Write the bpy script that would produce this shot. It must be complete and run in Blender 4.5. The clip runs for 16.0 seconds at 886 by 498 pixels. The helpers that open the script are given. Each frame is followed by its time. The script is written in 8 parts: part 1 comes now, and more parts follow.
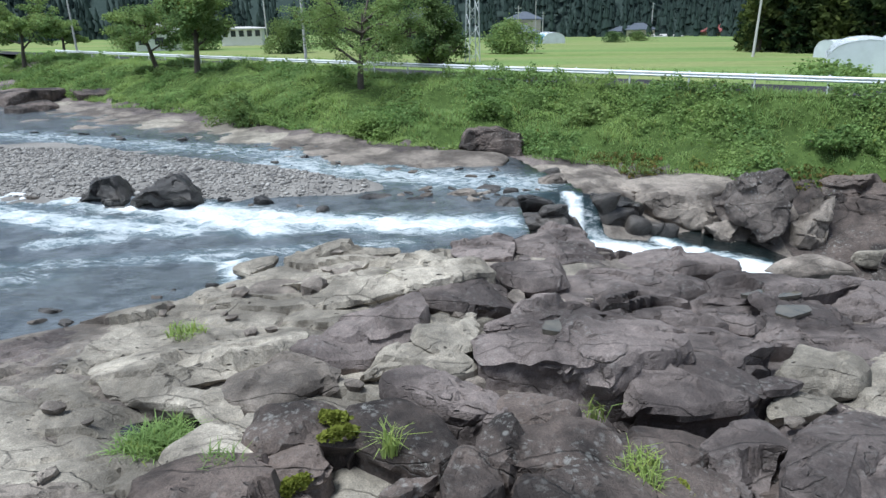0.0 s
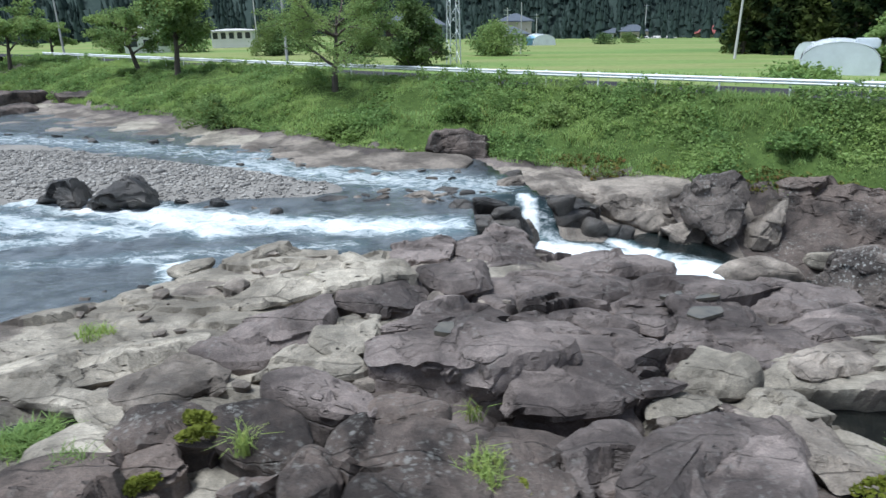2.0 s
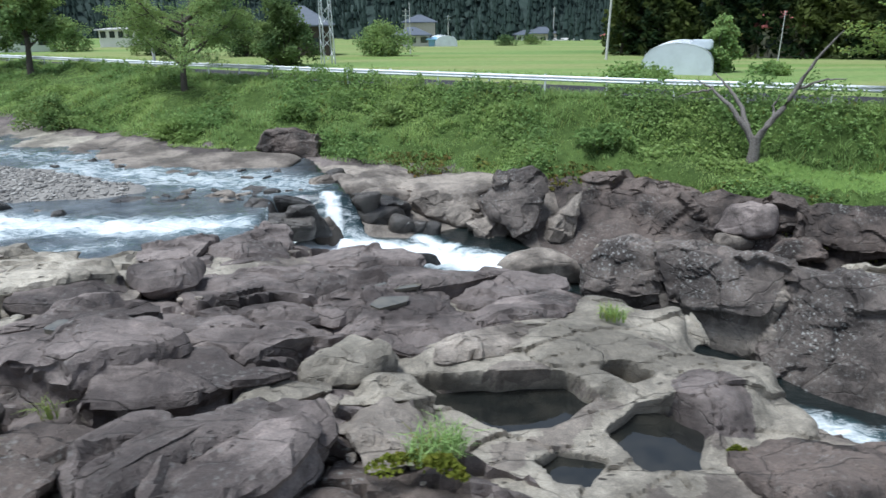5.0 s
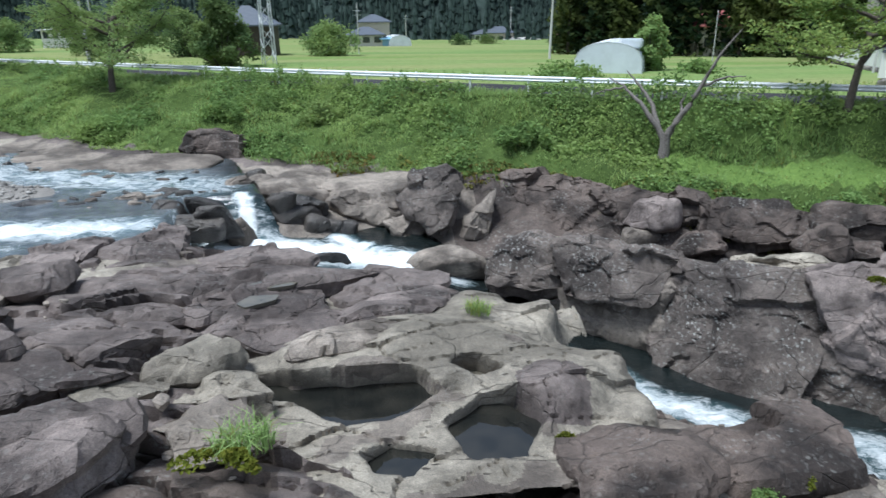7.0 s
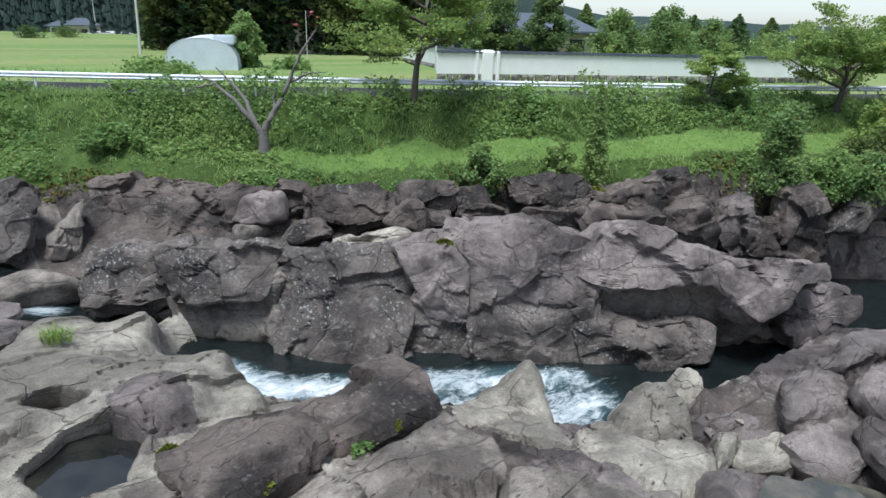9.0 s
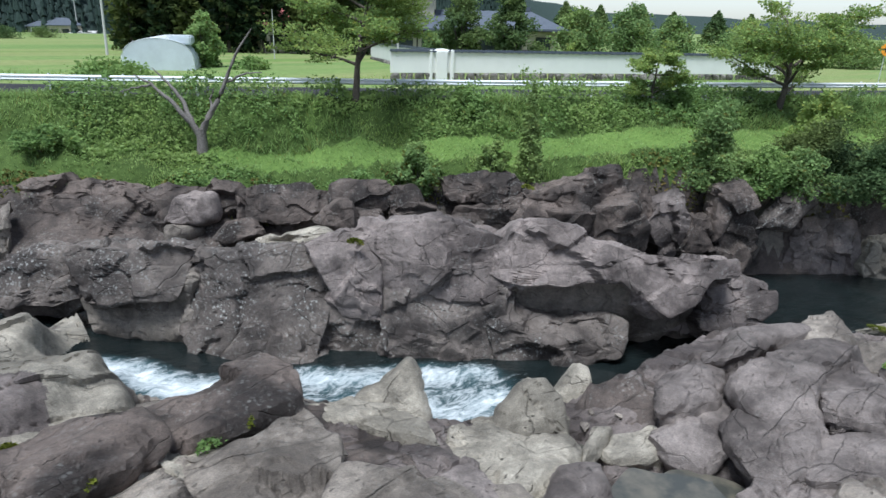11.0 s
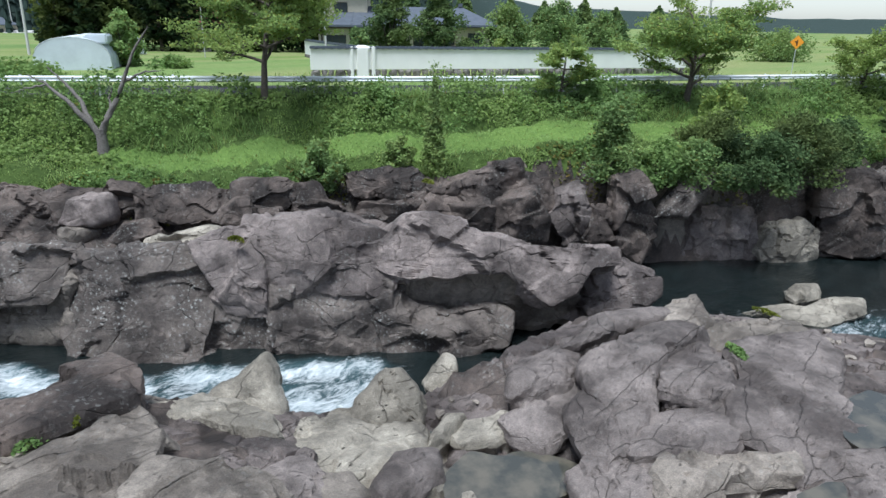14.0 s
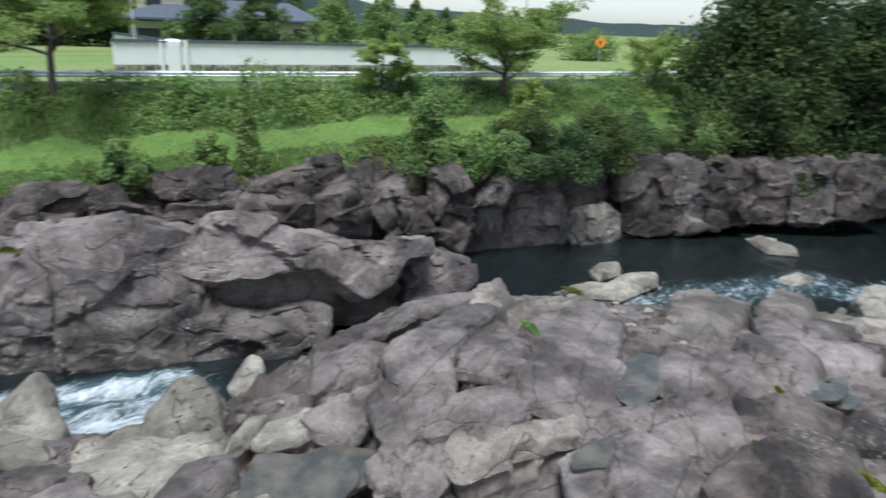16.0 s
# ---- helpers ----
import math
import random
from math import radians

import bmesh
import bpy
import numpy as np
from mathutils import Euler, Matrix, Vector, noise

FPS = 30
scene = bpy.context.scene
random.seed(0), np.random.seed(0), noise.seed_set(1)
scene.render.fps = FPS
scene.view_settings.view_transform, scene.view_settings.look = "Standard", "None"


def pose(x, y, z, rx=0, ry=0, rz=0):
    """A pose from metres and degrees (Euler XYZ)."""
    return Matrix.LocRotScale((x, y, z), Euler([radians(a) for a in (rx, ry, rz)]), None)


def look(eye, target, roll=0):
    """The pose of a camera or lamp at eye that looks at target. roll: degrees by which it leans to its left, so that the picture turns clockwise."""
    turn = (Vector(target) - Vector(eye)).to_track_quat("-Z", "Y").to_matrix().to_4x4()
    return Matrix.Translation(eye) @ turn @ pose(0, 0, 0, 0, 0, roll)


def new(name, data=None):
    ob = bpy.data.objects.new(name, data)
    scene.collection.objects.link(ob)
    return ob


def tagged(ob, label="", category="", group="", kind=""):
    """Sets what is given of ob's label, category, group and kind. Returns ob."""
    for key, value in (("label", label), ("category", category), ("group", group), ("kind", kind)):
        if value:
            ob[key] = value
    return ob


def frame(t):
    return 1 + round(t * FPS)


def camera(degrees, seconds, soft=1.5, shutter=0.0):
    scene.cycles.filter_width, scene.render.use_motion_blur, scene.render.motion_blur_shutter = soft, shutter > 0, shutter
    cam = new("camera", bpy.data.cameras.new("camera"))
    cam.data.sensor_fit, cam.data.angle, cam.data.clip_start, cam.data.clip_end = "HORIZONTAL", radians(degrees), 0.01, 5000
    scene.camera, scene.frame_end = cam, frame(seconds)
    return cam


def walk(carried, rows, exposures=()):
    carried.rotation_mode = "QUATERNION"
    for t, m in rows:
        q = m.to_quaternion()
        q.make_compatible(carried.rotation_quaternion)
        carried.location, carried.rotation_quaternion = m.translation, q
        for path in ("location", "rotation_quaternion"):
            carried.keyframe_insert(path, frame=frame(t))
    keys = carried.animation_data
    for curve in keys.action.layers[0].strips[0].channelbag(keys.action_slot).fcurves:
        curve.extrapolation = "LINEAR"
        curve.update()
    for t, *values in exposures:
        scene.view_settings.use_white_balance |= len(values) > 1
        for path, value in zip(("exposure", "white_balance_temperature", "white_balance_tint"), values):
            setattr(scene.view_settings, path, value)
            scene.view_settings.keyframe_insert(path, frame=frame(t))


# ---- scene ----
cam = camera(68.5, 16.0, shutter=0.5)
METRES, EYE, TILT, LEAN, TURN = 20.0, 10.667, 1.15, 1.7, 0.0
ROWS = [
    (0.0, 0.0, 0.0, 0.0, 0.24, -20.83, -0.63),
    (0.5, 0.0076, -0.0011, 0.0001, 0.33, -20.85, -0.54),
    (1.0, 0.0292, -0.0024, 0.0011, 0.33, -20.82, -0.52),
    (1.5, 0.0632, -0.0038, 0.0028, 0.29, -20.76, -0.55),
    (2.0, 0.1075, -0.0061, 0.0045, 0.27, -20.7, -0.6),
    (2.5, 0.1576, -0.0093, 0.0051, 0.26, -20.65, -0.63),
    (3.0, 0.2114, -0.0122, 0.0048, 0.27, -20.6, -0.64),
    (3.5, 0.2675, -0.015, 0.005, 0.26, -20.55, -0.66),
    (4.0, 0.3245, -0.0182, 0.0041, 0.26, -20.54, -0.69),
    (4.5, 0.3769, -0.022, 0.0013, -3.57, -20.49, -1.22),
    (7.0, 0.5568, -0.0535, 0.0044, -8.27, -20.45, -1.2),
    (7.5, 0.5612, -0.0552, 0.0028, -15.32, -20.29, -1.9),
    (8.0, 0.5701, -0.0581, 0.0014, -27.44, -19.72, -3.14),
    (8.5, 0.5853, -0.0675, 0.0023, -39.85, -19.09, -4.0),
    (11.0, 0.7134, -0.1912, 0.0194, -40.95, -19.39, -3.46),
    (11.5, 0.7453, -0.2227, 0.0225, -40.87, -19.41, -3.43),
    (12.0, 0.7777, -0.255, 0.0254, -40.81, -19.43, -3.43),
    (12.5, 0.7947, -0.2732, 0.0272, -44.09, -19.36, -3.54),
    (13.0, 0.7958, -0.2777, 0.0275, -44.42, -19.43, -3.29),
    (13.5, 0.799, -0.2846, 0.0266, -44.45, -19.46, -3.16),
    (14.0, 0.814, -0.3029, 0.0266, -44.4, -19.45, -3.11),
    (14.5, 0.837, -0.3292, 0.0263, -44.33, -19.45, -3.12),
    (15.0, 0.856, -0.3516, 0.0262, -44.35, -19.47, -3.18),
    (15.5, 0.8596, -0.356, 0.0253, -49.16, -19.24, -3.5),
    (16.0, 0.8628, -0.3599, 0.0218, -57.68, -18.7, -4.24),
]
walk(cam, [(t, pose(0, 0, EYE, TILT, LEAN, TURN) @ pose(METRES * x, METRES * y, METRES * z, 90 + pitch, roll, yaw)) for t, x, y, z, yaw, pitch, roll in ROWS],
     exposures=[(0.0, 1.2, 5800, 7), (16.0, 1.2, 5800, 7)])

# ---- light ----
SUN_ELEVATION, SUN_TURN = 70.0, 245.0
world = bpy.data.worlds.new("world")
scene.world = world
world.use_nodes = True
wn = world.node_tree.nodes
wn.clear()
sky = wn.new("ShaderNodeTexSky")
sky.sky_type = "NISHITA"
sky.sun_disc = False
sky.sun_elevation, sky.sun_rotation = radians(SUN_ELEVATION), radians(SUN_TURN)
sky.air_density, sky.dust_density, sky.ozone_density = 1.0, 0.6, 1.0
soft_sky = wn.new("ShaderNodeHueSaturation")
soft_sky.inputs["Saturation"].default_value = 0.5
sky_back = wn.new("ShaderNodeBackground")
sky_back.inputs["Strength"].default_value = 0.066
sky_out = wn.new("ShaderNodeOutputWorld")
world.node_tree.links.new(sky.outputs[0], soft_sky.inputs["Color"])
world.node_tree.links.new(soft_sky.outputs[0], sky_back.inputs["Color"])
world.node_tree.links.new(sky_back.outputs[0], sky_out.inputs["Surface"])
sun = new("sun", bpy.data.lights.new("sun", "SUN"))
sun.data.energy, sun.data.angle, sun.data.color = 2.2, radians(20), (1.0, 0.99, 0.97)
sun.matrix_world = look((0, 0, 60), (-60 * math.sin(radians(SUN_TURN)) / math.tan(radians(SUN_ELEVATION)),
                                     -60 * math.cos(radians(SUN_TURN)) / math.tan(radians(SUN_ELEVATION)), 0))

# ---- numeric helpers ----


def ss(a, b, x):
    k = np.clip((np.asarray(x, float) - a) / (b - a), 0, 1)
    return k * k * (3 - 2 * k)


def lattice(i, j, k, seed):
    h = (i * 374761393 + j * 668265263 + k * 1274126177 + seed * 144665) & 0xFFFFFFFF
    h = ((h ^ (h >> 13)) * 1103515245) & 0xFFFFFFFF
    h = ((h ^ (h >> 16)) * 2246822519) & 0xFFFFFFFF
    return ((h ^ (h >> 15)) & 0xFFFFFF) / float(0xFFFFFF) * 2 - 1


def vnoise(p, seed=0):
    """Smooth value noise in -1..1 at the places p (n, 3)."""
    p = np.asarray(p, float)
    c = np.floor(p).astype(np.int64)
    f = p - c
    f = f * f * f * (f * (f * 6 - 15) + 10)
    out = 0
    for a in (0, 1):
        for b in (0, 1):
            for d in (0, 1):
                w = (f[:, 0] if a else 1 - f[:, 0]) * (f[:, 1] if b else 1 - f[:, 1]) * (f[:, 2] if d else 1 - f[:, 2])
                out = out + w * lattice(c[:, 0] + a, c[:, 1] + b, c[:, 2] + d, seed)
    return out


def fbm(p, octaves=4, seed=0, gain=0.5):
    out, amp = 0, 1.0
    for o in range(octaves):
        out = out + amp * vnoise(np.asarray(p) * 2.03 ** o + 17.3 * o, seed + o)
        amp *= gain
    return out


def cells(p, seed=0):
    """Distances to the nearest and second nearest of jittered cell seeds, a random number of the nearest, and the way past it: p (n, 2)."""
    c = np.floor(p).astype(np.int64)
    d1 = np.full(len(p), 9.0)
    d2 = np.full(len(p), 9.0)
    rid = np.zeros(len(p))
    across = np.zeros(len(p))
    for a in (-1, 0, 1):
        for b in (-1, 0, 1):
            i, j = c[:, 0] + a, c[:, 1] + b
            qx = i + 0.5 + 0.42 * lattice(i, j, 0 * i, seed)
            qy = j + 0.5 + 0.42 * lattice(i, j, 0 * i + 1, seed)
            d = np.hypot(p[:, 0] - qx, p[:, 1] - qy)
            r = lattice(i, j, 0 * i + 2, seed)
            near = d < d1
            d2 = np.where(near, d1, np.minimum(d2, d))
            across = np.where(near, p[:, 1] - qy, across)
            rid = np.where(near, r, rid)
            d1 = np.where(near, d, d1)
    return d1, d2, rid, across


def line_distance(x, y, line):
    """Distance to a polyline, and the side (positive to its right)."""
    best = np.full(np.shape(x), 1e9)
    side = np.zeros(np.shape(x))
    for (ax, ay), (bx, by) in zip(line, line[1:]):
        dx, dy = bx - ax, by - ay
        k = np.clip(((x - ax) * dx + (y - ay) * dy) / (dx * dx + dy * dy), 0, 1)
        d = np.hypot(x - ax - k * dx, y - ay - k * dy)
        s = (x - ax) * dy - (y - ay) * dx
        near = d < best
        side = np.where(near, np.sign(s), side)
        best = np.where(near, d, best)
    return best, side


def mesh_object(name, verts, faces, materials=(), smooth=True, parent=None, label="", kind="", indices=None):
    """One mesh object out of arrays: verts (n, 3), faces (m, 3) or (m, 4)."""
    me = bpy.data.meshes.new(name)
    verts = np.asarray(verts, np.float32)
    faces = np.asarray(faces, np.int32)
    m, k = faces.shape
    me.vertices.add(len(verts))
    me.vertices.foreach_set("co", verts.ravel())
    me.loops.add(m * k)
    me.loops.foreach_set("vertex_index", faces.ravel())
    me.polygons.add(m)
    me.polygons.foreach_set("loop_start", np.arange(0, m * k, k, dtype=np.int32))
    if indices is not None:
        me.polygons.foreach_set("material_index", np.asarray(indices, np.int32))
    me.polygons.foreach_set("use_smooth", np.full(m, smooth))
    me.update(calc_edges=True)
    me.validate()
    for mat in materials:
        me.materials.append(mat)
    ob = new(name, me)
    if parent is not None:
        ob.parent = parent
    return tagged(ob, label=label, kind=kind)


def part(name, bm, material, parent, label=""):
    """A bmesh as one mesh object under a thing or a part."""
    me = bpy.data.meshes.new(name)
    bm.to_mesh(me)
    bm.free()
    if material:
        me.materials.append(material)
    ob = new(name, me)
    ob.parent = parent
    return tagged(ob, label=label)


def thing(name, x, y, z, label, category, turn=0.0, group=""):
    ob = new(name)
    ob.matrix_world = pose(x, y, z, 0, 0, turn)
    return tagged(ob, label=label, category=category, group=group)


def box(bm, x0, y0, z0, x1, y1, z1, bevel=0.0):
    m = Matrix.LocRotScale(((x0 + x1) / 2, (y0 + y1) / 2, (z0 + z1) / 2), None, (x1 - x0, y1 - y0, z1 - z0))
    made = bmesh.ops.create_cube(bm, size=1, matrix=m)["verts"]
    if bevel:
        edges = list({e for v in made for e in v.link_edges})
        bmesh.ops.bevel(bm, geom=edges, offset=bevel, segments=2, affect="EDGES")
    return bm


def tube_arrays(points, radii, sides=7):
    """A tapered tube along points as (verts, quads)."""
    pts = np.asarray(points, float)
    tang = np.gradient(pts, axis=0)
    tang /= np.maximum(1e-9, np.linalg.norm(tang, axis=1))[:, None]
    up = np.where(np.abs(tang[:, 2:3]) > 0.9, [[1.0, 0, 0]], [[0, 0, 1.0]])
    a = np.cross(tang, up)
    a /= np.maximum(1e-9, np.linalg.norm(a, axis=1))[:, None]
    b = np.cross(tang, a)
    ang = np.arange(sides) * 2 * np.pi / sides
    ring = a[:, None] * np.cos(ang)[None, :, None] + b[:, None] * np.sin(ang)[None, :, None]
    v = (pts[:, None] + ring * np.asarray(radii)[:, None, None]).reshape(-1, 3)
    n = len(pts)
    i, j = np.meshgrid(np.arange(n - 1), np.arange(sides), indexing="ij")
    j2 = (j + 1) % sides
    f = np.stack([i * sides + j, i * sides + j2, (i + 1) * sides + j2, (i + 1) * sides + j], -1).reshape(-1, 4)
    return v, f


def join_arrays(pieces):
    vs, fs, o = [], [], 0
    for v, f in pieces:
        vs.append(v)
        fs.append(f + o)
        o += len(v)
    return np.concatenate(vs), np.concatenate(fs)


def grid_arrays(xs, ys, height):
    gx, gy = np.meshgrid(xs, ys, indexing="ij")
    z = height(gx.ravel(), gy.ravel())
    v = np.stack([gx.ravel(), gy.ravel(), z], -1)
    n, m = len(xs), len(ys)
    i, j = np.meshgrid(np.arange(n - 1), np.arange(m - 1), indexing="ij")
    f = np.stack([i * m + j, (i + 1) * m + j, (i + 1) * m + j + 1, i * m + j + 1], -1).reshape(-1, 4)
    return v, f


# ---- materials ----


class Nodes:
    """Short hand for building one node material."""

    def __init__(self, name):
        self.mat = bpy.data.materials.new(name)
        self.mat.use_nodes = True
        self.tree = self.mat.node_tree
        self.tree.nodes.clear()
        self.out = self.add("ShaderNodeOutputMaterial")
        self.bsdf = self.add("ShaderNodeBsdfPrincipled")
        self.link(self.bsdf.outputs[0], self.out.inputs["Surface"])

    def add(self, kind):
        return self.tree.nodes.new(kind)

    def link(self, a, b):
        self.tree.links.new(a, b)

    def put(self, socket, value):
        if isinstance(value, bpy.types.NodeSocket):
            self.link(value, socket)
        else:
            socket.default_value = value

    def position(self):
        return self.add("ShaderNodeNewGeometry").outputs["Position"]

    def noise(self, scale, detail=4.0, rough=0.55, where=None, distort=0.0):
        n = self.add("ShaderNodeTexNoise")
        self.link(where or self.position(), n.inputs["Vector"])
        n.inputs["Scale"].default_value, n.inputs["Detail"].default_value = scale, detail
        n.inputs["Roughness"].default_value, n.inputs["Distortion"].default_value = rough, distort
        return n.outputs["Fac"]

    def voronoi(self, scale, feature="F1", where=None, randomness=1.0):
        n = self.add("ShaderNodeTexVoronoi")
        n.feature = feature
        self.link(where or self.position(), n.inputs["Vector"])
        n.inputs["Scale"].default_value, n.inputs["Randomness"].default_value = scale, randomness
        return n.outputs["Distance"]

    def ramp(self, fac, *stops):
        n = self.add("ShaderNodeValToRGB")
        while len(n.color_ramp.elements) < len(stops):
            n.color_ramp.elements.new(0.5)
        for e, (p, c) in zip(n.color_ramp.elements, stops):
            e.position = p
            e.color = (*c, 1) if isinstance(c, tuple) else (c, c, c, 1)
        self.put(n.inputs["Fac"], fac)
        return n.outputs["Color"]

    def mix(self, fac, a, b, blend="MIX"):
        n = self.add("ShaderNodeMix")
        n.data_type, n.blend_type = "RGBA", blend
        for s, v in ((n.inputs[0], fac), (n.inputs[6], a), (n.inputs[7], b)):
            self.put(s, (*v, 1) if isinstance(v, tuple) else v)
        return n.outputs[2]

    def math(self, op, a, b=0.5, clamp=False):
        n = self.add("ShaderNodeMath")
        n.operation, n.use_clamp = op, clamp
        self.put(n.inputs[0], a)
        self.put(n.inputs[1], b)
        return n.outputs[0]

    def bump(self, height, strength=0.5, distance=0.05, normal=None):
        n = self.add("ShaderNodeBump")
        n.inputs["Strength"].default_value, n.inputs["Distance"].default_value = strength, distance
        self.put(n.inputs["Height"], height)
        if normal:
            self.link(normal, n.inputs["Normal"])
        return n.outputs["Normal"]

    def random(self):
        return self.add("ShaderNodeObjectInfo").outputs["Random"]

    def island(self):
        return self.add("ShaderNodeNewGeometry").outputs["Random Per Island"]

    def attribute(self, name):
        n = self.add("ShaderNodeAttribute")
        n.attribute_name = name
        return n.outputs["Fac"]

    def finish(self, color, rough=0.8, normal=None, metal=0.0, specular=0.4):
        if isinstance(color, tuple):
            color = (*color, 1)
        self.put(self.bsdf.inputs["Base Color"], color)
        self.put(self.bsdf.inputs["Roughness"], rough)
        self.put(self.bsdf.inputs["Metallic"], metal)
        self.put(self.bsdf.inputs["Specular IOR Level"], specular)
        if normal:
            self.link(normal, self.bsdf.inputs["Normal"])
        return self.mat


def rock_material(name, low, high, lichen=0.3, wet=0.0, stain=(0.06, 0.053, 0.046), pits=0.5):
    n = Nodes(name)
    low, high = tuple(c * k for c, k in zip(low, (0.87, 0.85, 0.83))), tuple(c * k for c, k in zip(high, (0.93, 0.91, 0.89)))
    big = n.noise(0.45, 5, 0.6)
    fine = n.noise(5.5, 7, 0.68)
    grit = n.noise(36.0, 3, 0.6)
    tone = n.mix(n.ramp(big, (0.42, 0.0), (0.58, 1.0)), tuple(c * 0.82 for c in low), tuple(c * 1.15 for c in high))
    mottle = n.noise(1.9, 4, 0.6)
    tone = n.mix(0.3, tone, n.ramp(mottle, (0.36, 0.25), (0.5, 0.5), (0.64, 0.78)), "OVERLAY")
    tone = n.mix(n.math("MULTIPLY", n.random(), 0.45), tone, tuple(c * 0.62 for c in low))
    tone = n.mix(0.65, tone, n.ramp(fine, (0.25, 0.25), (0.55, 0.5), (0.8, 0.78)), "OVERLAY")
    tone = n.mix(0.6, tone, n.ramp(grit, (0.3, 0.25), (0.7, 0.78)), "OVERLAY")
    # dark seams along the bedding, and water stains
    bed = n.add("ShaderNodeMapping")
    n.link(n.position(), bed.inputs["Vector"])
    bed.inputs["Rotation"].default_value = (radians(12), radians(-8), radians(28))
    bed.inputs["Scale"].default_value = (0.42, 1.0, 1.25)
    warp = n.add("ShaderNodeVectorMath")
    warp.operation = "MULTIPLY_ADD"
    wn_ = n.add("ShaderNodeTexNoise")
    n.link(bed.outputs[0], wn_.inputs["Vector"])
    wn_.inputs["Scale"].default_value = 2.2
    wn_.inputs["Detail"].default_value = 5.0
    n.link(wn_.outputs["Color"], warp.inputs[0])
    warp.inputs[1].default_value = (0.28, 0.28, 0.28)
    n.link(bed.outputs[0], warp.inputs[2])
    seam = n.voronoi(0.62, "DISTANCE_TO_EDGE", warp.outputs[0])
    seam2 = n.voronoi(2.1, "DISTANCE_TO_EDGE", warp.outputs[0])
    broken = n.ramp(n.noise(0.7, 3), (0.38, 0.0), (0.48, 1.0))
    seamline = n.math("MULTIPLY", n.ramp(seam, (0.0, 1.0), (0.010, 0.0)), broken)
    fineseam = n.math("MULTIPLY", n.ramp(seam2, (0.0, 1.0), (0.02, 0.0)), n.ramp(n.noise(1.1, 3), (0.54, 0.0), (0.62, 1.0)))
    tone = n.mix(n.math("MULTIPLY", seamline, 0.32), tone, stain)
    tone = n.mix(n.math("MULTIPLY", fineseam, 0.3), tone, stain)
    streak = n.ramp(n.noise(1.3, 6, 0.7), (0.58, 0.0), (0.72, 1.0))
    tone = n.mix(n.math("MULTIPLY", streak, 0.5), tone, stain)
    # pale lichen crusts
    spots = n.ramp(n.voronoi(4.5), (0.14, 1.0), (0.26, 0.0))
    patch = n.ramp(n.noise(0.6, 4, 0.6), (0.50 - 0.12 * lichen, 0.0), (0.72 - 0.12 * lichen, 1.0))
    speck = n.ramp(n.noise(8.0, 6, 0.75), (0.55, 0.0), (0.62, 1.0))
    crust = n.math("MULTIPLY", n.math("MAXIMUM", spots, speck), n.math("MULTIPLY", patch, lichen))
    tone = n.mix(crust, tone, (0.42, 0.42, 0.39))
    hole = n.ramp(n.voronoi(5.5, where=warp.outputs[0]), (0.12, 1.0), (0.19, 0.0))
    hole = n.math("MULTIPLY", hole, n.ramp(n.noise(0.9, 3), (0.48, 0.0), (0.60, pits)))
    tone = n.mix(hole, tone, tuple(c * 0.5 for c in stain))
    h = n.math("ADD", n.math("MULTIPLY", fine, 0.6), n.math("MULTIPLY", grit, 0.22))
    h = n.math("SUBTRACT", h, n.math("MULTIPLY", seamline, 0.4))
    h = n.math("SUBTRACT", h, n.math("MULTIPLY", fineseam, 0.3))
    h = n.math("SUBTRACT", h, hole)
    rough = n.ramp(fine, (0.3, 0.62 - 0.42 * wet), (0.7, 0.85 - 0.42 * wet))
    return n.finish(tone, rough, n.bump(h, 0.95, 0.12), specular=0.35 + 0.3 * wet)


PALE = rock_material("pale_rock", (0.265, 0.24, 0.197), (0.425, 0.388, 0.322), 0.15, pits=1.0, stain=(0.13, 0.11, 0.09))
MIXED = rock_material("grey_brown_rock", (0.16, 0.137, 0.117), (0.31, 0.272, 0.232), 0.25)
BROWN = rock_material("purple_brown_rock", (0.108, 0.089, 0.083), (0.235, 0.199, 0.184), 0.3)
DARK = rock_material("dark_lichen_rock", (0.042, 0.033, 0.029), (0.15, 0.12, 0.104), 0.45)
LICHEN = rock_material("lichen_rock", (0.08, 0.067, 0.061), (0.205, 0.175, 0.155), 0.7)
VIOLET = rock_material("purple_grey_rock", (0.124, 0.104, 0.096), (0.264, 0.228, 0.210), 0.15)
WET = rock_material("wet_black_rock", (0.03, 0.027, 0.025), (0.09, 0.08, 0.07), 0.05, wet=0.8)


def soil_material(name, low, high, scale=3.0):
    n = Nodes(name)
    a, b = n.noise(scale, 6, 0.65), n.noise(0.35, 4)
    c = n.mix(n.ramp(a, (0.3, 0.0), (0.7, 1.0)), low, high)
    c = n.mix(n.math("MULTIPLY", n.ramp(b, (0.4, 0.0), (0.65, 1.0)), 0.5), c, tuple(x * 0.6 for x in low))
    return n.finish(c, 0.95, n.bump(a, 0.6, 0.08), specular=0.1)


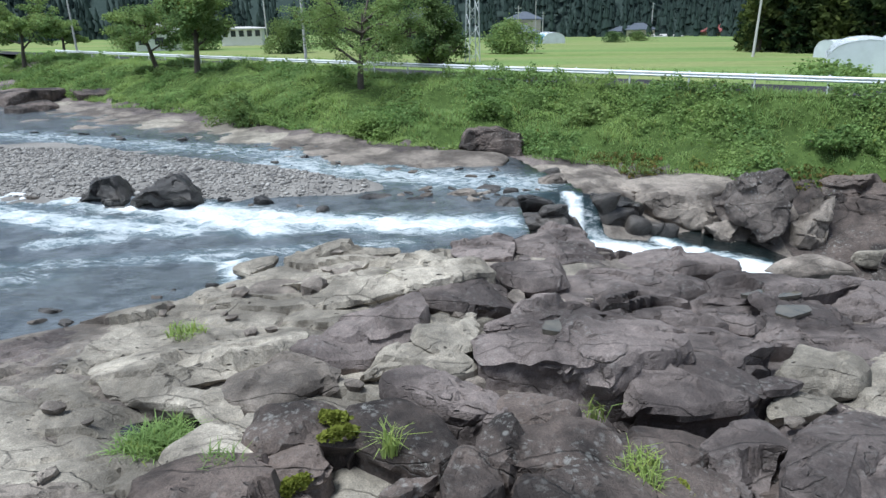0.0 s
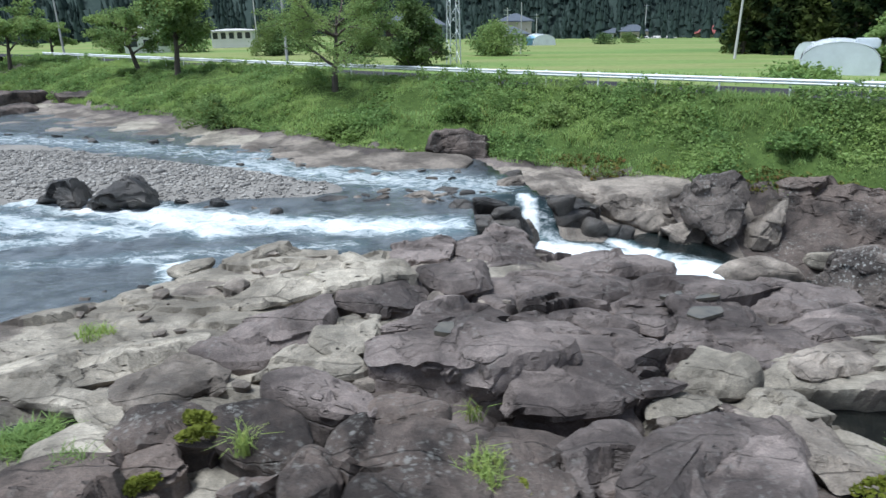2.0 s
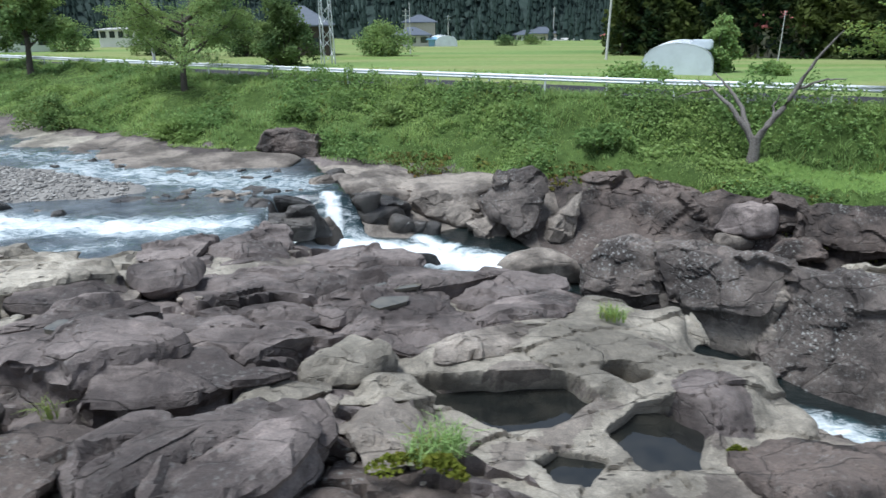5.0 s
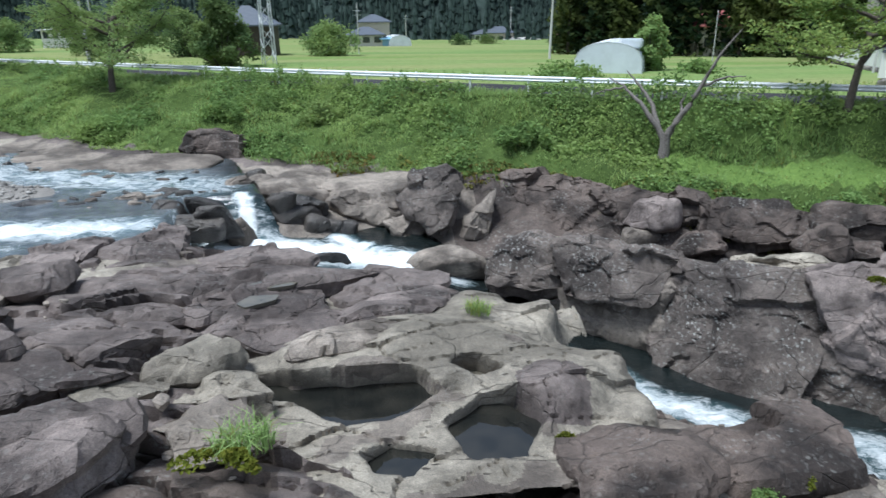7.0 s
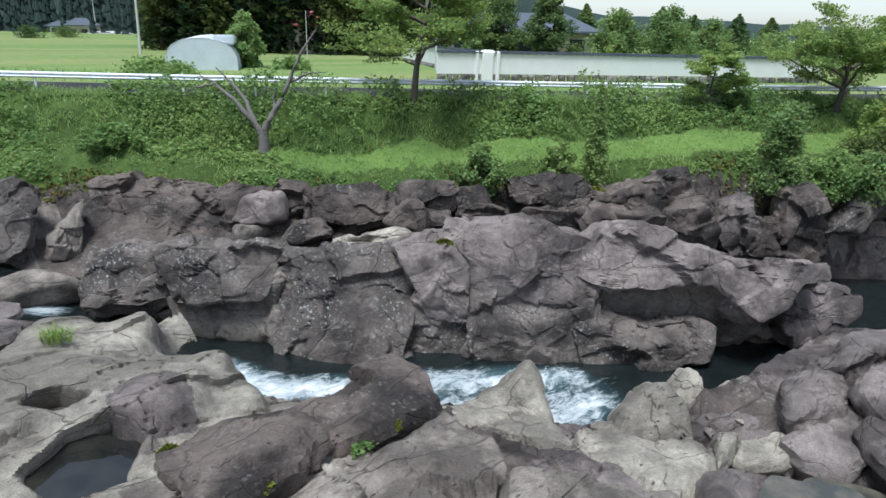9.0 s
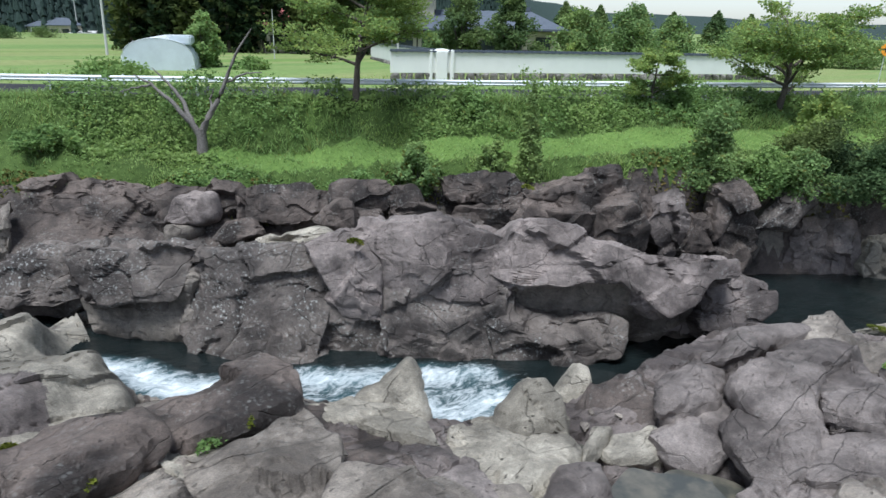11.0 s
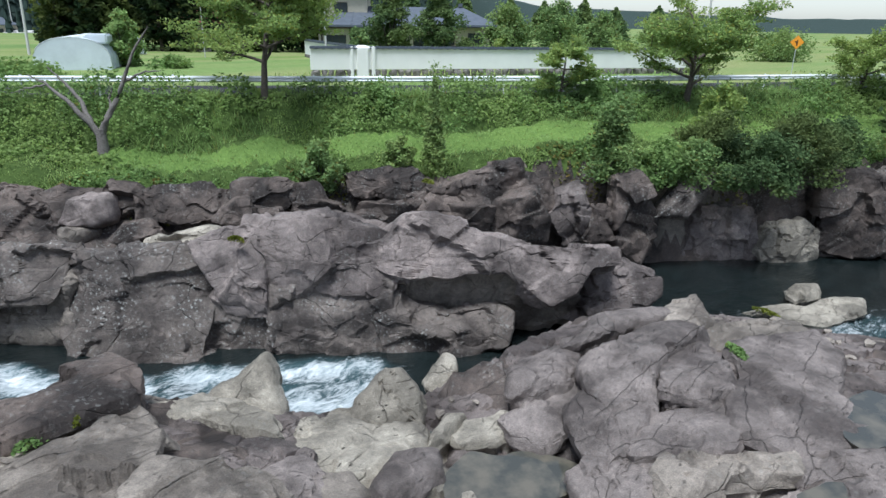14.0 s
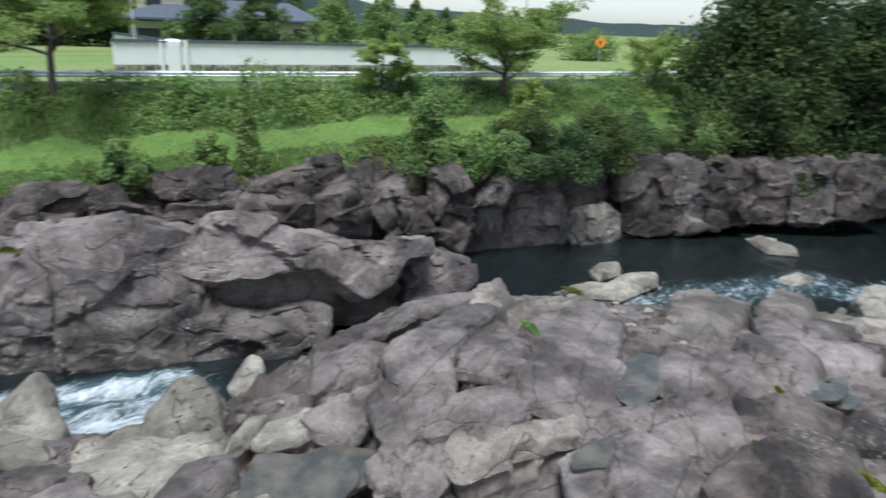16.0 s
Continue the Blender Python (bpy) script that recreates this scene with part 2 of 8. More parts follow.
TURF = soil_material("turf", (0.04, 0.066, 0.018), (0.09, 0.135, 0.036))
LAWN = soil_material("short_turf", (0.085, 0.145, 0.036), (0.15, 0.225, 0.056), 5.0)
def field_material():
    n = Nodes("rice_field")
    lay = n.add("ShaderNodeMapping")
    n.link(n.position(), lay.inputs["Vector"])
    lay.inputs["Rotation"].default_value = (0, 0, radians(8))
    lay.inputs["Scale"].default_value = (0.012, 0.075, 0.05)
    bands = n.noise(1.0, 3, 0.6, lay.outputs[0])
    fine = n.noise(1.2, 6, 0.7)
    c = n.ramp(bands, (0.30, (0.105, 0.175, 0.055)), (0.45, (0.16, 0.23, 0.075)), (0.55, (0.225, 0.245, 0.10)), (0.68, (0.14, 0.21, 0.06)))
    c = n.mix(0.5, c, n.ramp(fine, (0.3, 0.3), (0.7, 0.7)), "OVERLAY")
    return n.finish(c, 0.95, n.bump(fine, 0.8, 0.15), specular=0.1)


FIELD = field_material()
EARTH = soil_material("damp_earth", (0.07, 0.05, 0.04), (0.15, 0.115, 0.09))
ASPHALT = soil_material("asphalt", (0.04, 0.04, 0.042), (0.075, 0.075, 0.078), 25.0)


def leaf_material(name, low, high, yellow=(0.2, 0.2, 0.04), share=0.12):
    n = Nodes(name)
    r = n.island()
    c = n.mix(r, low, high)
    c = n.mix(n.ramp(n.math("FRACT", n.math("MULTIPLY", r, 7.31)), (1 - share - 0.02, 0.0), (1 - share, 1.0)), c, yellow)
    c = n.mix(n.math("MULTIPLY", n.ramp(n.noise(0.8, 3), (0.35, 0.0), (0.65, 1.0)), 0.5), c, tuple(x * 0.55 for x in low))
    c = n.mix(n.math("MULTIPLY", n.ramp(n.noise(0.16, 3), (0.45, 0.0), (0.62, 1.0)), 0.55), c, tuple(0.55 * x + 0.45 * y * k for x, y, k in zip(high, (0.36, 0.40, 0.10), (1, 1, 1))))
    n.put(n.bsdf.inputs["Transmission Weight"], 0.0)
    n.put(n.bsdf.inputs["Subsurface Weight"], 0.0)
    m = n.finish(c, 0.8, specular=0.08)
    tr = n.add("ShaderNodeBsdfTranslucent")
    mx = n.add("ShaderNodeMixShader")
    mx.inputs[0].default_value = 0.45
    n.link(c, tr.inputs["Color"])
    n.link(n.bsdf.outputs[0], mx.inputs[1])
    n.link(tr.outputs[0], mx.inputs[2])
    n.link(mx.outputs[0], n.out.inputs["Surface"])
    return m


GRASS = leaf_material("grass_blades", (0.20, 0.31, 0.10), (0.40, 0.55, 0.21), (0.26, 0.24, 0.07), 0.1)
WEED = leaf_material("weed_leaves", (0.165, 0.27, 0.088), (0.31, 0.45, 0.16), (0.2, 0.24, 0.05), 0.05)
YOUNG = leaf_material("yellow_green_leaves", (0.175, 0.275, 0.075), (0.39, 0.51, 0.175), (0.34, 0.36, 0.08), 0.15)
LEAFY = leaf_material("mid_green_leaves", (0.15, 0.24, 0.085), (0.33, 0.46, 0.18), (0.16, 0.16, 0.04), 0.1)
DEEP = leaf_material("deep_green_leaves", (0.07, 0.12, 0.05), (0.19, 0.28, 0.115), (0.08, 0.09, 0.03), 0.05)
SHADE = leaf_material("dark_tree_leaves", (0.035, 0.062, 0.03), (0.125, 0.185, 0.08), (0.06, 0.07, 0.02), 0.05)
CEDAR = leaf_material("cedar_needles", (0.012, 0.026, 0.012), (0.038, 0.066, 0.026), (0.05, 0.055, 0.02), 0.06)
DRY = leaf_material("dry_leaves", (0.12, 0.12, 0.035), (0.24, 0.24, 0.07), (0.2, 0.12, 0.05), 0.15)
MOSS = leaf_material("moss_tufts", (0.10, 0.125, 0.018), (0.24, 0.27, 0.045), (0.2, 0.2, 0.035), 0.2)


def bark_material(name, low, high):
    n = Nodes(name)
    a = n.noise(14.0, 5, 0.6)
    return n.finish(n.mix(n.ramp(a, (0.3, 0.0), (0.7, 1.0)), low, high), 0.9, n.bump(a, 0.7, 0.03), specular=0.15)


BARK = bark_material("bark", (0.05, 0.042, 0.035), (0.14, 0.12, 0.10))
DEADWOOD = bark_material("weathered_wood", (0.09, 0.08, 0.07), (0.24, 0.22, 0.20))


def plain(name, color, rough=0.6, metal=0.0, vary=0.25, scale=3.0):
    n = Nodes(name)
    a, b = n.noise(scale, 5, 0.6), n.noise(scale * 14, 3)
    c = n.mix(n.math("MULTIPLY", n.ramp(a, (0.35, 0.0), (0.7, 1.0)), vary), color, tuple(x * 0.55 for x in color))
    return n.finish(c, n.ramp(a, (0.3, max(0.05, rough - 0.1)), (0.7, min(1, rough + 0.1))), n.bump(b, 0.15, 0.01), metal)


def water_material():
    n = Nodes("river_water")
    foam = n.attribute("foam")
    pos = n.position()
    flow = n.add("ShaderNodeMapping")
    n.link(pos, flow.inputs["Vector"])
    flow.inputs["Rotation"].default_value = (0, 0, radians(20))
    flow.inputs["Scale"].default_value = (0.45, 1.0, 1.0)
    pos = flow.outputs["Vector"]
    w1, w2 = n.noise(1.3, 5, 0.6, pos, 0.6), n.noise(5.5, 4, 0.6, pos, 0.4)
    broken = n.noise(1.7, 7, 0.7, pos, 1.2)
    lace = n.noise(7.0, 5, 0.7, pos, 0.8)
    crest = n.math("ADD", n.math("MULTIPLY", broken, 0.9), n.math("MULTIPLY", lace, 0.5))
    white = n.math("ADD", n.math("MULTIPLY", foam, 0.85), n.math("MULTIPLY", n.math("SUBTRACT", crest, 0.7), 1.5))
    white = n.ramp(white, (0.30, 0.0), (0.62, 0.5), (0.95, 1.0))
    white = n.math("MULTIPLY", white, n.ramp(foam, (0.06, 0.0), (0.3, 1.0)))
    shallow = n.attribute("shallow")
    deep = n.mix(n.ramp(w1, (0.3, 0.0), (0.7, 1.0)), (0.006, 0.009, 0.009), (0.013, 0.018, 0.018))
    # Shallow bed in pale blue-grey, which also stands in for the sky's reflection.
    bed = n.mix(n.ramp(n.noise(0.9, 5, 0.65), (0.35, 0.0), (0.65, 1.0)), (0.045, 0.055, 0.062), (0.13, 0.145, 0.155))
    deep = n.mix(shallow, deep, bed)
    deep = n.mix(n.ramp(foam, (0.2, 0.0), (0.7, 0.6)), deep, (0.08, 0.16, 0.18))
    c = n.mix(white, deep, (0.80, 0.83, 0.84))
    h = n.math("ADD", n.math("MULTIPLY", w1, 1.0), n.math("MULTIPLY", w2, 0.35))
    rough = n.mix(white, (0.10, 0.10, 0.10), (0.8, 0.8, 0.8))
    return n.finish(c, rough, n.bump(h, 0.6, 0.16), specular=0.5)


WATER = water_material()


def puddle_material(name="still_water", paleness=1.0, tint=(1.0, 1.0, 1.0)):
    n = Nodes(name)
    c = n.mix(n.ramp(n.noise(1.5, 4), (0.4, 0.0), (0.65, 1.0)), tuple(c * paleness * k for c, k in zip((0.010, 0.011, 0.010), tint)), tuple(c * paleness * k for c, k in zip((0.024, 0.023, 0.019), tint)))
    return n.finish(c, 0.02, n.bump(n.noise(7.0, 2), 0.02, 0.01), specular=0.9)


PUDDLE = puddle_material()
# Rock floor seen through thin water, lightened further for the reflected sky.
SHALLOW = puddle_material("shallow_rain_water", 4.8, (1.08, 1.0, 0.93))

# ---- the lie of the land ----
# Heights and places below are drawn on a plan; PLAN is the metres of one plan unit.
PLAN = 5 / 3
RAIL = [(-90, 108), (-60, 82), (-35.7, 62), (-10, 41.2), (3, 31), (14.5, 22.7), (25.7, 15.4), (34.6, 10.1), (44.6, 4.9), (62, -3.5), (120, -30)]
SHORE = [(-40, 2), (-12, 5.5), (-6.1, 7.9), (-4.6, 9.5), (-2.9, 11.8), (0, 13.2), (1.6, 14.0), (3.0, 13.5), (5.2, 12.7), (7.2, 11.3), (8.8, 9.7),
         (10.3, 8.0), (11.0, 6.5), (12.4, 6.1), (13.2, 5.2), (14.6, 4.2), (16.2, 3.8), (17.8, 3.0), (20.6, 2.6), (22.4, 1.2), (23.6, -0.6), (25.8, -3.2), (28.2, -6.2), (40, -16)]
ROAD_Z = 3.5


# hollows in the rock of the near bank: x, y, radius, depth
HOLLOWS = [(7.9, 7.0, 2.3, 0.5), (-3.0, 5.8, 0.55, 0.25), (6.8, 6.35, 1.25, 0.75), (8.25, 5.7, 0.85, 0.75), (7.1, 5.05, 0.6, 0.5), (2.7, 6.05, 0.85, 0.5), (0.12, 5.6, 0.35, 0.6),
           (16.1, 0.7, 1.0, 0.35), (15.5, 2.5, 0.4, 0.4), (21.3, -4.9, 0.5, 0.3), (5.3, 10.15, 0.6, 0.25), (5.25, 9.2, 0.5, 0.2), (17.7, -2.5, 0.5, 0.25), (20.1, -2.2, 0.5, 0.25), (5.3, 7.3, 0.4, 0.6)]


def hollow_depth(x, y):
    d = 0 * x
    for hx, hy, r, depth in HOLLOWS:
        d = np.maximum(d, depth * ss(1.35, 0.75, np.hypot(x - hx, y - hy) / r))
    return d


def at(x, y):
    return x * PLAN, y * PLAN


def plan_water(x, y):
    upper = np.maximum(ss(2.3, 1.9, x), ss(17.75, 18.15, y) * ss(4.7, 4.1, x + 0.3 * (y - 18)))
    w = np.interp(x, [3.4, 4.1, 8.5, 11.3, 14.0, 20.0, 28.0, 60.0], [0.25, 0.25, 0.08, -0.55, -0.9, -1.1, -1.35, -1.6])
    w = w + (1.5 - w) * upper
    return w + 0.5 * ss(13.5, 9.0, y) * ss(2.5, 0.5, x) + 0.012 * np.clip(-2 - x, 0, 30)


def water_level(x, y):
    return plan_water(x / PLAN, y / PLAN) * PLAN


def near_height(x, y):
    base = 2.75 - 0.09 * np.maximum(0, y - 4.5)
    return base + np.interp(x, [3, 5, 8, 10, 12, 13.4, 14.4, 15.6, 16.6, 18.0, 20.0, 22.5, 26.0],
                            [0, -0.42, -0.65, -1.15, -1.45, -1.75, -2.1, -2.4, -2.35, -1.75, -1.65, -1.85, -2.3]) - 0.36 + 0.2 * ss(-0.3, -1.8, x) - hollow_depth(x, y)


def plan_land(x, y):
    d, side = line_distance(x, y, RAIL)
    s = d * side
    toe = np.interp(x, [-30, -2, 7, 18, 25, 30, 36, 60], [8.0, 7.2, 4.5, 4.2, 4.5, 4.9, 5.5, 6.0])
    ztoe = np.interp(x, [-30, -2, 7, 18, 25, 30, 36, 60], [2.0, 1.75, 1.3, 1.0, 1.5, 1.9, 1.7, 1.5])
    k = np.clip((s - 0.7) / (toe - 0.7), 0, 1)
    terrace = ss(12, 20, x)
    steep = np.interp(k, [0, 0.35, 0.75, 1.0], [0, 0.45, 0.72, 1.0]) * (1 - terrace) + np.interp(k, [0, 0.3, 0.85, 1.0], [0, 0.56, 0.75, 1.0]) * terrace
    left = ss(6, -1, x)
    steep = steep * (1 - left) + left * np.interp(k, [0, 0.35, 0.75, 1.0], [0, 0.08, 0.6, 1.0])
    slope = ROAD_Z - (ROAD_Z - ztoe) * steep - 0.017 * np.clip(-s - 12, 0, 200) * ss(-25, 5, x)
    shelf = np.interp(x, [-20, 0, 5, 8, 12, 20, 24], [0.06, 0.10, 0.22, 0.45, 0.6, 1.2, 2.2])
    far_side = np.where(s < toe, slope, ztoe - (s - toe) * shelf)
    bed = plan_water(x, y) - 0.45
    basin, _ = line_distance(x, y, [(2.4, 17.2), (4.6, 16.9), (6.4, 16.3), (8.4, 15.4)])
    far_side = far_side - 1.3 * np.exp(-(basin / 0.85) ** 4)
    dn, sn = line_distance(x, y, SHORE)
    out = -dn * sn
    fall = np.interp(x, [-6, -2, 2, 30], [0.35, 0.5, 2.2, 2.2])
    near = near_height(x, y) - np.maximum(0, out) * fall - 0.06 * (out > 0)
    behind = ss(-6, -22, y) * 2.2
    z = np.maximum(np.maximum(far_side, near + behind), bed)
    return z, s, toe, out


def land(x, y):
    """Height, distance from the rail towards the river, the foot of the green bank, and the distance past the near shore."""
    return tuple(v * PLAN for v in plan_land(x / PLAN, y / PLAN))


def land_height(x, y):
    z, s, toe, out = land(x, y)
    p = np.stack([x, y, 0 * x], -1)
    rockness = (s > toe).astype(float)
    bumps = fbm(p * 0.38, 4, 3) * 0.42 * ((s > 1.6) & (s < toe)) + fbm(p * 0.7, 5, 5) * np.where(x < 15, 0.15, 0.32) * rockness
    return z + bumps * (s > 1.2)


def ground_sheet():
    near_x = np.concatenate([np.linspace(-500, -60, 16), np.arange(-54, 92, 0.4), np.linspace(96, 500, 16)])
    near_y = np.concatenate([np.linspace(-200, -22, 8), np.arange(-18, 82, 0.4), np.linspace(86, 520, 24)])
    far_x = [-3500, -1800, -900]
    near_x = np.concatenate([far_x, near_x, [-v for v in far_x[::-1]]])
    near_y = np.concatenate([[-1500, -600], near_y, [900, 1800, 3500]])
    v, f = grid_arrays(near_x, near_y, land_height)
    c = v[f].mean(1)
    _, s, toe, _ = land(c[:, 0], c[:, 1])
    wander = 0.5 * vnoise(c * 0.6, 33)
    shelf = np.where(c[:, 0] / PLAN < 9.5, np.where(s < toe + 1.5 + 2.0 * wander, 4, np.where(vnoise(c * 0.3, 34) > 0.3, 5, 3)), np.where(vnoise(c * 0.3, 34) > 0.3, 3, 2))
    cx, cs = c[:, 0] / PLAN, s / PLAN
    mown = (ss(14, 19, cx) * ss(1.8, 2.3, cs + wander * 0.4) * ss(-0.5, -1.1, cs - toe / PLAN + wander * 0.3)) > 0.5
    idx = np.where(s < -5.2, 1, np.where(s < toe + wander * 0.5, np.where(mown, 6, 0), shelf))
    ob = mesh_object("ground", v, f, (TURF, FIELD, DARK, MIXED, BROWN, PALE, LAWN), indices=idx)
    return tagged(ob, "grassy river bank running into rock shelf and level green fields", "ground", kind="structure")


ground_sheet()


def bedrock_height(x, y):
    """The jointed rock bed of the near bank, between and below the larger slabs."""
    z, s, toe, out = land(x, y)
    p = np.stack([x, y, 0 * x], -1)
    wx = x + 0.7 * vnoise(p * 0.5, 21)
    wy = y + 0.7 * vnoise(p * 0.5, 22)
    turn = np.interp(x / PLAN, [4, 12, 20], [0.05, -0.35, -0.8])
    u = (wx * np.cos(turn) + wy * np.sin(turn)) / 2.6
    v = (-wx * np.sin(turn) + wy * np.cos(turn)) / 1.25
    d1, d2, rid, across = cells(np.stack([u, v], -1), 4)
    e = d2 - d1
    joint = np.exp(-(e / 0.035) ** 2) * ss(-0.5, 0.0, vnoise(p * 0.45, 23))
    step = rid * 0.26 + 0.12 * ss(0, 0.22, e) - (0.16 + 0.22 * rid) * across
    q1, q2, qid, qacross = cells(np.stack([u, v], -1) * 2.1 + 9.0, 6)
    small = ss(-0.05, 0.25, vnoise(p * 0.4, 24)) * (0.09 * qid + 0.06 * ss(0, 0.2, q2 - q1) - 0.12 * qacross - 0.10 * np.exp(-((q2 - q1) / 0.05) ** 2))
    rough = fbm(p * 0.9, 5, 8, 0.5) * 0.07 - 0.16 * np.maximum(0, vnoise(p * 0.7, 25)) ** 2
    inland = ss(0.9, -0.7, out)
    worn = np.interp(x / PLAN, [-2, 1.0, 3.5, 9, 12.5], [0.35, 0.5, 1.0, 1.0, 0.5])
    bare = z + inland * (worn * (step + small - 0.34 * joint) + np.interp(x / PLAN, [9, 12.5, 18], [0.20, 0.20, 0.26])) + rough - 0.05
    return placed_depth(x, y, bare, 0.16)


def bedrock():
    xs, ys = np.arange(-14, 50, 0.115), np.arange(-12, 25, 0.115)
    v, f = grid_arrays(xs, ys, bedrock_height)
    # the slabs overhang the joints on the side away from the river
    turn = np.interp(v[:, 0] / PLAN, [4, 12, 20], [0.05, -0.35, -0.8])
    rise = np.clip(v[:, 2] - land(v[:, 0], v[:, 1])[0] - 0.1, -0.5, 0.6)
    v[:, 0] += 0.4 * rise * np.sin(turn)
    v[:, 1] -= 0.4 * rise * np.cos(turn)
    c = v[f].mean(1)
    _, _, _, out = land(c[:, 0], c[:, 1])
    keep = (out < 2.0)
    f = f[keep]
    used, inv = np.unique(f, return_inverse=True)
    c = c[keep]
    pale = np.interp(c[:, 0] / PLAN, [-8, 0, 1.5, 4.0, 6.5, 10, 13, 17, 19, 30], [1.0, 0.95, 0.15, 0.3, 0.7, 0.6, 0.6, 0.4, 0.15, 0.1])
    tone = 0.5 + 0.9 * vnoise(c * 0.33, 31)
    idx = np.where(tone < pale - 0.25, 2, np.where(tone < pale, 0, 1))
    wx, wy = c[:, 0] / PLAN + 1.6 * vnoise(c * 0.35, 36), c[:, 1] / PLAN + 1.2 * vnoise(c * 0.35, 37)
    weathered = (wx > -0.4) & (wx < 5.8) & (wy < 6.2) & (vnoise(c * 0.5, 35) > -0.3)
    idx = np.where(weathered, 3, idx)
    ob = mesh_object("bedrock", v[used], inv.reshape(-1, 4), (MIXED, BROWN, PALE, DARK), indices=idx)
    ob.data.set_sharp_from_angle(angle=radians(40))
    tagged(ob, "jointed grey-brown bedrock of the near river bank", "bedrock", kind="structure")



def river():
    xs = np.concatenate([np.linspace(-200, -50, 30), np.arange(-49, 84, 0.3), np.linspace(86, 230, 30)])
    ys = np.concatenate([np.linspace(-100, -21, 12), np.arange(-20, 80, 0.3), np.linspace(82, 230, 20)])

    def height(x, y):
        p = np.stack([x, y, 0 * x], -1)
        f = foam_amount(x, y)
        w = water_level(x, y) + 0.03 * fbm(p * 0.8, 3, 50) + 0.2 * f * fbm(p * 1.5, 4, 51)
        return w
    v, f = grid_arrays(xs, ys, height)
    c = v[f].mean(1)
    z, s, toe, out = land(c[:, 0], c[:, 1])
    keep = (z < c[:, 2] + 0.8) & (s > 3)
    f = f[keep]
    used, inv = np.unique(f, return_inverse=True)
    v = v[used]
    ob = mesh_object("river", v, inv.reshape(-1, 4), (WATER,))
    a = ob.data.attributes.new("foam", "FLOAT", "POINT")
    a.data.foreach_set("value", foam_amount(v[:, 0], v[:, 1]).astype(np.float32))
    a = ob.data.attributes.new("shallow", "FLOAT", "POINT")
    a.data.foreach_set("value", ss(3.0, 1.8, v[:, 0] / PLAN).astype(np.float32))
    tagged(ob, "dark clear river breaking into white rapids between rocks", "water", kind="structure")


def foam_amount(x, y):
    """How broken the water is, along the lines of the rapids."""
    total = 0 * np.asarray(x, float)
    for width, power, line in (
            (0.9, 0.85, [(-7.4, 17.2), (-5.5, 16.6), (-2.8, 15.8), (1.2, 15.5)]),
            (0.9, 0.9, [(-16, 19.4), (-11, 18.3), (-7.6, 17.0), (-4.5, 15.4)]),
            (0.8, 0.75, [(-12.5, 17.0), (-9.5, 15.8), (-6.5, 15.3)]),
            (0.5, 0.6, [(-9.5, 14.2), (-8.0, 14.6)]),
            (0.3, 0.85, [(-4.7, 12.9), (-4.2, 11.9), (-4.1, 11.3)]),
            (0.25, 0.75, [(-5.6, 13.1), (-4.0, 12.9)]),
            (0.7, 0.42, [(-10, 12.5), (-5, 13.5), (-1, 14.2)]),
            (1.3, 0.36, [(-14, 13), (-8, 11.5)]),
            (0.95, 1.25, [(2.9, 17.0), (4.6, 16.9), (6.4, 16.3), (8.15, 15.5)]),
            (0.22, 1.3, [(3.5, 18.3), (3.65, 17.9), (3.85, 17.3)]),
            (0.35, 1.2, [(6.2, 17.9), (6.5, 17.4), (6.9, 17.0)]),
            (0.5, 0.7, [(8.2, 15.5), (9.2, 14.6)]),
            (1.8, 0.6, [(-6, 23), (-1, 20.8), (2.3, 19.6)]),
            (1.5, 0.5, [(-20, 29.5), (-13, 27), (-6, 24.5)]),
            (0.6, 0.9, [(10.9, 10.9), (11.5, 10.4), (12.0, 9.3), (13.3, 8.75)]),
            (0.55, 0.72, [(14.3, 8.6), (15.1, 7.9), (15.8, 7.6), (17.5, 6.5)]),
            (0.6, 0.72, [(15.6, 6.1), (16.1, 5.5), (17.2, 5.6)]),
            (1.2, 0.5, [(13.3, 8.0), (15.6, 6.6), (17.0, 5.9)]),
            (0.5, 0.5, [(17.9, 4.0), (18.8, 3.4)]),
            (1.4, 0.42, [(26, 1.5), (30, -1.5), (34, -4.5)]),
            (0.8, 0.5, [(33, -5.2), (36, -7.5)]),
            (0.6, 0.7, [(13.2, 13.0), (14.2, 12.2)])):
        d, _ = line_distance(np.asarray(x, float) / PLAN, np.asarray(y, float) / PLAN, line)
        total = np.maximum(total, power * np.exp(-(d / width) ** 2))
    return total


river()

# ---- rocks ----
BALLS = {}


def ball(level):
    if level not in BALLS:
        bm = bmesh.new()
        bmesh.ops.create_icosphere(bm, subdivisions=level, radius=1)
        v = np.array([q.co[:] for q in bm.verts])
        f = np.array([[q.index for q in p.verts] for p in bm.faces])
        bm.free()
        BALLS[level] = v / np.linalg.norm(v, axis=1)[:, None], f
    return BALLS[level]


ROCK_WORDS = {}
LAID = []


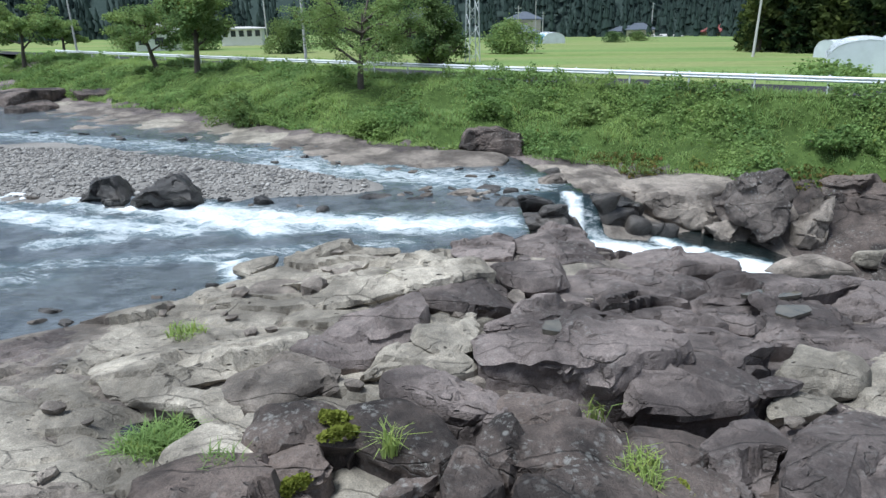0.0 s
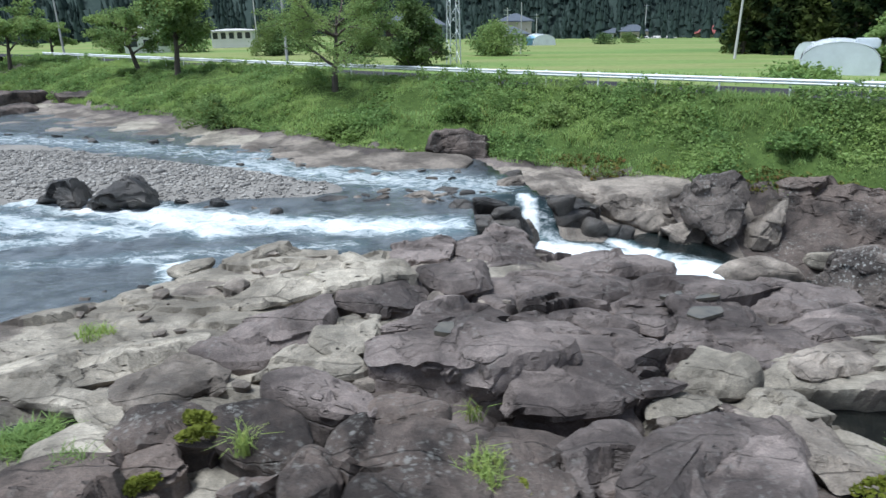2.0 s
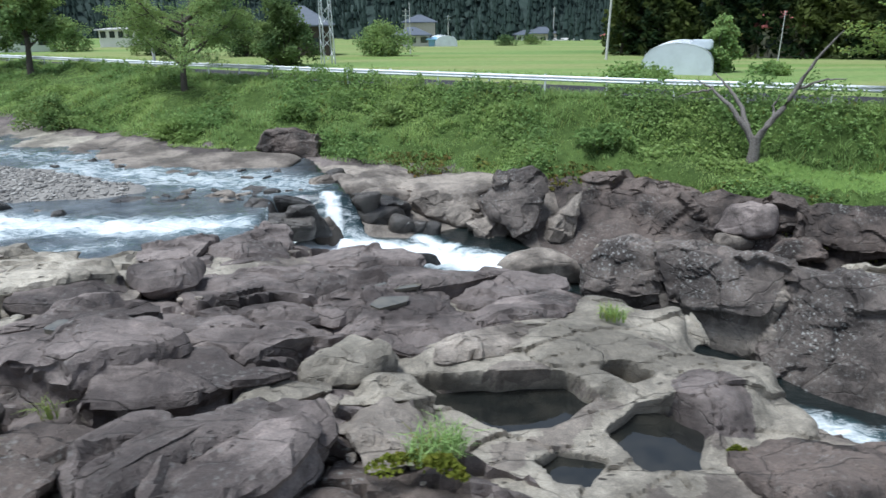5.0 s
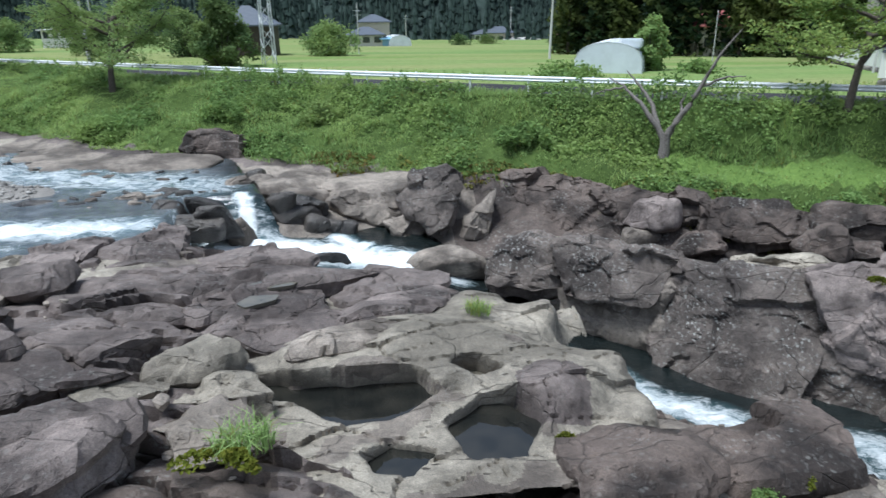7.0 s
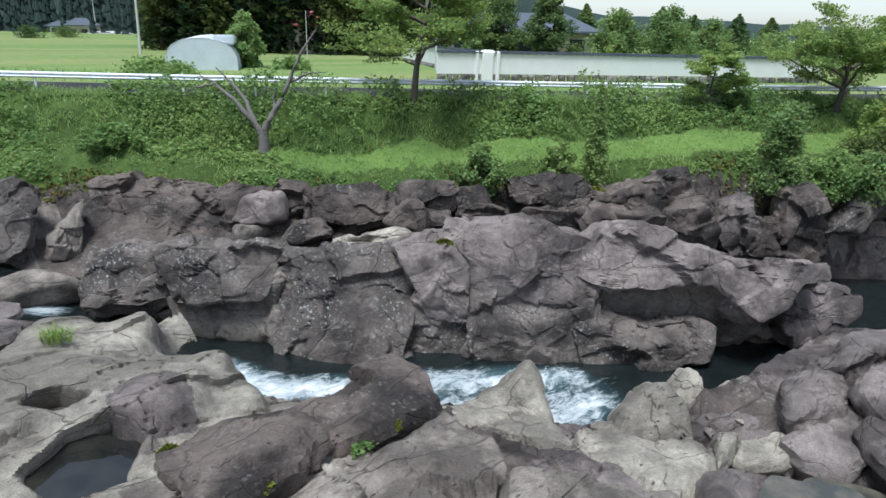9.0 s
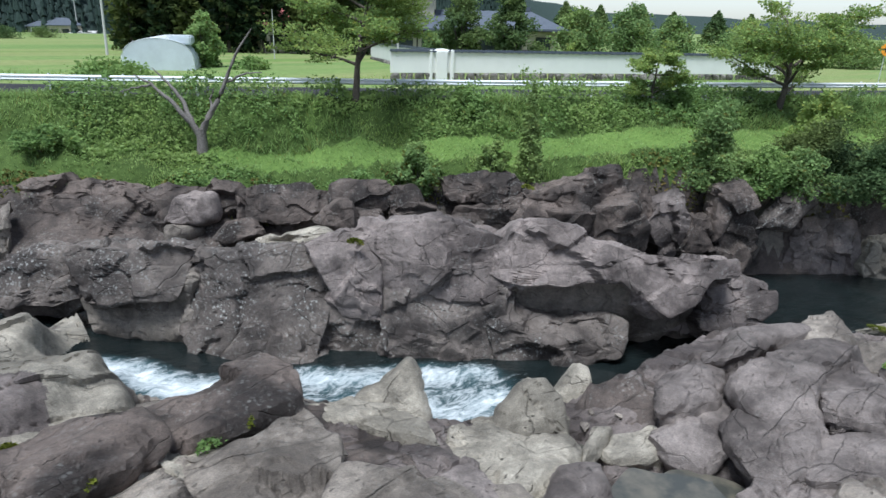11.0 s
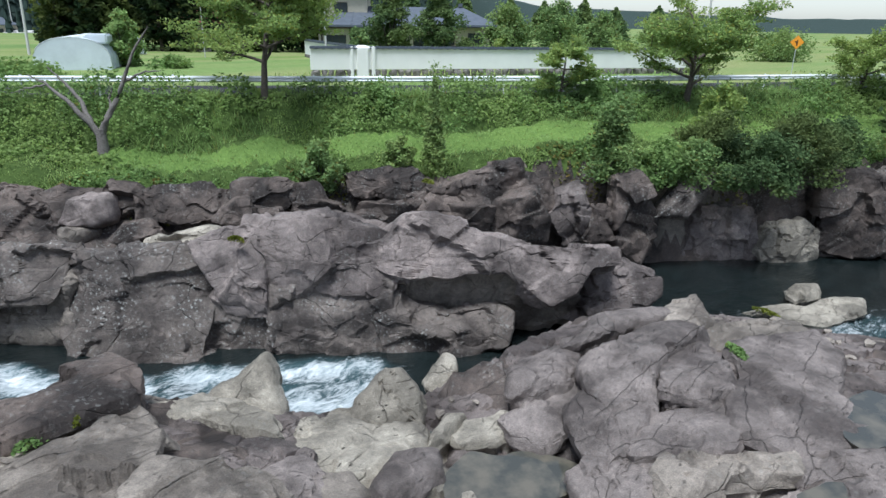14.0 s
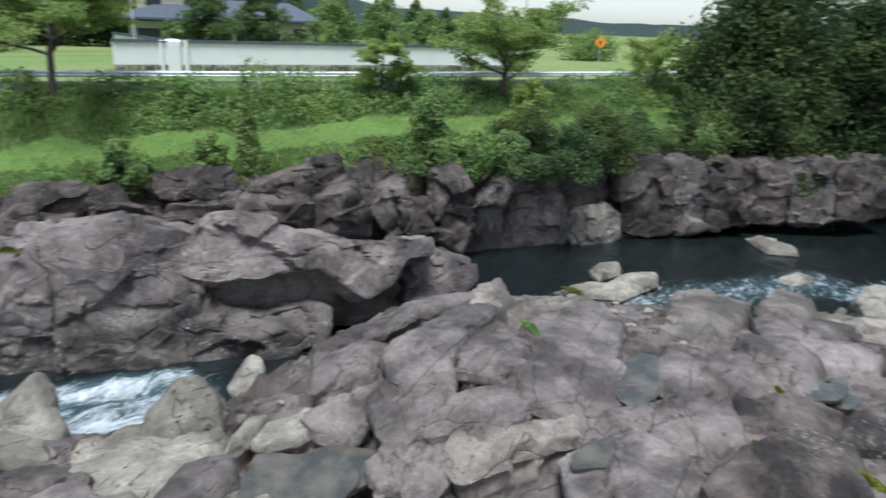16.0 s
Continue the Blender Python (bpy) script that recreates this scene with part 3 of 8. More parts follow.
def facets(p, seed):
    """Flat tilted chips and steps over a rock: the height at p (n, 3) from jittered cells, each a plane of its own."""
    c = np.floor(p).astype(np.int64)
    best, second = np.full(len(p), 9.0), np.full(len(p), 9.0)
    h, other = np.zeros(len(p)), np.zeros(len(p))
    for a in (-1, 0, 1):
        for b in (-1, 0, 1):
            for d in (-1, 0, 1):
                i, j, k = c[:, 0] + a, c[:, 1] + b, c[:, 2] + d
                q = np.stack([i + 0.5 + 0.45 * lattice(i, j, k, seed), j + 0.5 + 0.45 * lattice(i, j, k, seed + 1),
                              k + 0.5 + 0.45 * lattice(i, j, k, seed + 2)], -1)
                w = p - q
                r = np.einsum("ij,ij->i", w, w)
                own = lattice(i, j, k, seed + 3) * 0.6 + (w[:, 0] * lattice(i, j, k, seed + 4) + w[:, 1] * lattice(i, j, k, seed + 5) + w[:, 2] * lattice(i, j, k, seed + 6)) * 0.9
                near = r < best
                next_to = ~near & (r < second)
                other = np.where(near, h, np.where(next_to, own, other))
                second = np.where(near, best, np.where(next_to, r, second))
                h = np.where(near, own, h)
                best = np.where(near, r, best)
    gap = np.sqrt(second) - np.sqrt(best)
    k = 0.5 + 0.5 * ss(0, 0.05, gap)
    return h * k + other * (1 - k), gap


def rock_form(seed, edge, lean, level, slant=(-0.55, 0.2)):
    """A worn, faceted block within -1..1: planes in many directions with slightly rounded meetings."""
    rng = np.random.default_rng(seed)
    u, f = ball(level)
    planes = [((lean * rng.normal(0, 0.16), lean * rng.normal(0, 0.16), 1), 0.95), ((0, 0, -1), 1.0)]
    k = rng.integers(4, 7)
    start = rng.uniform(0, 6.28)
    for i in range(k):
        a = start + (i + rng.uniform(-0.33, 0.33)) * 6.283 / k
        planes.append(((math.cos(a), math.sin(a), rng.uniform(*slant)), rng.uniform(0.86, 1.0)))
    for i in range(rng.integers(1, 3)):
        a = rng.uniform(0, 6.28)
        planes.append(((math.cos(a), math.sin(a), rng.uniform(0.7, 1.8)), rng.uniform(0.98, 1.16)))
    total = 0
    for nrm, h in planes:
        nrm = np.array(nrm) / np.linalg.norm(nrm)
        total = total + np.maximum(0, u @ nrm / h) ** edge
    r = total ** (-1 / edge)
    v = u * r[:, None]
    for axis in range(3):
        v[:, axis] /= np.abs(v[:, axis]).max()
    return v, f


def rock(x, y, top, length, width, face, turn, material, seed, edge=30.0, bury=0.9, name="boulder", label="", lean=1.0, chip=1.0, slant=(-0.15, 0.4), fine=0, hang=0.28):
    """A boulder or slab: its top's height, its plan, the height of its open face, and the turn of its length."""
    size = max(length, width)
    level = fine or (6 if size > 5.2 and y < 14 else 5 if size > 1.9 else 4)
    v, f = rock_form(seed, edge, lean, level, slant)
    tall = face + bury
    half = np.array([length / 2 * 1.04, width / 2 * 1.06, tall / 2])
    v = v * half
    p = v + seed * 7.7
    nrm = v / (half ** 2)
    nrm /= np.linalg.norm(nrm, axis=1)[:, None]
    amp = min(1.0, size / 2.5)
    rough = fbm(p * 0.75, 4, seed % 97, 0.5)
    h, gap = facets(p * np.array([0.36, 0.5, 0.75]) + 0.16 * rough[:, None], seed % 61)
    dents = -np.maximum(0, vnoise(p * 0.8, seed % 89)) ** 2
    crack = np.exp(-(gap / 0.028) ** 2) * ss(-0.2, 0.3, vnoise(p * 0.5, seed % 83))
    bed = (p[:, 2] + 0.22 * p[:, 0] + 0.18 * rough) * 1.9
    ledge = bed - np.floor(bed)
    ledge = (ss(0, 0.12, ledge) - ledge) * (1 - np.abs(nrm[:, 2])) * ss(-0.3, 0.4, vnoise(p * 0.4, seed % 79))
    if level > 4:
        h = h + 0.4 * facets(p * np.array([0.95, 1.2, 1.7]) + 0.2 * rough[:, None], seed % 53)[0]
    push = amp * (0.05 * rough + 0.14 * dents + chip * 0.17 * h - 0.09 * crack + 0.05 * ledge)
    v = v + nrm * push[:, None]
    v = v + 0.014 * amp * nrm * fbm(p * 3.2, 3, seed % 71)[:, None]
    v[:, 0] -= hang * math.sin(radians(turn)) * v[:, 2]
    v[:, 1] -= hang * math.cos(radians(turn)) * v[:, 2]
    ob = mesh_object(name, v, f, (material,))
    ob.data.set_sharp_from_angle(angle=radians(38))
    ob.matrix_world = pose(x, y, top - tall / 2, 0, 0, turn)
    LAID.append((x, y, length / 2, width / 2, radians(turn), top))
    return tagged(ob, label or ROCK_WORDS[material.name], "rock", "rocks along the river")


ROCK_WORDS.update({
    "pale_rock": "pale beige water-worn rock slab on the river bank",
    "grey_brown_rock": "grey-brown worn boulder lying among bank rocks",
    "purple_brown_rock": "purple-brown cracked boulder with rounded edges on bedrock",
    "purple_grey_rock": "purple-grey rounded back of water-worn rock",
    "dark_lichen_rock": "dark rough boulder speckled with pale lichen",
    "lichen_rock": "tall grey gorge rock crusted with white lichen",
    "wet_black_rock": "wet blackish boulder standing in the river"})

PLACED = []


def stone_mesh(outline, drop, crown, edge, seed, chip, bury, hang, cuts):
    """A worn block over a plan outline: a domed top with rounded rims, and steep broken sides. Local z points out of the top."""
    ring = np.asarray(outline, float)
    nxt = np.roll(ring, -1, axis=0)
    reach = float(np.linalg.norm(nxt - ring, axis=1).sum())
    n = int(np.clip(reach / 0.075, 44, 160))
    spans = np.linalg.norm(nxt - ring, axis=1)
    mark = np.concatenate([[0], np.cumsum(spans)])
    loop = np.concatenate([ring, ring[:1]])
    k = np.arange(n) * mark[-1] / n
    shore = np.stack([np.interp(k, mark, loop[:, i]) for i in (0, 1)], -1)
    shore = (np.roll(shore, 1, axis=0) + 2 * shore + np.roll(shore, -1, axis=0)) / 4
    way = np.roll(shore, -1, axis=0) - np.roll(shore, 1, axis=0)
    for _ in range(3):
        way = (np.roll(way, 1, axis=0) + way + np.roll(way, -1, axis=0)) / 3
    way /= np.maximum(1e-9, np.linalg.norm(way, axis=1))[:, None]
    aside = np.stack([way[:, 1], -way[:, 0]], -1)
    if np.einsum("ij,ij->i", aside, shore).sum() < 0:
        aside = -aside
    span = np.linalg.norm(shore, axis=1)
    wide = float(span.mean())
    size = min(1.0, wide / 0.9)
    wob = fbm(np.column_stack([shore, 0 * k]) * 1.3 + seed * 3.1, 3, seed % 43)
    shore = shore + aside * (0.07 * wob * min(1, wide))[:, None]
    m = int(np.clip(wide / 0.085, 9, 26))
    tall = drop + bury
    rows = int(np.clip(tall / 0.11, 6, 28))
    edge = min(edge * (0.5 + 0.5 * size), 0.4 * wide)
    t = (1 - (1 - np.linspace(0, 1, m + 1)[1:]) ** 1.35)[:, None]
    top = shore[None] * t[:, :, None]
    e = np.clip(1 - span[None] * (1 - t) / edge, 0, 1)
    z = crown * (1 - t ** 2) - edge * (1 - np.sqrt(np.maximum(0, 1 - e ** 2)))
    rng = np.random.default_rng(seed)
    for _ in range(cuts):
        a, d, slope = rng.uniform(0, 6.283), rng.uniform(0.15, 0.85), rng.uniform(0.10, 0.42)
        along = math.cos(a) * shore[:, 0] + math.sin(a) * shore[:, 1]
        z = np.minimum(z, crown * 0.8 - slope * (t * along[None] - d * along.max()))
    up = 1 - 0.5 * e
    down = np.linspace(0, 1, rows + 1)[1:, None] ** 1.1
    shape = 0.05 * np.sin(np.pi * np.clip(down * tall / max(drop, 0.2), 0, 1)) - 0.10 * ss(0.3 * drop, drop, down * tall)
    side = shore[None] + aside[None] * (shape * (0.5 + 0.5 * size))[:, :, None]
    xy = np.concatenate([top, side])
    z = np.concatenate([z, z[-1][None] - down * tall])
    up = np.concatenate([up, 0.5 * np.clip(1 - down * tall / 0.25, 0, 1) + 0 * k[None]])[:, :, None]
    v = np.concatenate([xy, z[:, :, None]], -1).reshape(-1, 3)
    nrm = np.concatenate([(1 - up) * aside[None], up], -1).reshape(-1, 3)
    v = np.concatenate([[[0, 0, v[0:n, 2].max()]], v])
    nrm = np.concatenate([[[0, 0, 1.0]], nrm])
    nrm /= np.linalg.norm(nrm, axis=1)[:, None]
    p = v + seed * 7.7
    rough = fbm(p * 0.75, 4, seed % 97, 0.5)
    h, gap = facets(p * np.array([0.36, 0.46, 0.6]) + 0.16 * rough[:, None], seed % 61)
    h2, gap2 = facets(p * np.array([1.0, 1.3, 1.8]) + 0.2 * rough[:, None], seed % 53)
    crack = np.exp(-(gap / 0.022) ** 2) * ss(-0.25, 0.2, vnoise(p * 0.5, seed % 83)) + 0.5 * np.exp(-(gap2 / 0.022) ** 2) * ss(0.0, 0.4, vnoise(p * 0.7, seed % 73))
    dents = -np.maximum(0, vnoise(p * 0.9, seed % 89)) ** 2
    flat = np.clip(nrm[:, 2], 0, 1)
    bed = (p[:, 2] + 0.22 * p[:, 0] + 0.18 * rough) * 2.4
    ledge = bed - np.floor(bed)
    ledge = (ss(0, 0.12, ledge) - ledge) * (1 - flat) * ss(-0.3, 0.4, vnoise(p * 0.4, seed % 79))
    gain = size * (1 - 0.15 * flat)
    push = gain * (0.022 * rough + 0.05 * dents + chip * (0.23 * h + 0.06 * h2) - 0.085 * crack + 0.06 * ledge) + 0.013 * size * fbm(p * 3.4, 3, seed % 71)
    v = v + nrm * push[:, None]
    v[:, 1] += hang * np.minimum(0, v[:, 2])
    i, j = np.meshgrid(np.arange(len(xy) - 1), np.arange(n), indexing="ij")
    j2 = (j + 1) % n
    quads = np.stack([1 + i * n + j, 1 + (i + 1) * n + j, 1 + (i + 1) * n + j2, 1 + i * n + j2], -1).reshape(-1, 4)
    a = np.arange(n)
    fan = np.stack([0 * a, 1 + a, 1 + (a + 1) % n], -1)
    tris = np.concatenate([fan, quads[:, [0, 1, 2]], quads[:, [0, 2, 3]]])
    around = ring[:, 0] * nxt[:, 1] - ring[:, 1] * nxt[:, 0]
    return v, tris if around.sum() > 0 else tris[:, ::-1]


def block(outline, m, drop, material, seed, crown, edge, chip, bury, hang, cuts, name, label):
    v, f = stone_mesh(outline, drop, crown, edge, seed, chip, bury, hang, cuts)
    ob = mesh_object(name, v, f, (material,))
    ob.data.set_sharp_from_angle(angle=radians(27))
    ob.matrix_world = m
    return tagged(ob, label or ROCK_WORDS[material.name], "rock", "rocks along the river")


def slab(outline, centre, dip, drop, material, seed, crown=0.08, edge=0.11, chip=1.5):
    """A slab of the bank: its plan outline, a place on its top, how the top dips, and the height of its open face."""
    x, y, z = centre
    PLACED.append((np.array(outline), centre, dip, drop if chip > 1.0 else 0.16))
    local = [(px - x, py - y) for px, py in outline]
    out = np.array([-dip[0], -dip[1], 1.0])
    turn = Vector((0, 0, 1)).rotation_difference(Vector(out)).to_matrix().to_4x4()
    return block(local, Matrix.Translation((x, y, z)) @ turn, drop, material, seed, crown, edge, chip, 0.7, 0.10, 5 if chip > 1.0 else 2, "boulder", "")


def face(outline, centre, turn, lean, thick, material, seed, crown, worn=False):
    """An upright block of rock: the outline of its open face, the heading of the wall, how far it leans back, and its thickness."""
    m = pose(*centre, 0, 0, turn) @ pose(0, 0, 0, 90 - lean, 0, 0)
    if worn:
        return block(outline, m, thick, material, seed, crown, 0.2, 0.5, 0.3, 0.0, 1, "crag", "")
    return block(outline, m, thick, material, seed, crown, 0.14, 1.7, 0.2, 0.0, 5, "crag", "")


def rain_pool(outline, z, words):
    """A sheet of still rain water with a wavy shore over a worn hollow."""
    ring = np.array(outline)
    c = ring.mean(0)
    k = np.linspace(0, len(ring), 61)[:-1]
    loop = np.concatenate([ring, ring[:1]])
    xy = np.stack([np.interp(k, np.arange(len(loop)), loop[:, i]) for i in (0, 1)], -1)
    for _ in range(2):
        xy = (np.roll(xy, 1, axis=0) + 2 * xy + np.roll(xy, -1, axis=0)) / 4
    xy = xy - c
    xy = xy * (1 + 0.08 * fbm(np.column_stack([xy * 1.6, 0 * k]), 3, 57)[:, None])
    n = len(k)
    v = np.concatenate([np.column_stack([xy, 0 * k]), np.column_stack([xy * 0.97, 0 * k - 0.1]), [[0, 0, 0]]])
    f = [[i, (i + 1) % n, 2 * n] for i in range(n)] + [[n + i, n + (i + 1) % n, (i + 1) % n] for i in range(n)] + [[n + i, (i + 1) % n, i] for i in range(n)]
    ob = mesh_object("rock_pool", v, f, (SHALLOW,), smooth=False)
    ob.matrix_world = pose(c[0], c[1], z)
    return tagged(ob, words, "puddle", "rock pools")


def placed_depth(x, y, z, margin):
    """The height z lowered below every slab that lies over it or within the margin."""
    z = z.copy()
    for ring, (cx, cy, cz), (gx, gy), drop in PLACED:
        lo, hi = ring.min(0) - margin, ring.max(0) + margin
        near = np.nonzero((x > lo[0]) & (x < hi[0]) & (y > lo[1]) & (y < hi[1]))[0]
        if not len(near):
            continue
        px, py = x[near], y[near]
        d, _ = line_distance(px, py, [tuple(q) for q in ring] + [tuple(ring[0])])
        inside = np.zeros(len(px), bool)
        for (ax, ay), (bx, by) in zip(ring, np.roll(ring, -1, axis=0)):
            inside ^= ((ay > py) != (by > py)) & (px < (bx - ax) * (py - ay) / (by - ay + 1e-9) + ax)
        under = cz + gx * (px - cx) + gy * (py - cy) - np.where(inside, 0.3, np.maximum(0.16, 0.7 * drop))
        z[near] = np.where(inside | (d < margin), np.minimum(z[near], under), z[near])
    return z


# near bank, upstream end
slab([(1.98, 21.32), (2.37, 23.42), (3.30, 23.99), (4.62, 23.92), (5.11, 21.70), (5.22, 19.72), (4.24, 19.99), (3.09, 19.59), (2.83, 20.78)], (3.65, 21.49, 3.05), (0.00, 0.00), 0.70, BROWN, 2001, 0.07, 0.05)
slab([(-0.04, 21.10), (0.19, 22.45), (1.07, 23.30), (2.24, 23.54), (2.34, 21.64), (2.11, 20.07), (1.19, 19.94), (0.24, 20.34)], (1.16, 21.48, 3.20), (0.00, 0.00), 0.50, BROWN, 2002, 0.05, 0.05)
slab([(2.21, 17.67), (2.92, 18.02), (3.06, 16.45), (2.20, 16.18), (1.69, 16.66), (1.20, 17.84), (1.65, 18.49)], (2.14, 17.30, 3.89), (0.04, -0.05), 0.40, BROWN, 2003, 0.03, 0.05)
slab([(-5.51, 20.55), (-4.90, 21.02), (-1.70, 21.19), (-1.62, 20.67), (-2.97, 20.06), (-4.96, 19.81)], (-3.62, 20.54, 3.30), (0.00, 0.00), 0.15, PALE, 2004, 0.03, 0.05)
slab([(-6.80, 19.00), (-6.59, 20.00), (-5.68, 20.08), (-5.69, 19.50), (-6.20, 18.71)], (-6.20, 19.45, 3.30), (0.00, 0.00), 0.15, PALE, 2005, 0.05, 0.05)
slab([(-3.99, 17.90), (-1.96, 18.90), (0.55, 19.00), (0.82, 17.79), (-0.56, 17.09), (-2.60, 16.74), (-4.22, 16.37), (-4.75, 16.90)], (-2.14, 17.54, 3.92), (0.01, -0.03), 0.15, PALE, 2006, 0.03, 0.05)
slab([(-4.03, 15.75), (-2.50, 16.26), (-0.87, 16.63), (0.65, 17.16), (1.21, 16.52), (-0.06, 15.70), (-1.88, 15.05), (-3.37, 14.74)], (-1.40, 15.94, 4.17), (0.02, -0.06), 0.15, PALE, 2007, 0.03, 0.05)
slab([(-0.78, 16.01), (0.65, 16.86), (1.44, 16.88), (1.97, 15.34), (1.12, 14.65), (-0.08, 14.47), (-0.75, 14.84), (-0.85, 15.44)], (0.33, 15.52, 4.03), (-0.10, -0.10), 0.50, BROWN, 2008, 0.03, 0.05)
slab([(1.75, 17.64), (2.88, 18.38), (4.82, 18.61), (6.98, 18.79), (7.92, 18.37), (7.54, 17.36), (5.94, 16.59), (3.70, 16.85), (1.94, 16.85)], (4.81, 17.68, 3.20), (-0.02, -0.06), 0.50, BROWN, 2009, 0.03, 0.05)
slab([(5.61, 20.64), (6.30, 21.60), (7.68, 21.86), (9.12, 21.46), (9.79, 20.63), (9.54, 20.06), (8.11, 20.12), (6.44, 20.02), (5.53, 20.18)], (7.57, 20.71, 2.70), (0.00, 0.00), 0.40, BROWN, 2010, 0.05, 0.05)
slab([(2.83, 18.42), (4.42, 19.01), (6.34, 18.83), (7.78, 18.41), (6.75, 18.06), (4.51, 18.05)], (5.44, 18.46, 3.21), (0.01, -0.01), 0.25, BROWN, 2011, 0.03, 0.05)
slab([(7.38, 17.09), (8.18, 17.99), (10.72, 18.27), (12.20, 17.84), (10.21, 16.66), (8.28, 16.08), (6.81, 16.28)], (9.07, 17.14, 3.33), (-0.03, -0.07), 0.20, BROWN, 2012, 0.01, 0.05)
slab([(6.65, 16.46), (7.48, 16.97), (8.72, 16.49), (7.96, 14.79), (7.16, 14.23), (6.52, 15.28)], (7.41, 15.65, 3.29), (0.06, -0.08), 0.25, BROWN, 2013, 0.03, 0.05)
slab([(8.08, 15.81), (10.21, 16.89), (10.13, 15.51), (10.47, 14.85), (9.08, 14.20), (7.71, 14.24)], (9.26, 15.20, 3.39), (-0.13, 0.01), 0.20, BROWN, 2014, 0.02, 0.05)
slab([(10.21, 17.29), (12.35, 17.98), (13.95, 17.55), (13.75, 16.75), (11.13, 15.54), (10.70, 15.66), (10.36, 16.38)], (11.75, 16.70, 3.10), (-0.01, -0.02), 0.35, BROWN, 2015, 0.04, 0.05)
slab([(10.55, 15.00), (13.40, 16.57), (14.08, 16.08), (13.23, 14.78), (11.02, 14.39)], (12.41, 15.33, 3.21), (-0.01, -0.06), 0.30, BROWN, 2016, 0.03, 0.05)
slab([(6.45, 14.65), (7.58, 14.29), (10.60, 14.28), (11.46, 13.94), (9.75, 12.57), (8.90, 12.49), (8.02, 13.42), (7.11, 13.73)], (8.75, 13.64, 3.43), (0.01, 0.07), 0.30, BROWN, 2017, 0.03, 0.05)
slab([(10.59, 14.71), (13.26, 14.81), (12.67, 13.89), (10.17, 13.29)], (11.65, 14.15, 3.23), (-0.00, -0.05), 0.25, BROWN, 2018, 0.03, 0.05)
slab([(9.59, 12.49), (12.60, 13.80), (11.79, 12.58), (9.67, 11.90)], (10.86, 12.66, 3.41), (-0.04, -0.07), 0.25, MIXED, 2019, 0.04, 0.05)
slab([(0.74, 12.18), (2.17, 13.37), (3.33, 13.82), (3.62, 13.11), (1.90, 12.34)], (2.31, 12.94, 4.63), (-0.09, -0.18), 0.25, BROWN, 2020, 0.01, 0.05)
slab([(3.51, 14.94), (5.09, 15.38), (6.30, 15.69), (7.01, 14.74), (6.46, 14.39), (4.31, 14.40)], (5.45, 14.91, 3.47), (-0.01, 0.00), 0.25, BROWN, 2021, 0.03, 0.05)
slab([(0.28, 11.74), (0.86, 12.31), (3.45, 12.07), (4.38, 11.20), (4.15, 10.88), (3.05, 10.34), (2.15, 10.18), (1.23, 10.63), (0.50, 10.89)], (2.24, 11.10, 4.85), (0.00, 0.00), 0.80, BROWN, 2022, 0.03, 0.05)
slab([(3.79, 12.64), (5.98, 13.03), (7.01, 12.39), (6.79, 12.11), (5.70, 11.43), (5.02, 11.76), (4.25, 12.11)], (5.51, 12.19, 4.20), (0.00, 0.00), 0.55, BROWN, 2023, 0.03, 0.05)
slab([(2.92, 9.91), (3.72, 10.94), (4.27, 11.42), (5.03, 11.47), (5.84, 10.65), (5.61, 10.05), (5.07, 9.66), (4.07, 9.53), (3.12, 9.59)], (4.39, 10.32, 4.35), (0.00, 0.00), 0.40, BROWN, 2024, 0.11, 0.05)
slab([(-1.17, 10.06), (-0.83, 10.50), (0.12, 10.36), (0.65, 9.70), (1.11, 9.30), (0.73, 9.03), (-0.12, 9.21), (-0.82, 9.54)], (-0.03, 9.69, 4.75), (0.00, 0.00), 0.50, BROWN, 2025, 0.05, 0.05)
slab([(-2.75, 12.09), (-2.45, 13.11), (-1.66, 13.90), (-0.79, 14.89), (-0.50, 13.84), (-0.83, 12.64), (-1.41, 12.26), (-2.27, 12.01)], (-1.61, 13.03, 4.55), (0.00, 0.01), 0.70, BROWN, 2026, 0.05, 0.05)
slab([(-3.84, 11.94), (-3.36, 12.78), (-2.48, 12.59), (-1.58, 12.26), (-1.72, 11.79), (-2.53, 11.51), (-3.23, 11.70)], (-2.68, 12.07, 4.27), (0.01, -0.01), 0.30, BROWN, 2027, 0.04, 0.05)
slab([(-1.04, 13.60), (-0.33, 14.67), (0.31, 13.82), (0.48, 11.76), (-0.08, 11.31), (-0.66, 11.79)], (-0.21, 12.71, 4.38), (-0.01, -0.16), 0.20, PALE, 2028, 0.03, 0.05)
slab([(-2.25, 11.36), (-1.83, 12.12), (-0.09, 11.94), (0.40, 11.11), (-0.43, 10.98), (-1.18, 11.08), (-1.75, 10.91)], (-1.01, 11.34, 4.31), (0.06, -0.02), 0.30, PALE, 2029, 0.03, 0.05)
slab([(-7.34, 11.70), (-6.73, 12.42), (-4.57, 12.76), (-3.38, 12.52), (-3.23, 11.42), (-4.36, 10.89), (-5.65, 10.21), (-6.52, 10.47)], (-5.24, 11.49, 4.25), (0.02, -0.00), 0.15, PALE, 2030, 0.03, 0.05)
slab([(-4.09, 10.05), (-4.14, 10.90), (-3.43, 11.55), (-2.37, 11.03), (-2.18, 10.64), (-2.77, 10.15), (-3.28, 9.76)], (-3.18, 10.56, 4.39), (0.03, 0.02), 0.30, MIXED, 2031, 0.06, 0.05)
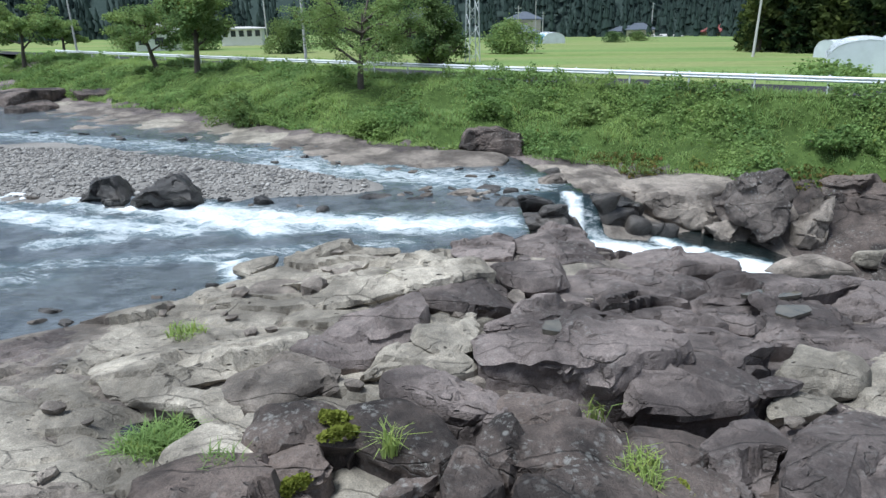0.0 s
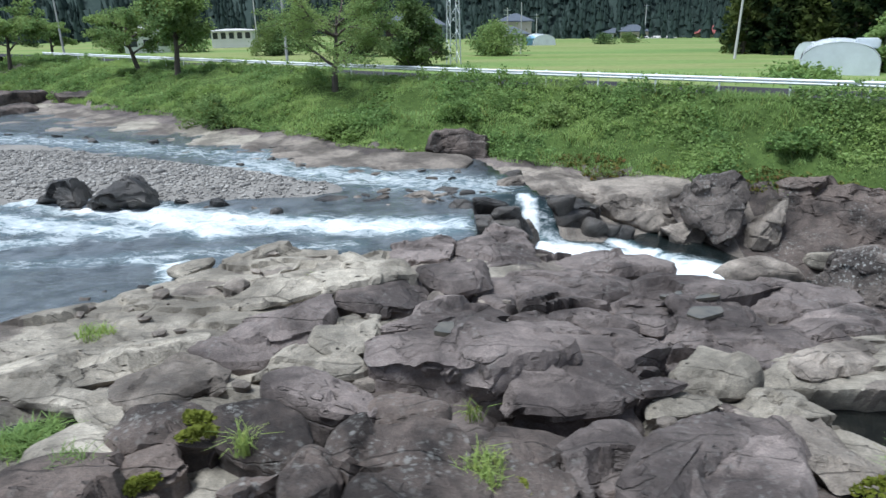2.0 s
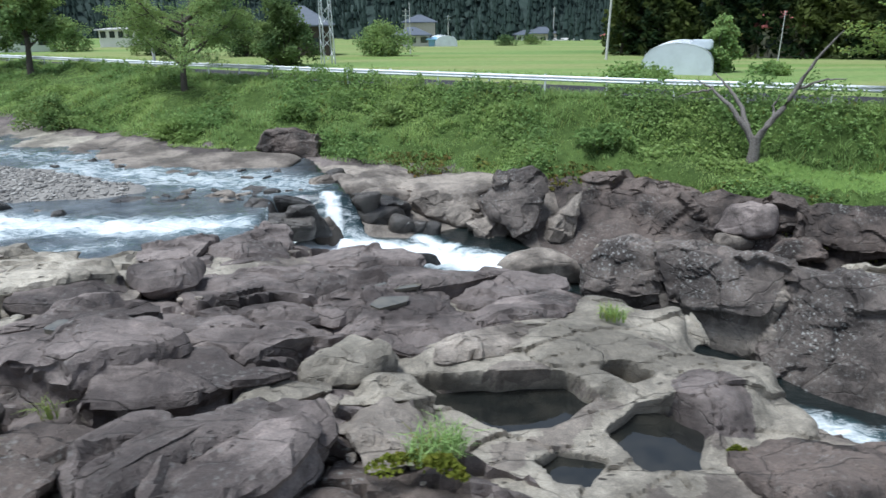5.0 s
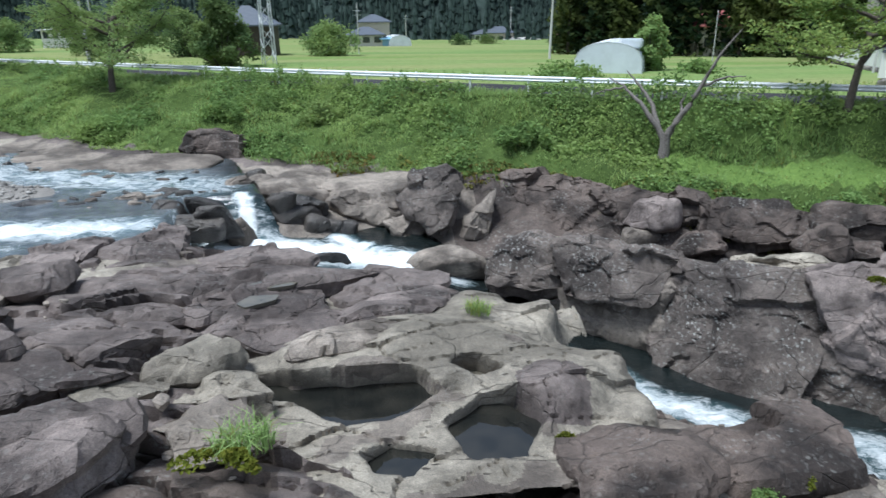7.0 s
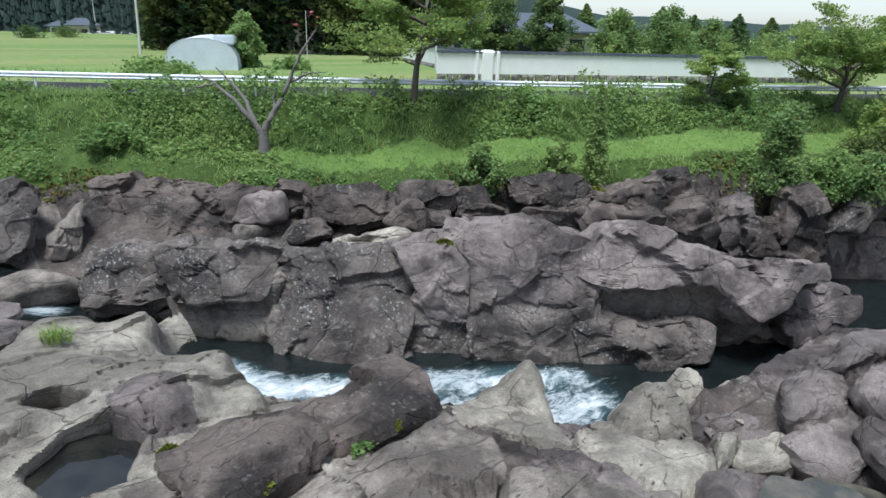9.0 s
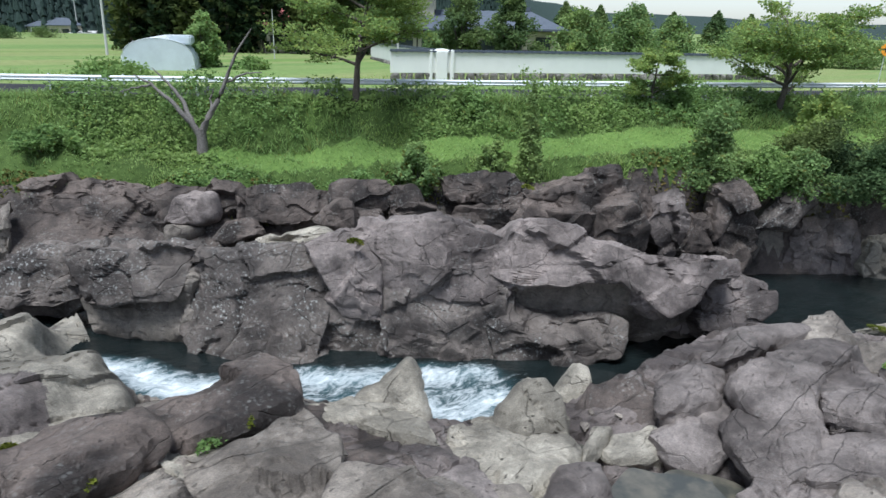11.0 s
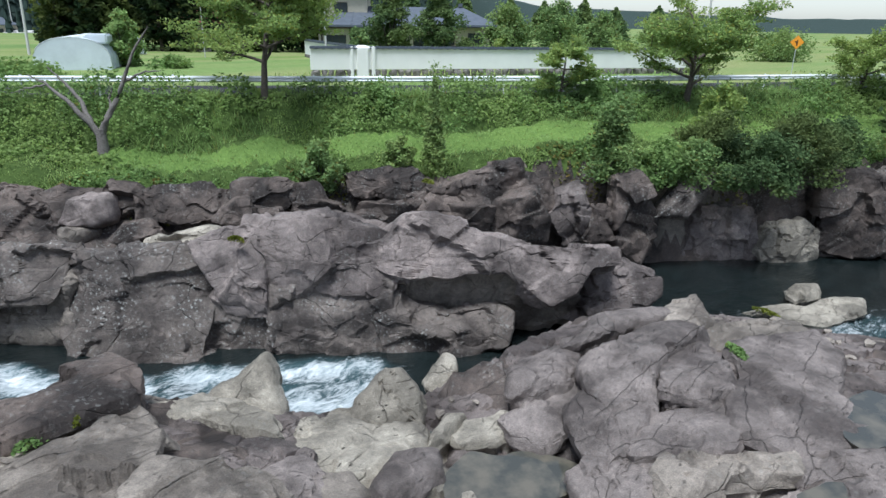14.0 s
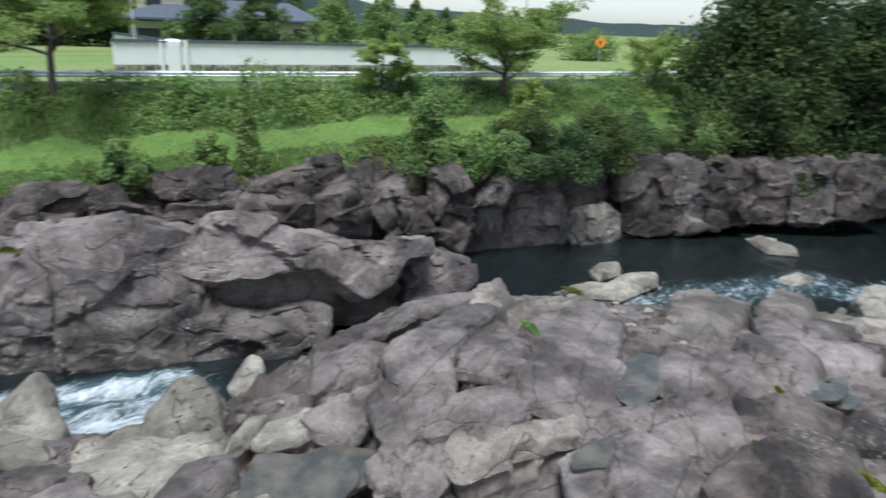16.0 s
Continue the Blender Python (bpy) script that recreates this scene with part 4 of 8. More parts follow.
slab([(-6.49, 10.47), (-5.81, 10.53), (-3.99, 10.26), (-3.54, 9.56), (-4.10, 9.17), (-4.48, 9.67), (-5.53, 10.09)], (-4.82, 9.94, 4.33), (0.09, -0.02), 0.15, PALE, 2032, 0.02, 0.05)
slab([(-4.28, 8.13), (-3.93, 9.03), (-3.31, 8.65), (-2.90, 7.89), (-3.12, 7.33), (-3.65, 7.32)], (-3.52, 8.02, 4.68), (0.07, -0.23), 0.30, PALE, 2033, 0.05, 0.05)
slab([(-3.08, 8.27), (-3.11, 9.06), (-2.29, 9.11), (-1.65, 8.78), (-1.34, 8.15), (-2.03, 7.98), (-2.72, 8.04)], (-2.31, 8.47, 4.86), (0.13, -0.02), 0.40, DARK, 2034, 0.05, 0.05)
slab([(-1.72, 8.94), (-0.80, 9.07), (-0.18, 8.52), (0.13, 7.94), (-0.23, 7.54), (-0.83, 7.78), (-1.39, 8.25)], (-0.70, 8.26, 4.87), (-0.04, -0.06), 0.50, DARK, 2035, 0.05, 0.05)
slab([(-2.90, 7.94), (-2.06, 8.05), (-1.68, 7.80), (-1.81, 7.42), (-2.43, 7.23)], (-2.17, 7.68, 4.78), (0.07, 0.04), 0.30, DARK, 2036, 0.05, 0.05)
slab([(0.41, 7.56), (0.74, 8.11), (1.47, 8.26), (2.12, 8.19), (2.43, 7.65), (2.37, 7.29), (1.87, 7.10), (1.03, 7.16), (0.59, 7.28)], (1.45, 7.60, 5.05), (0.00, 0.00), 0.45, DARK, 2037, 0.07, 0.05)
slab([(2.18, 8.70), (3.04, 8.84), (4.00, 8.63), (3.82, 8.13), (3.30, 7.74), (2.50, 7.99)], (3.14, 8.32, 4.53), (0.01, -0.16), 0.35, DARK, 2038, 0.04, 0.05)
slab([(3.80, 8.22), (4.48, 8.72), (4.98, 8.75), (5.03, 8.24), (4.48, 7.55), (3.97, 7.20), (3.72, 7.49)], (4.34, 7.99, 4.56), (0.06, -0.03), 0.40, BROWN, 2039, 0.05, 0.05)
slab([(4.52, 7.01), (4.93, 7.83), (5.65, 8.61), (6.72, 9.04), (7.26, 8.70), (7.30, 8.39), (6.55, 8.01), (5.61, 7.48), (4.79, 6.58)], (5.86, 7.90, 4.66), (-0.01, -0.15), 0.50, BROWN, 2040, 0.06, 0.05)
slab([(5.45, 7.20), (6.30, 8.04), (7.27, 8.15), (7.06, 7.39), (6.51, 6.64), (5.30, 6.58)], (6.29, 7.30, 4.69), (0.02, -0.05), 0.40, BROWN, 2041, 0.05, 0.05)
slab([(7.07, 9.67), (8.26, 10.07), (9.15, 9.67), (9.36, 8.87), (8.88, 8.14), (8.01, 8.11), (7.70, 8.98)], (8.36, 9.03, 3.85), (-0.05, -0.10), 0.30, MIXED, 2042, 0.04, 0.05)
slab([(5.68, 10.13), (6.45, 10.71), (7.41, 10.98), (7.45, 10.62), (6.29, 9.87), (5.60, 9.85)], (6.46, 10.34, 3.90), (-0.23, 0.11), 0.12, PALE, 2043, 0.01, 0.05)
slab([(7.63, 11.09), (8.87, 11.09), (9.45, 10.38), (8.65, 10.20), (7.47, 10.40)], (8.42, 10.62, 3.64), (-0.08, -0.01), 0.12, PALE, 2044, 0.01, 0.05)
slab([(6.70, 11.59), (7.69, 12.92), (8.28, 12.33), (8.50, 11.79), (7.85, 11.32), (6.71, 11.23)], (7.61, 11.84, 3.75), (0.00, 0.00), 0.35, PALE, 2045, 0.06, 0.05)
slab([(5.64, 10.56), (6.51, 11.03), (6.86, 10.81), (6.20, 10.27), (5.57, 10.08)], (6.15, 10.54, 4.22), (-0.24, 0.11), 0.25, BROWN, 2046, 0.04, 0.05)
slab([(-0.08, 6.91), (0.13, 7.49), (0.45, 7.42), (0.64, 6.77), (0.30, 6.43), (-0.03, 6.55)], (0.23, 6.91, 5.10), (0.00, 0.00), 0.45, DARK, 2047, 0.06, 0.05)
slab([(-0.99, 6.76), (-0.63, 7.18), (-0.17, 7.23), (-0.32, 6.97), (-0.71, 6.62)], (-0.57, 6.95, 4.96), (0.02, -0.02), 0.20, DARK, 2048, 0.03, 0.05)
slab([(-4.15, 7.17), (-3.86, 7.54), (-2.72, 7.73), (-1.81, 7.25), (-1.84, 6.73), (-3.81, 6.67)], (-3.03, 7.17, 4.82), (-0.04, -0.06), 0.30, DARK, 2049, 0.04, 0.05)
slab([(0.86, 6.94), (2.17, 7.25), (2.58, 6.97), (2.16, 6.50), (0.94, 6.33)], (1.73, 6.79, 4.94), (-0.15, 0.09), 0.30, DARK, 2050, 0.04, 0.05)
slab([(2.55, 7.60), (3.69, 8.10), (3.90, 7.23), (3.55, 6.71), (2.58, 6.68)], (3.25, 7.23, 4.62), (-0.05, -0.05), 0.30, DARK, 2051, 0.04, 0.05)
slab([(0.55, 9.30), (1.14, 9.77), (2.01, 9.32), (1.91, 9.04), (1.10, 8.98)], (1.35, 9.28, 4.50), (0.00, 0.00), 0.30, DARK, 2052, 0.04, 0.05)
# the dark ridge and the pale worn rocks at the gorge
slab([(17.17, 9.53), (18.52, 9.57), (19.52, 9.84), (20.52, 9.91), (20.94, 9.10), (20.61, 8.07), (19.59, 7.74), (18.57, 7.67), (17.49, 7.86), (16.99, 8.54)], (18.90, 8.74, 2.50), (0.00, 0.00), 0.60, DARK, 2053, 0.12, 0.05)
slab([(14.75, 9.16), (16.02, 9.37), (17.41, 9.28), (17.16, 7.67), (16.36, 7.15), (15.35, 6.97), (14.52, 7.23)], (15.87, 8.04, 2.93), (-0.07, -0.13), 0.50, DARK, 2054, 0.10, 0.05)
slab([(19.76, 9.12), (20.72, 9.64), (21.47, 8.65), (22.15, 8.49), (22.75, 7.62), (23.07, 6.45), (22.72, 5.79), (22.06, 6.42), (21.47, 7.46), (20.69, 7.95), (19.82, 8.56)], (21.51, 7.81, 1.35), (0.00, 0.00), 0.50, PALE, 2055, 0.08, 0.20, chip=0.8)
slab([(15.05, 6.99), (16.60, 7.33), (16.99, 7.53), (18.66, 7.10), (19.60, 7.06), (20.15, 6.46), (20.27, 5.93), (19.92, 5.38), (19.04, 4.61), (18.28, 4.56)], (18.35, 6.27, 2.58), (-0.06, -0.02), 0.40, MIXED, 2056, 0.05, 0.05)
slab([(20.55, 6.82), (21.84, 6.72), (22.83, 6.09), (23.45, 5.89), (22.76, 5.02), (21.91, 4.59), (20.89, 4.97), (20.33, 5.96)], (21.78, 5.73, 1.43), (-0.16, -0.11), 0.25, BROWN, 2057, 0.04, 0.05)
slab([(22.77, 5.39), (23.75, 6.36), (24.79, 6.24), (25.20, 5.69), (25.40, 5.07), (24.38, 4.29), (22.91, 3.93), (22.42, 4.45)], (23.88, 5.13, 0.91), (-0.17, 0.02), 0.40, PALE, 2058, 0.08, 0.20, chip=0.8)
slab([(22.74, 4.17), (24.46, 4.77), (25.55, 5.30), (26.27, 4.59), (25.74, 3.89), (23.81, 3.41), (22.33, 3.39)], (24.30, 4.17, 0.83), (-0.14, -0.11), 0.40, PALE, 2059, 0.10, 0.20, chip=0.8)
slab([(25.70, 3.85), (26.96, 4.40), (27.37, 4.07), (26.94, 3.87), (25.95, 3.65), (25.30, 3.54)], (26.34, 3.89, 0.60), (0.00, 0.00), 0.35, PALE, 2060, 0.16, 0.20, chip=0.8)
slab([(26.19, 3.77), (27.24, 3.97), (28.18, 3.40), (28.07, 2.76), (27.08, 2.71), (26.22, 3.25)], (27.15, 3.31, 0.60), (0.00, 0.00), 0.35, PALE, 2061, 0.10, 0.20, chip=0.8)
slab([(18.69, 4.05), (19.53, 4.76), (20.13, 3.96), (21.08, 3.60), (21.26, 3.07), (20.98, 2.14), (18.59, 3.67)], (20.00, 3.60, 2.76), (-0.15, -0.09), 0.30, MIXED, 2062, 0.08, 0.20, chip=0.8)
# the broad brown back above the lower pool
slab([(30.57, 3.48), (31.52, 3.93), (33.28, 3.59), (35.16, 2.56), (34.93, 2.10), (32.64, 2.62), (30.90, 2.96)], (32.64, 3.04, 1.80), (0.00, 0.00), 0.70, VIOLET, 2063, 0.16, 0.20, chip=0.8)
slab([(34.83, 2.78), (35.97, 2.80), (36.91, 2.33), (35.55, 1.14), (34.71, 1.28), (34.16, 2.08)], (35.33, 2.05, 1.75), (0.00, 0.00), 0.60, MIXED, 2064, 0.16, 0.20, chip=0.8)
slab([(30.07, 2.45), (31.38, 2.58), (32.90, 1.90), (33.73, 1.32), (33.80, 0.56), (32.97, 0.54), (31.34, 0.64), (29.92, 0.21), (29.02, 0.57), (28.99, 1.49)], (31.31, 1.20, 1.94), (0.15, -0.04), 0.50, VIOLET, 2065, 0.20, 0.20, chip=0.8)
slab([(28.64, 3.83), (29.38, 4.10), (31.23, 3.84), (31.90, 3.35), (30.66, 2.73), (29.59, 2.42), (28.46, 2.66), (28.01, 3.18)], (29.67, 3.25, 1.44), (-0.00, 0.09), 0.80, VIOLET, 2066, 0.20, 0.20, chip=0.8)
slab([(28.69, 2.08), (29.63, 1.94), (29.42, 0.49), (29.82, 0.04), (28.85, -0.34), (27.89, -0.42), (27.24, -0.02), (27.31, 0.71)], (28.56, 0.51, 1.56), (0.23, -0.29), 0.40, VIOLET, 2067, 0.12, 0.20, chip=0.8)
slab([(27.49, 3.14), (29.33, 3.09), (30.44, 2.34), (29.43, 1.85), (28.22, 1.39), (27.45, 1.62), (27.31, 2.33)], (28.48, 2.23, 0.81), (0.13, 0.08), 0.40, VIOLET, 2068, 0.16, 0.20, chip=0.8)
slab([(28.06, -0.04), (29.57, 0.16), (30.27, -0.33), (31.18, -1.38), (30.17, -2.10), (29.32, -2.17), (28.39, -1.29), (27.81, -0.52)], (29.31, -0.98, 1.65), (0.08, -0.11), 0.30, VIOLET, 2069, 0.08, 0.20, chip=0.8)
slab([(31.42, 0.92), (33.46, 0.80), (32.54, -0.71), (31.34, -1.37), (30.33, -1.02), (30.19, 0.25)], (31.49, -0.23, 2.02), (0.06, -0.11), 0.35, VIOLET, 2070, 0.12, 0.20, chip=0.8)
slab([(34.34, 1.27), (36.08, 0.80), (37.83, -0.58), (37.47, -1.47), (36.21, -1.12), (34.54, -0.05)], (36.05, -0.20, 1.59), (0.02, 0.00), 0.40, MIXED, 2071, 0.12, 0.20, chip=0.8)
slab([(33.84, -0.13), (37.28, -1.35), (35.94, -2.60), (33.15, -3.16), (31.74, -2.41), (31.38, -1.30)], (33.71, -1.87, 1.95), (-0.06, -0.01), 0.30, VIOLET, 2072, 0.12, 0.20, chip=0.8)
slab([(31.48, -0.94), (32.22, -2.25), (33.32, -3.11), (32.24, -4.23), (30.60, -3.89), (29.91, -2.93), (30.00, -1.74)], (31.34, -2.77, 1.90), (0.03, 0.01), 0.25, VIOLET, 2073, 0.08, 0.20, chip=0.8)
slab([(27.60, -1.11), (28.47, -1.10), (29.46, -2.13), (30.34, -3.05), (29.57, -3.45), (28.45, -2.56), (27.17, -1.78)], (28.70, -2.17, 1.63), (0.06, -0.01), 0.25, MIXED, 2074, 0.08, 0.20, chip=0.8)
slab([(29.99, -2.90), (30.59, -3.77), (31.70, -4.58), (30.63, -4.84), (29.31, -3.54)], (30.43, -3.93, 1.79), (0.09, 0.06), 0.25, VIOLET, 2075, 0.06, 0.20, chip=0.8)
slab([(23.05, 2.84), (24.30, 3.48), (25.35, 3.05), (24.85, 2.32), (24.01, 2.28), (23.02, 2.37)], (24.06, 2.71, 1.24), (-0.17, 0.06), 0.35, VIOLET, 2076, 0.16, 0.20, chip=0.8)
slab([(21.56, 4.46), (22.99, 5.08), (23.05, 4.14), (22.58, 3.23), (21.95, 3.00), (21.04, 3.42)], (22.15, 3.85, 1.31), (-0.30, 0.02), 0.35, VIOLET, 2077, 0.12, 0.20, chip=0.8)
slab([(21.83, 3.38), (22.49, 4.02), (23.30, 3.70), (23.04, 2.68), (22.41, 2.51)], (22.60, 3.24, 1.28), (-0.11, -0.04), 0.30, MIXED, 2078, 0.08, 0.20, chip=0.8)
slab([(24.66, 2.03), (25.41, 1.94), (25.34, 1.47), (24.83, 1.20), (24.39, 1.56)], (24.92, 1.63, 0.74), (-0.07, 0.00), 0.30, PALE, 2079, 0.08, 0.20, chip=0.8)
slab([(26.88, 0.74), (27.72, 0.43), (28.12, -0.49), (27.65, -1.37), (26.71, -1.32), (26.18, -0.11)], (27.19, -0.39, 1.16), (0.16, -0.17), 0.25, VIOLET, 2080, 0.08, 0.20, chip=0.8)
slab([(45.42, 4.23), (46.20, 3.03), (47.20, 1.65), (50.03, 1.10), (50.79, -0.10), (49.14, -0.38), (46.37, 0.58), (45.76, 2.29)], (47.58, 1.55, -1.75), (0.00, 0.00), 0.30, PALE, 2081, 0.12, 0.20, chip=0.8)
slab([(48.23, 2.88), (49.87, 2.83), (50.65, 2.02), (49.37, 1.54), (47.71, 2.11)], (49.15, 2.27, -1.60), (0.00, 0.00), 0.30, PALE, 2082, 0.12, 0.20, chip=0.8)
# downstream end
slab([(38.82, -3.06), (42.21, -2.63), (45.97, -4.01), (44.19, -5.14), (41.00, -5.42), (37.75, -4.85), (37.04, -4.19), (37.22, -3.33)], (40.19, -4.08, 0.98), (-0.13, -0.01), 0.70, MIXED, 2083, 0.24, 0.20, chip=0.8)
slab([(41.71, -5.53), (44.46, -6.09), (43.80, -7.29), (42.28, -7.18), (40.81, -5.86)], (42.56, -6.39, 1.00), (0.00, 0.00), 0.60, MIXED, 2084, 0.16, 0.20, chip=0.8)
slab([(34.81, -4.92), (36.89, -5.05), (38.39, -7.06), (36.97, -7.86), (34.68, -7.84), (33.76, -6.73), (33.66, -5.65)], (35.48, -6.46, 1.76), (0.00, -0.00), 0.50, VIOLET, 2085, 0.24, 0.20, chip=0.8)
slab([(38.44, -6.78), (40.81, -8.12), (39.74, -9.40), (38.11, -9.22), (36.82, -7.61)], (38.72, -8.23, 1.43), (-0.03, 0.01), 0.50, VIOLET, 2086, 0.20, 0.20, chip=0.8)
slab([(40.94, -5.56), (41.98, -7.54), (41.45, -8.70), (38.42, -6.96), (38.51, -6.03)], (40.19, -6.96, 1.27), (-0.13, -0.09), 0.40, VIOLET, 2087, 0.12, 0.20, chip=0.8)
slab([(47.24, -8.67), (49.18, -9.23), (49.34, -9.90), (45.63, -10.11), (45.54, -9.04)], (47.31, -9.39, 0.40), (0.00, 0.00), 0.60, PALE, 2088, 0.16, 0.20, chip=0.8)
slab([(28.43, -6.22), (29.56, -6.49), (32.04, -7.44), (31.65, -8.70), (30.02, -9.15), (28.67, -7.75), (27.84, -6.57)], (29.64, -7.46, 2.40), (0.00, 0.00), 0.70, DARK, 2089, 0.20, 0.20, chip=0.8)
slab([(33.64, -6.02), (35.01, -7.26), (34.54, -8.63), (33.13, -8.54), (32.80, -7.47), (32.45, -6.37)], (33.56, -7.40, 1.71), (-0.01, 0.02), 0.35, DARK, 2090, 0.16, 0.20, chip=0.8)
slab([(34.20, -8.39), (35.76, -9.48), (33.36, -9.61), (32.83, -8.58)], (33.98, -9.01, 1.61), (0.02, 0.06), 0.35, DARK, 2091, 0.12, 0.20, chip=0.8)
slab([(31.20, -3.65), (32.96, -4.77), (33.51, -6.10), (31.83, -6.81), (30.54, -6.08), (30.18, -4.75)], (31.64, -5.38, 1.76), (0.05, 0.01), 0.25, VIOLET, 2092, 0.10, 0.20, chip=0.8)
slab([(36.14, -4.01), (36.84, -4.83), (34.90, -5.11), (33.47, -6.11), (32.48, -4.88), (32.97, -3.91)], (34.34, -4.83, 1.79), (-0.04, 0.01), 0.25, VIOLET, 2093, 0.10, 0.20, chip=0.8)
slab([(61.74, -2.87), (63.01, -3.56), (61.81, -5.80), (60.50, -6.09), (59.71, -4.36)], (61.32, -4.57, -2.00), (0.00, 0.00), 0.30, PALE, 2094, 0.10, 0.20, chip=0.8)
slab([(54.90, -5.45), (56.53, -6.26), (56.22, -7.12), (54.60, -6.12)], (55.55, -6.23, -2.00), (0.00, 0.00), 0.30, PALE, 2095, 0.10, 0.20, chip=0.8)
slab([(31.72, -1.22), (33.49, -2.41), (33.03, -3.49), (31.44, -3.83), (30.06, -2.86), (30.23, -1.75)], (31.59, -2.61, 1.92), (0.03, 0.03), 0.25, VIOLET, 2096, 0.10, 0.20, chip=0.8)
slab([(28.85, -3.16), (30.64, -4.04), (30.40, -5.58), (29.52, -6.29), (28.24, -6.07), (27.04, -4.19)], (29.03, -4.93, 1.77), (-0.01, -0.05), 0.30, VIOLET, 2097, 0.10, 0.20, chip=0.8)
# the walls of the gorge and the rocks of the far bank
face([(-1.58, 0.55), (-0.26, 1.18), (0.94, 1.00), (1.04, 0.31), (1.35, -0.83), (0.14, -1.17), (-1.60, -1.05)], (17.75, 21.93, 1.30), -37, 18, 2.20, LICHEN, 2098, 0.12)
face([(-2.58, 0.77), (-1.24, 0.99), (0.29, 1.04), (2.16, 0.88), (1.83, -0.37), (1.39, -1.05), (0.08, -1.08), (-1.88, -1.18)], (20.24, 19.55, 1.67), -37, 20, 2.20, LICHEN, 2099, 0.15)
face([(-2.18, 0.82), (-0.14, 1.12), (1.95, 1.77), (1.78, -1.87), (0.35, -0.95), (-1.71, -1.00)], (20.34, 19.79, -0.31), -37, 5, 2.00, MIXED, 2100, 0.07)
face([(-3.06, 1.70), (-2.56, 1.98), (-0.28, 2.12), (1.79, 2.22), (2.73, 1.46), (2.73, 0.05), (2.28, -1.35), (2.16, -2.32), (-0.47, -2.47), (-2.28, -2.49), (-2.87, -0.84)], (23.73, 16.92, 0.34), -37, 22, 2.40, LICHEN, 2101, 0.17)
face([(-1.60, 0.84), (-0.68, 1.30), (0.47, 1.58), (1.12, 1.31), (1.05, -0.56), (1.16, -1.97), (-0.46, -1.96), (-1.03, -0.56)], (26.47, 15.10, 1.75), -37, 18, 2.40, BROWN, 2102, 0.12)
face([(-1.59, 0.64), (-0.62, 2.10), (1.36, 2.10), (1.72, -0.39), (1.60, -1.80), (-0.69, -1.68), (-1.75, -1.11)], (26.46, 14.87, -0.68), -37, 8, 2.00, LICHEN, 2103, 0.10)
face([(-3.12, 0.89), (-2.15, 1.47), (0.19, 1.59), (2.44, 1.01), (2.56, -0.05), (2.44, -1.23), (1.60, -1.51), (-1.22, -1.33), (-2.61, -0.86)], (29.31, 12.91, 1.94), -37, 20, 2.60, BROWN, 2104, 0.15)
face([(-2.76, 1.53), (-0.55, 1.84), (1.95, 1.58), (2.01, 0.12), (2.09, -1.76), (0.01, -1.81), (-2.66, -1.69)], (29.26, 12.44, -0.59), -37, 5, 2.20, LICHEN, 2105, 0.12)
face([(-4.83, -0.08), (-4.47, 0.85), (-3.39, 1.91), (-2.21, 1.67), (0.16, 0.85), (2.56, 0.45), (5.01, 0.38), (4.98, -0.34), (3.74, -0.45), (2.96, -1.51), (1.98, -1.97), (0.11, -0.56), (-2.27, -0.66), (-3.91, -0.54)], (34.04, 8.71, 1.93), -37, 25, 2.60, BROWN, 2106, 0.20)
face([(-4.24, 1.28), (-1.46, 1.55), (1.05, 1.40), (3.88, 0.05), (4.90, -2.04), (1.60, -1.67), (-1.15, -0.84), (-4.02, -0.04)], (34.33, 9.81, -0.19), -37, -10, 2.00, MIXED, 2107, 0.05)
face([(-2.69, 0.77), (-2.07, 1.53), (-1.11, 1.12), (0.59, 0.51), (2.07, 0.74), (2.93, 0.37), (2.64, -0.83), (0.54, -1.28), (-0.68, -1.66), (-2.11, -1.24)], (32.13, 10.02, -0.68), -37, 25, 2.00, LICHEN, 2108, 0.17)
face([(-1.96, 0.03), (-0.49, 1.47), (0.85, 1.33), (2.66, 0.67), (2.74, -0.14), (0.55, -1.33), (-1.06, -1.31), (-3.23, -0.76)], (38.70, 7.01, -0.36), -37, 10, 2.60, BROWN, 2109, 0.10)
face([(-3.46, -0.11), (-2.68, 0.88), (-1.06, 1.32), (2.24, 1.20), (3.64, 0.49), (3.94, -0.66), (2.83, -1.09), (-2.09, -1.18), (-3.18, -0.82)], (20.74, 29.69, 1.14), -37, 22, 2.40, DARK, 2110, 0.20)
face([(-2.20, -0.39), (-0.90, -0.04), (0.29, 0.27), (1.50, 0.61), (1.95, 0.33), (0.79, -0.24), (-1.36, -0.52)], (26.12, 19.25, 1.76), -37, 35, 0.60, PALE, 2111, 0.10)
face([(-1.37, -0.47), (-0.79, 0.59), (0.88, 0.74), (1.00, -0.26), (0.29, -0.61)], (24.93, 26.41, 1.49), -37, 15, 1.50, BROWN, 2112, 0.07)
face([(-1.08, -0.39), (-0.39, 0.46), (0.72, 0.61), (1.14, -0.10), (-0.39, -0.58)], (26.17, 24.60, 0.71), -37, 20, 1.20, DARK, 2113, 0.07)
face([(-1.84, -0.15), (-0.74, 0.56), (1.22, 0.43), (1.55, -0.19), (-0.17, -0.65)], (30.41, 20.78, 1.62), -37, 25, 1.60, DARK, 2114, 0.15)
face([(-1.76, -0.42), (-1.18, 0.67), (0.90, 1.21), (1.68, 0.04), (1.55, -0.71), (-1.16, -0.80)], (38.77, 15.73, 1.47), -37, 15, 1.50, DARK, 2115, 0.12)
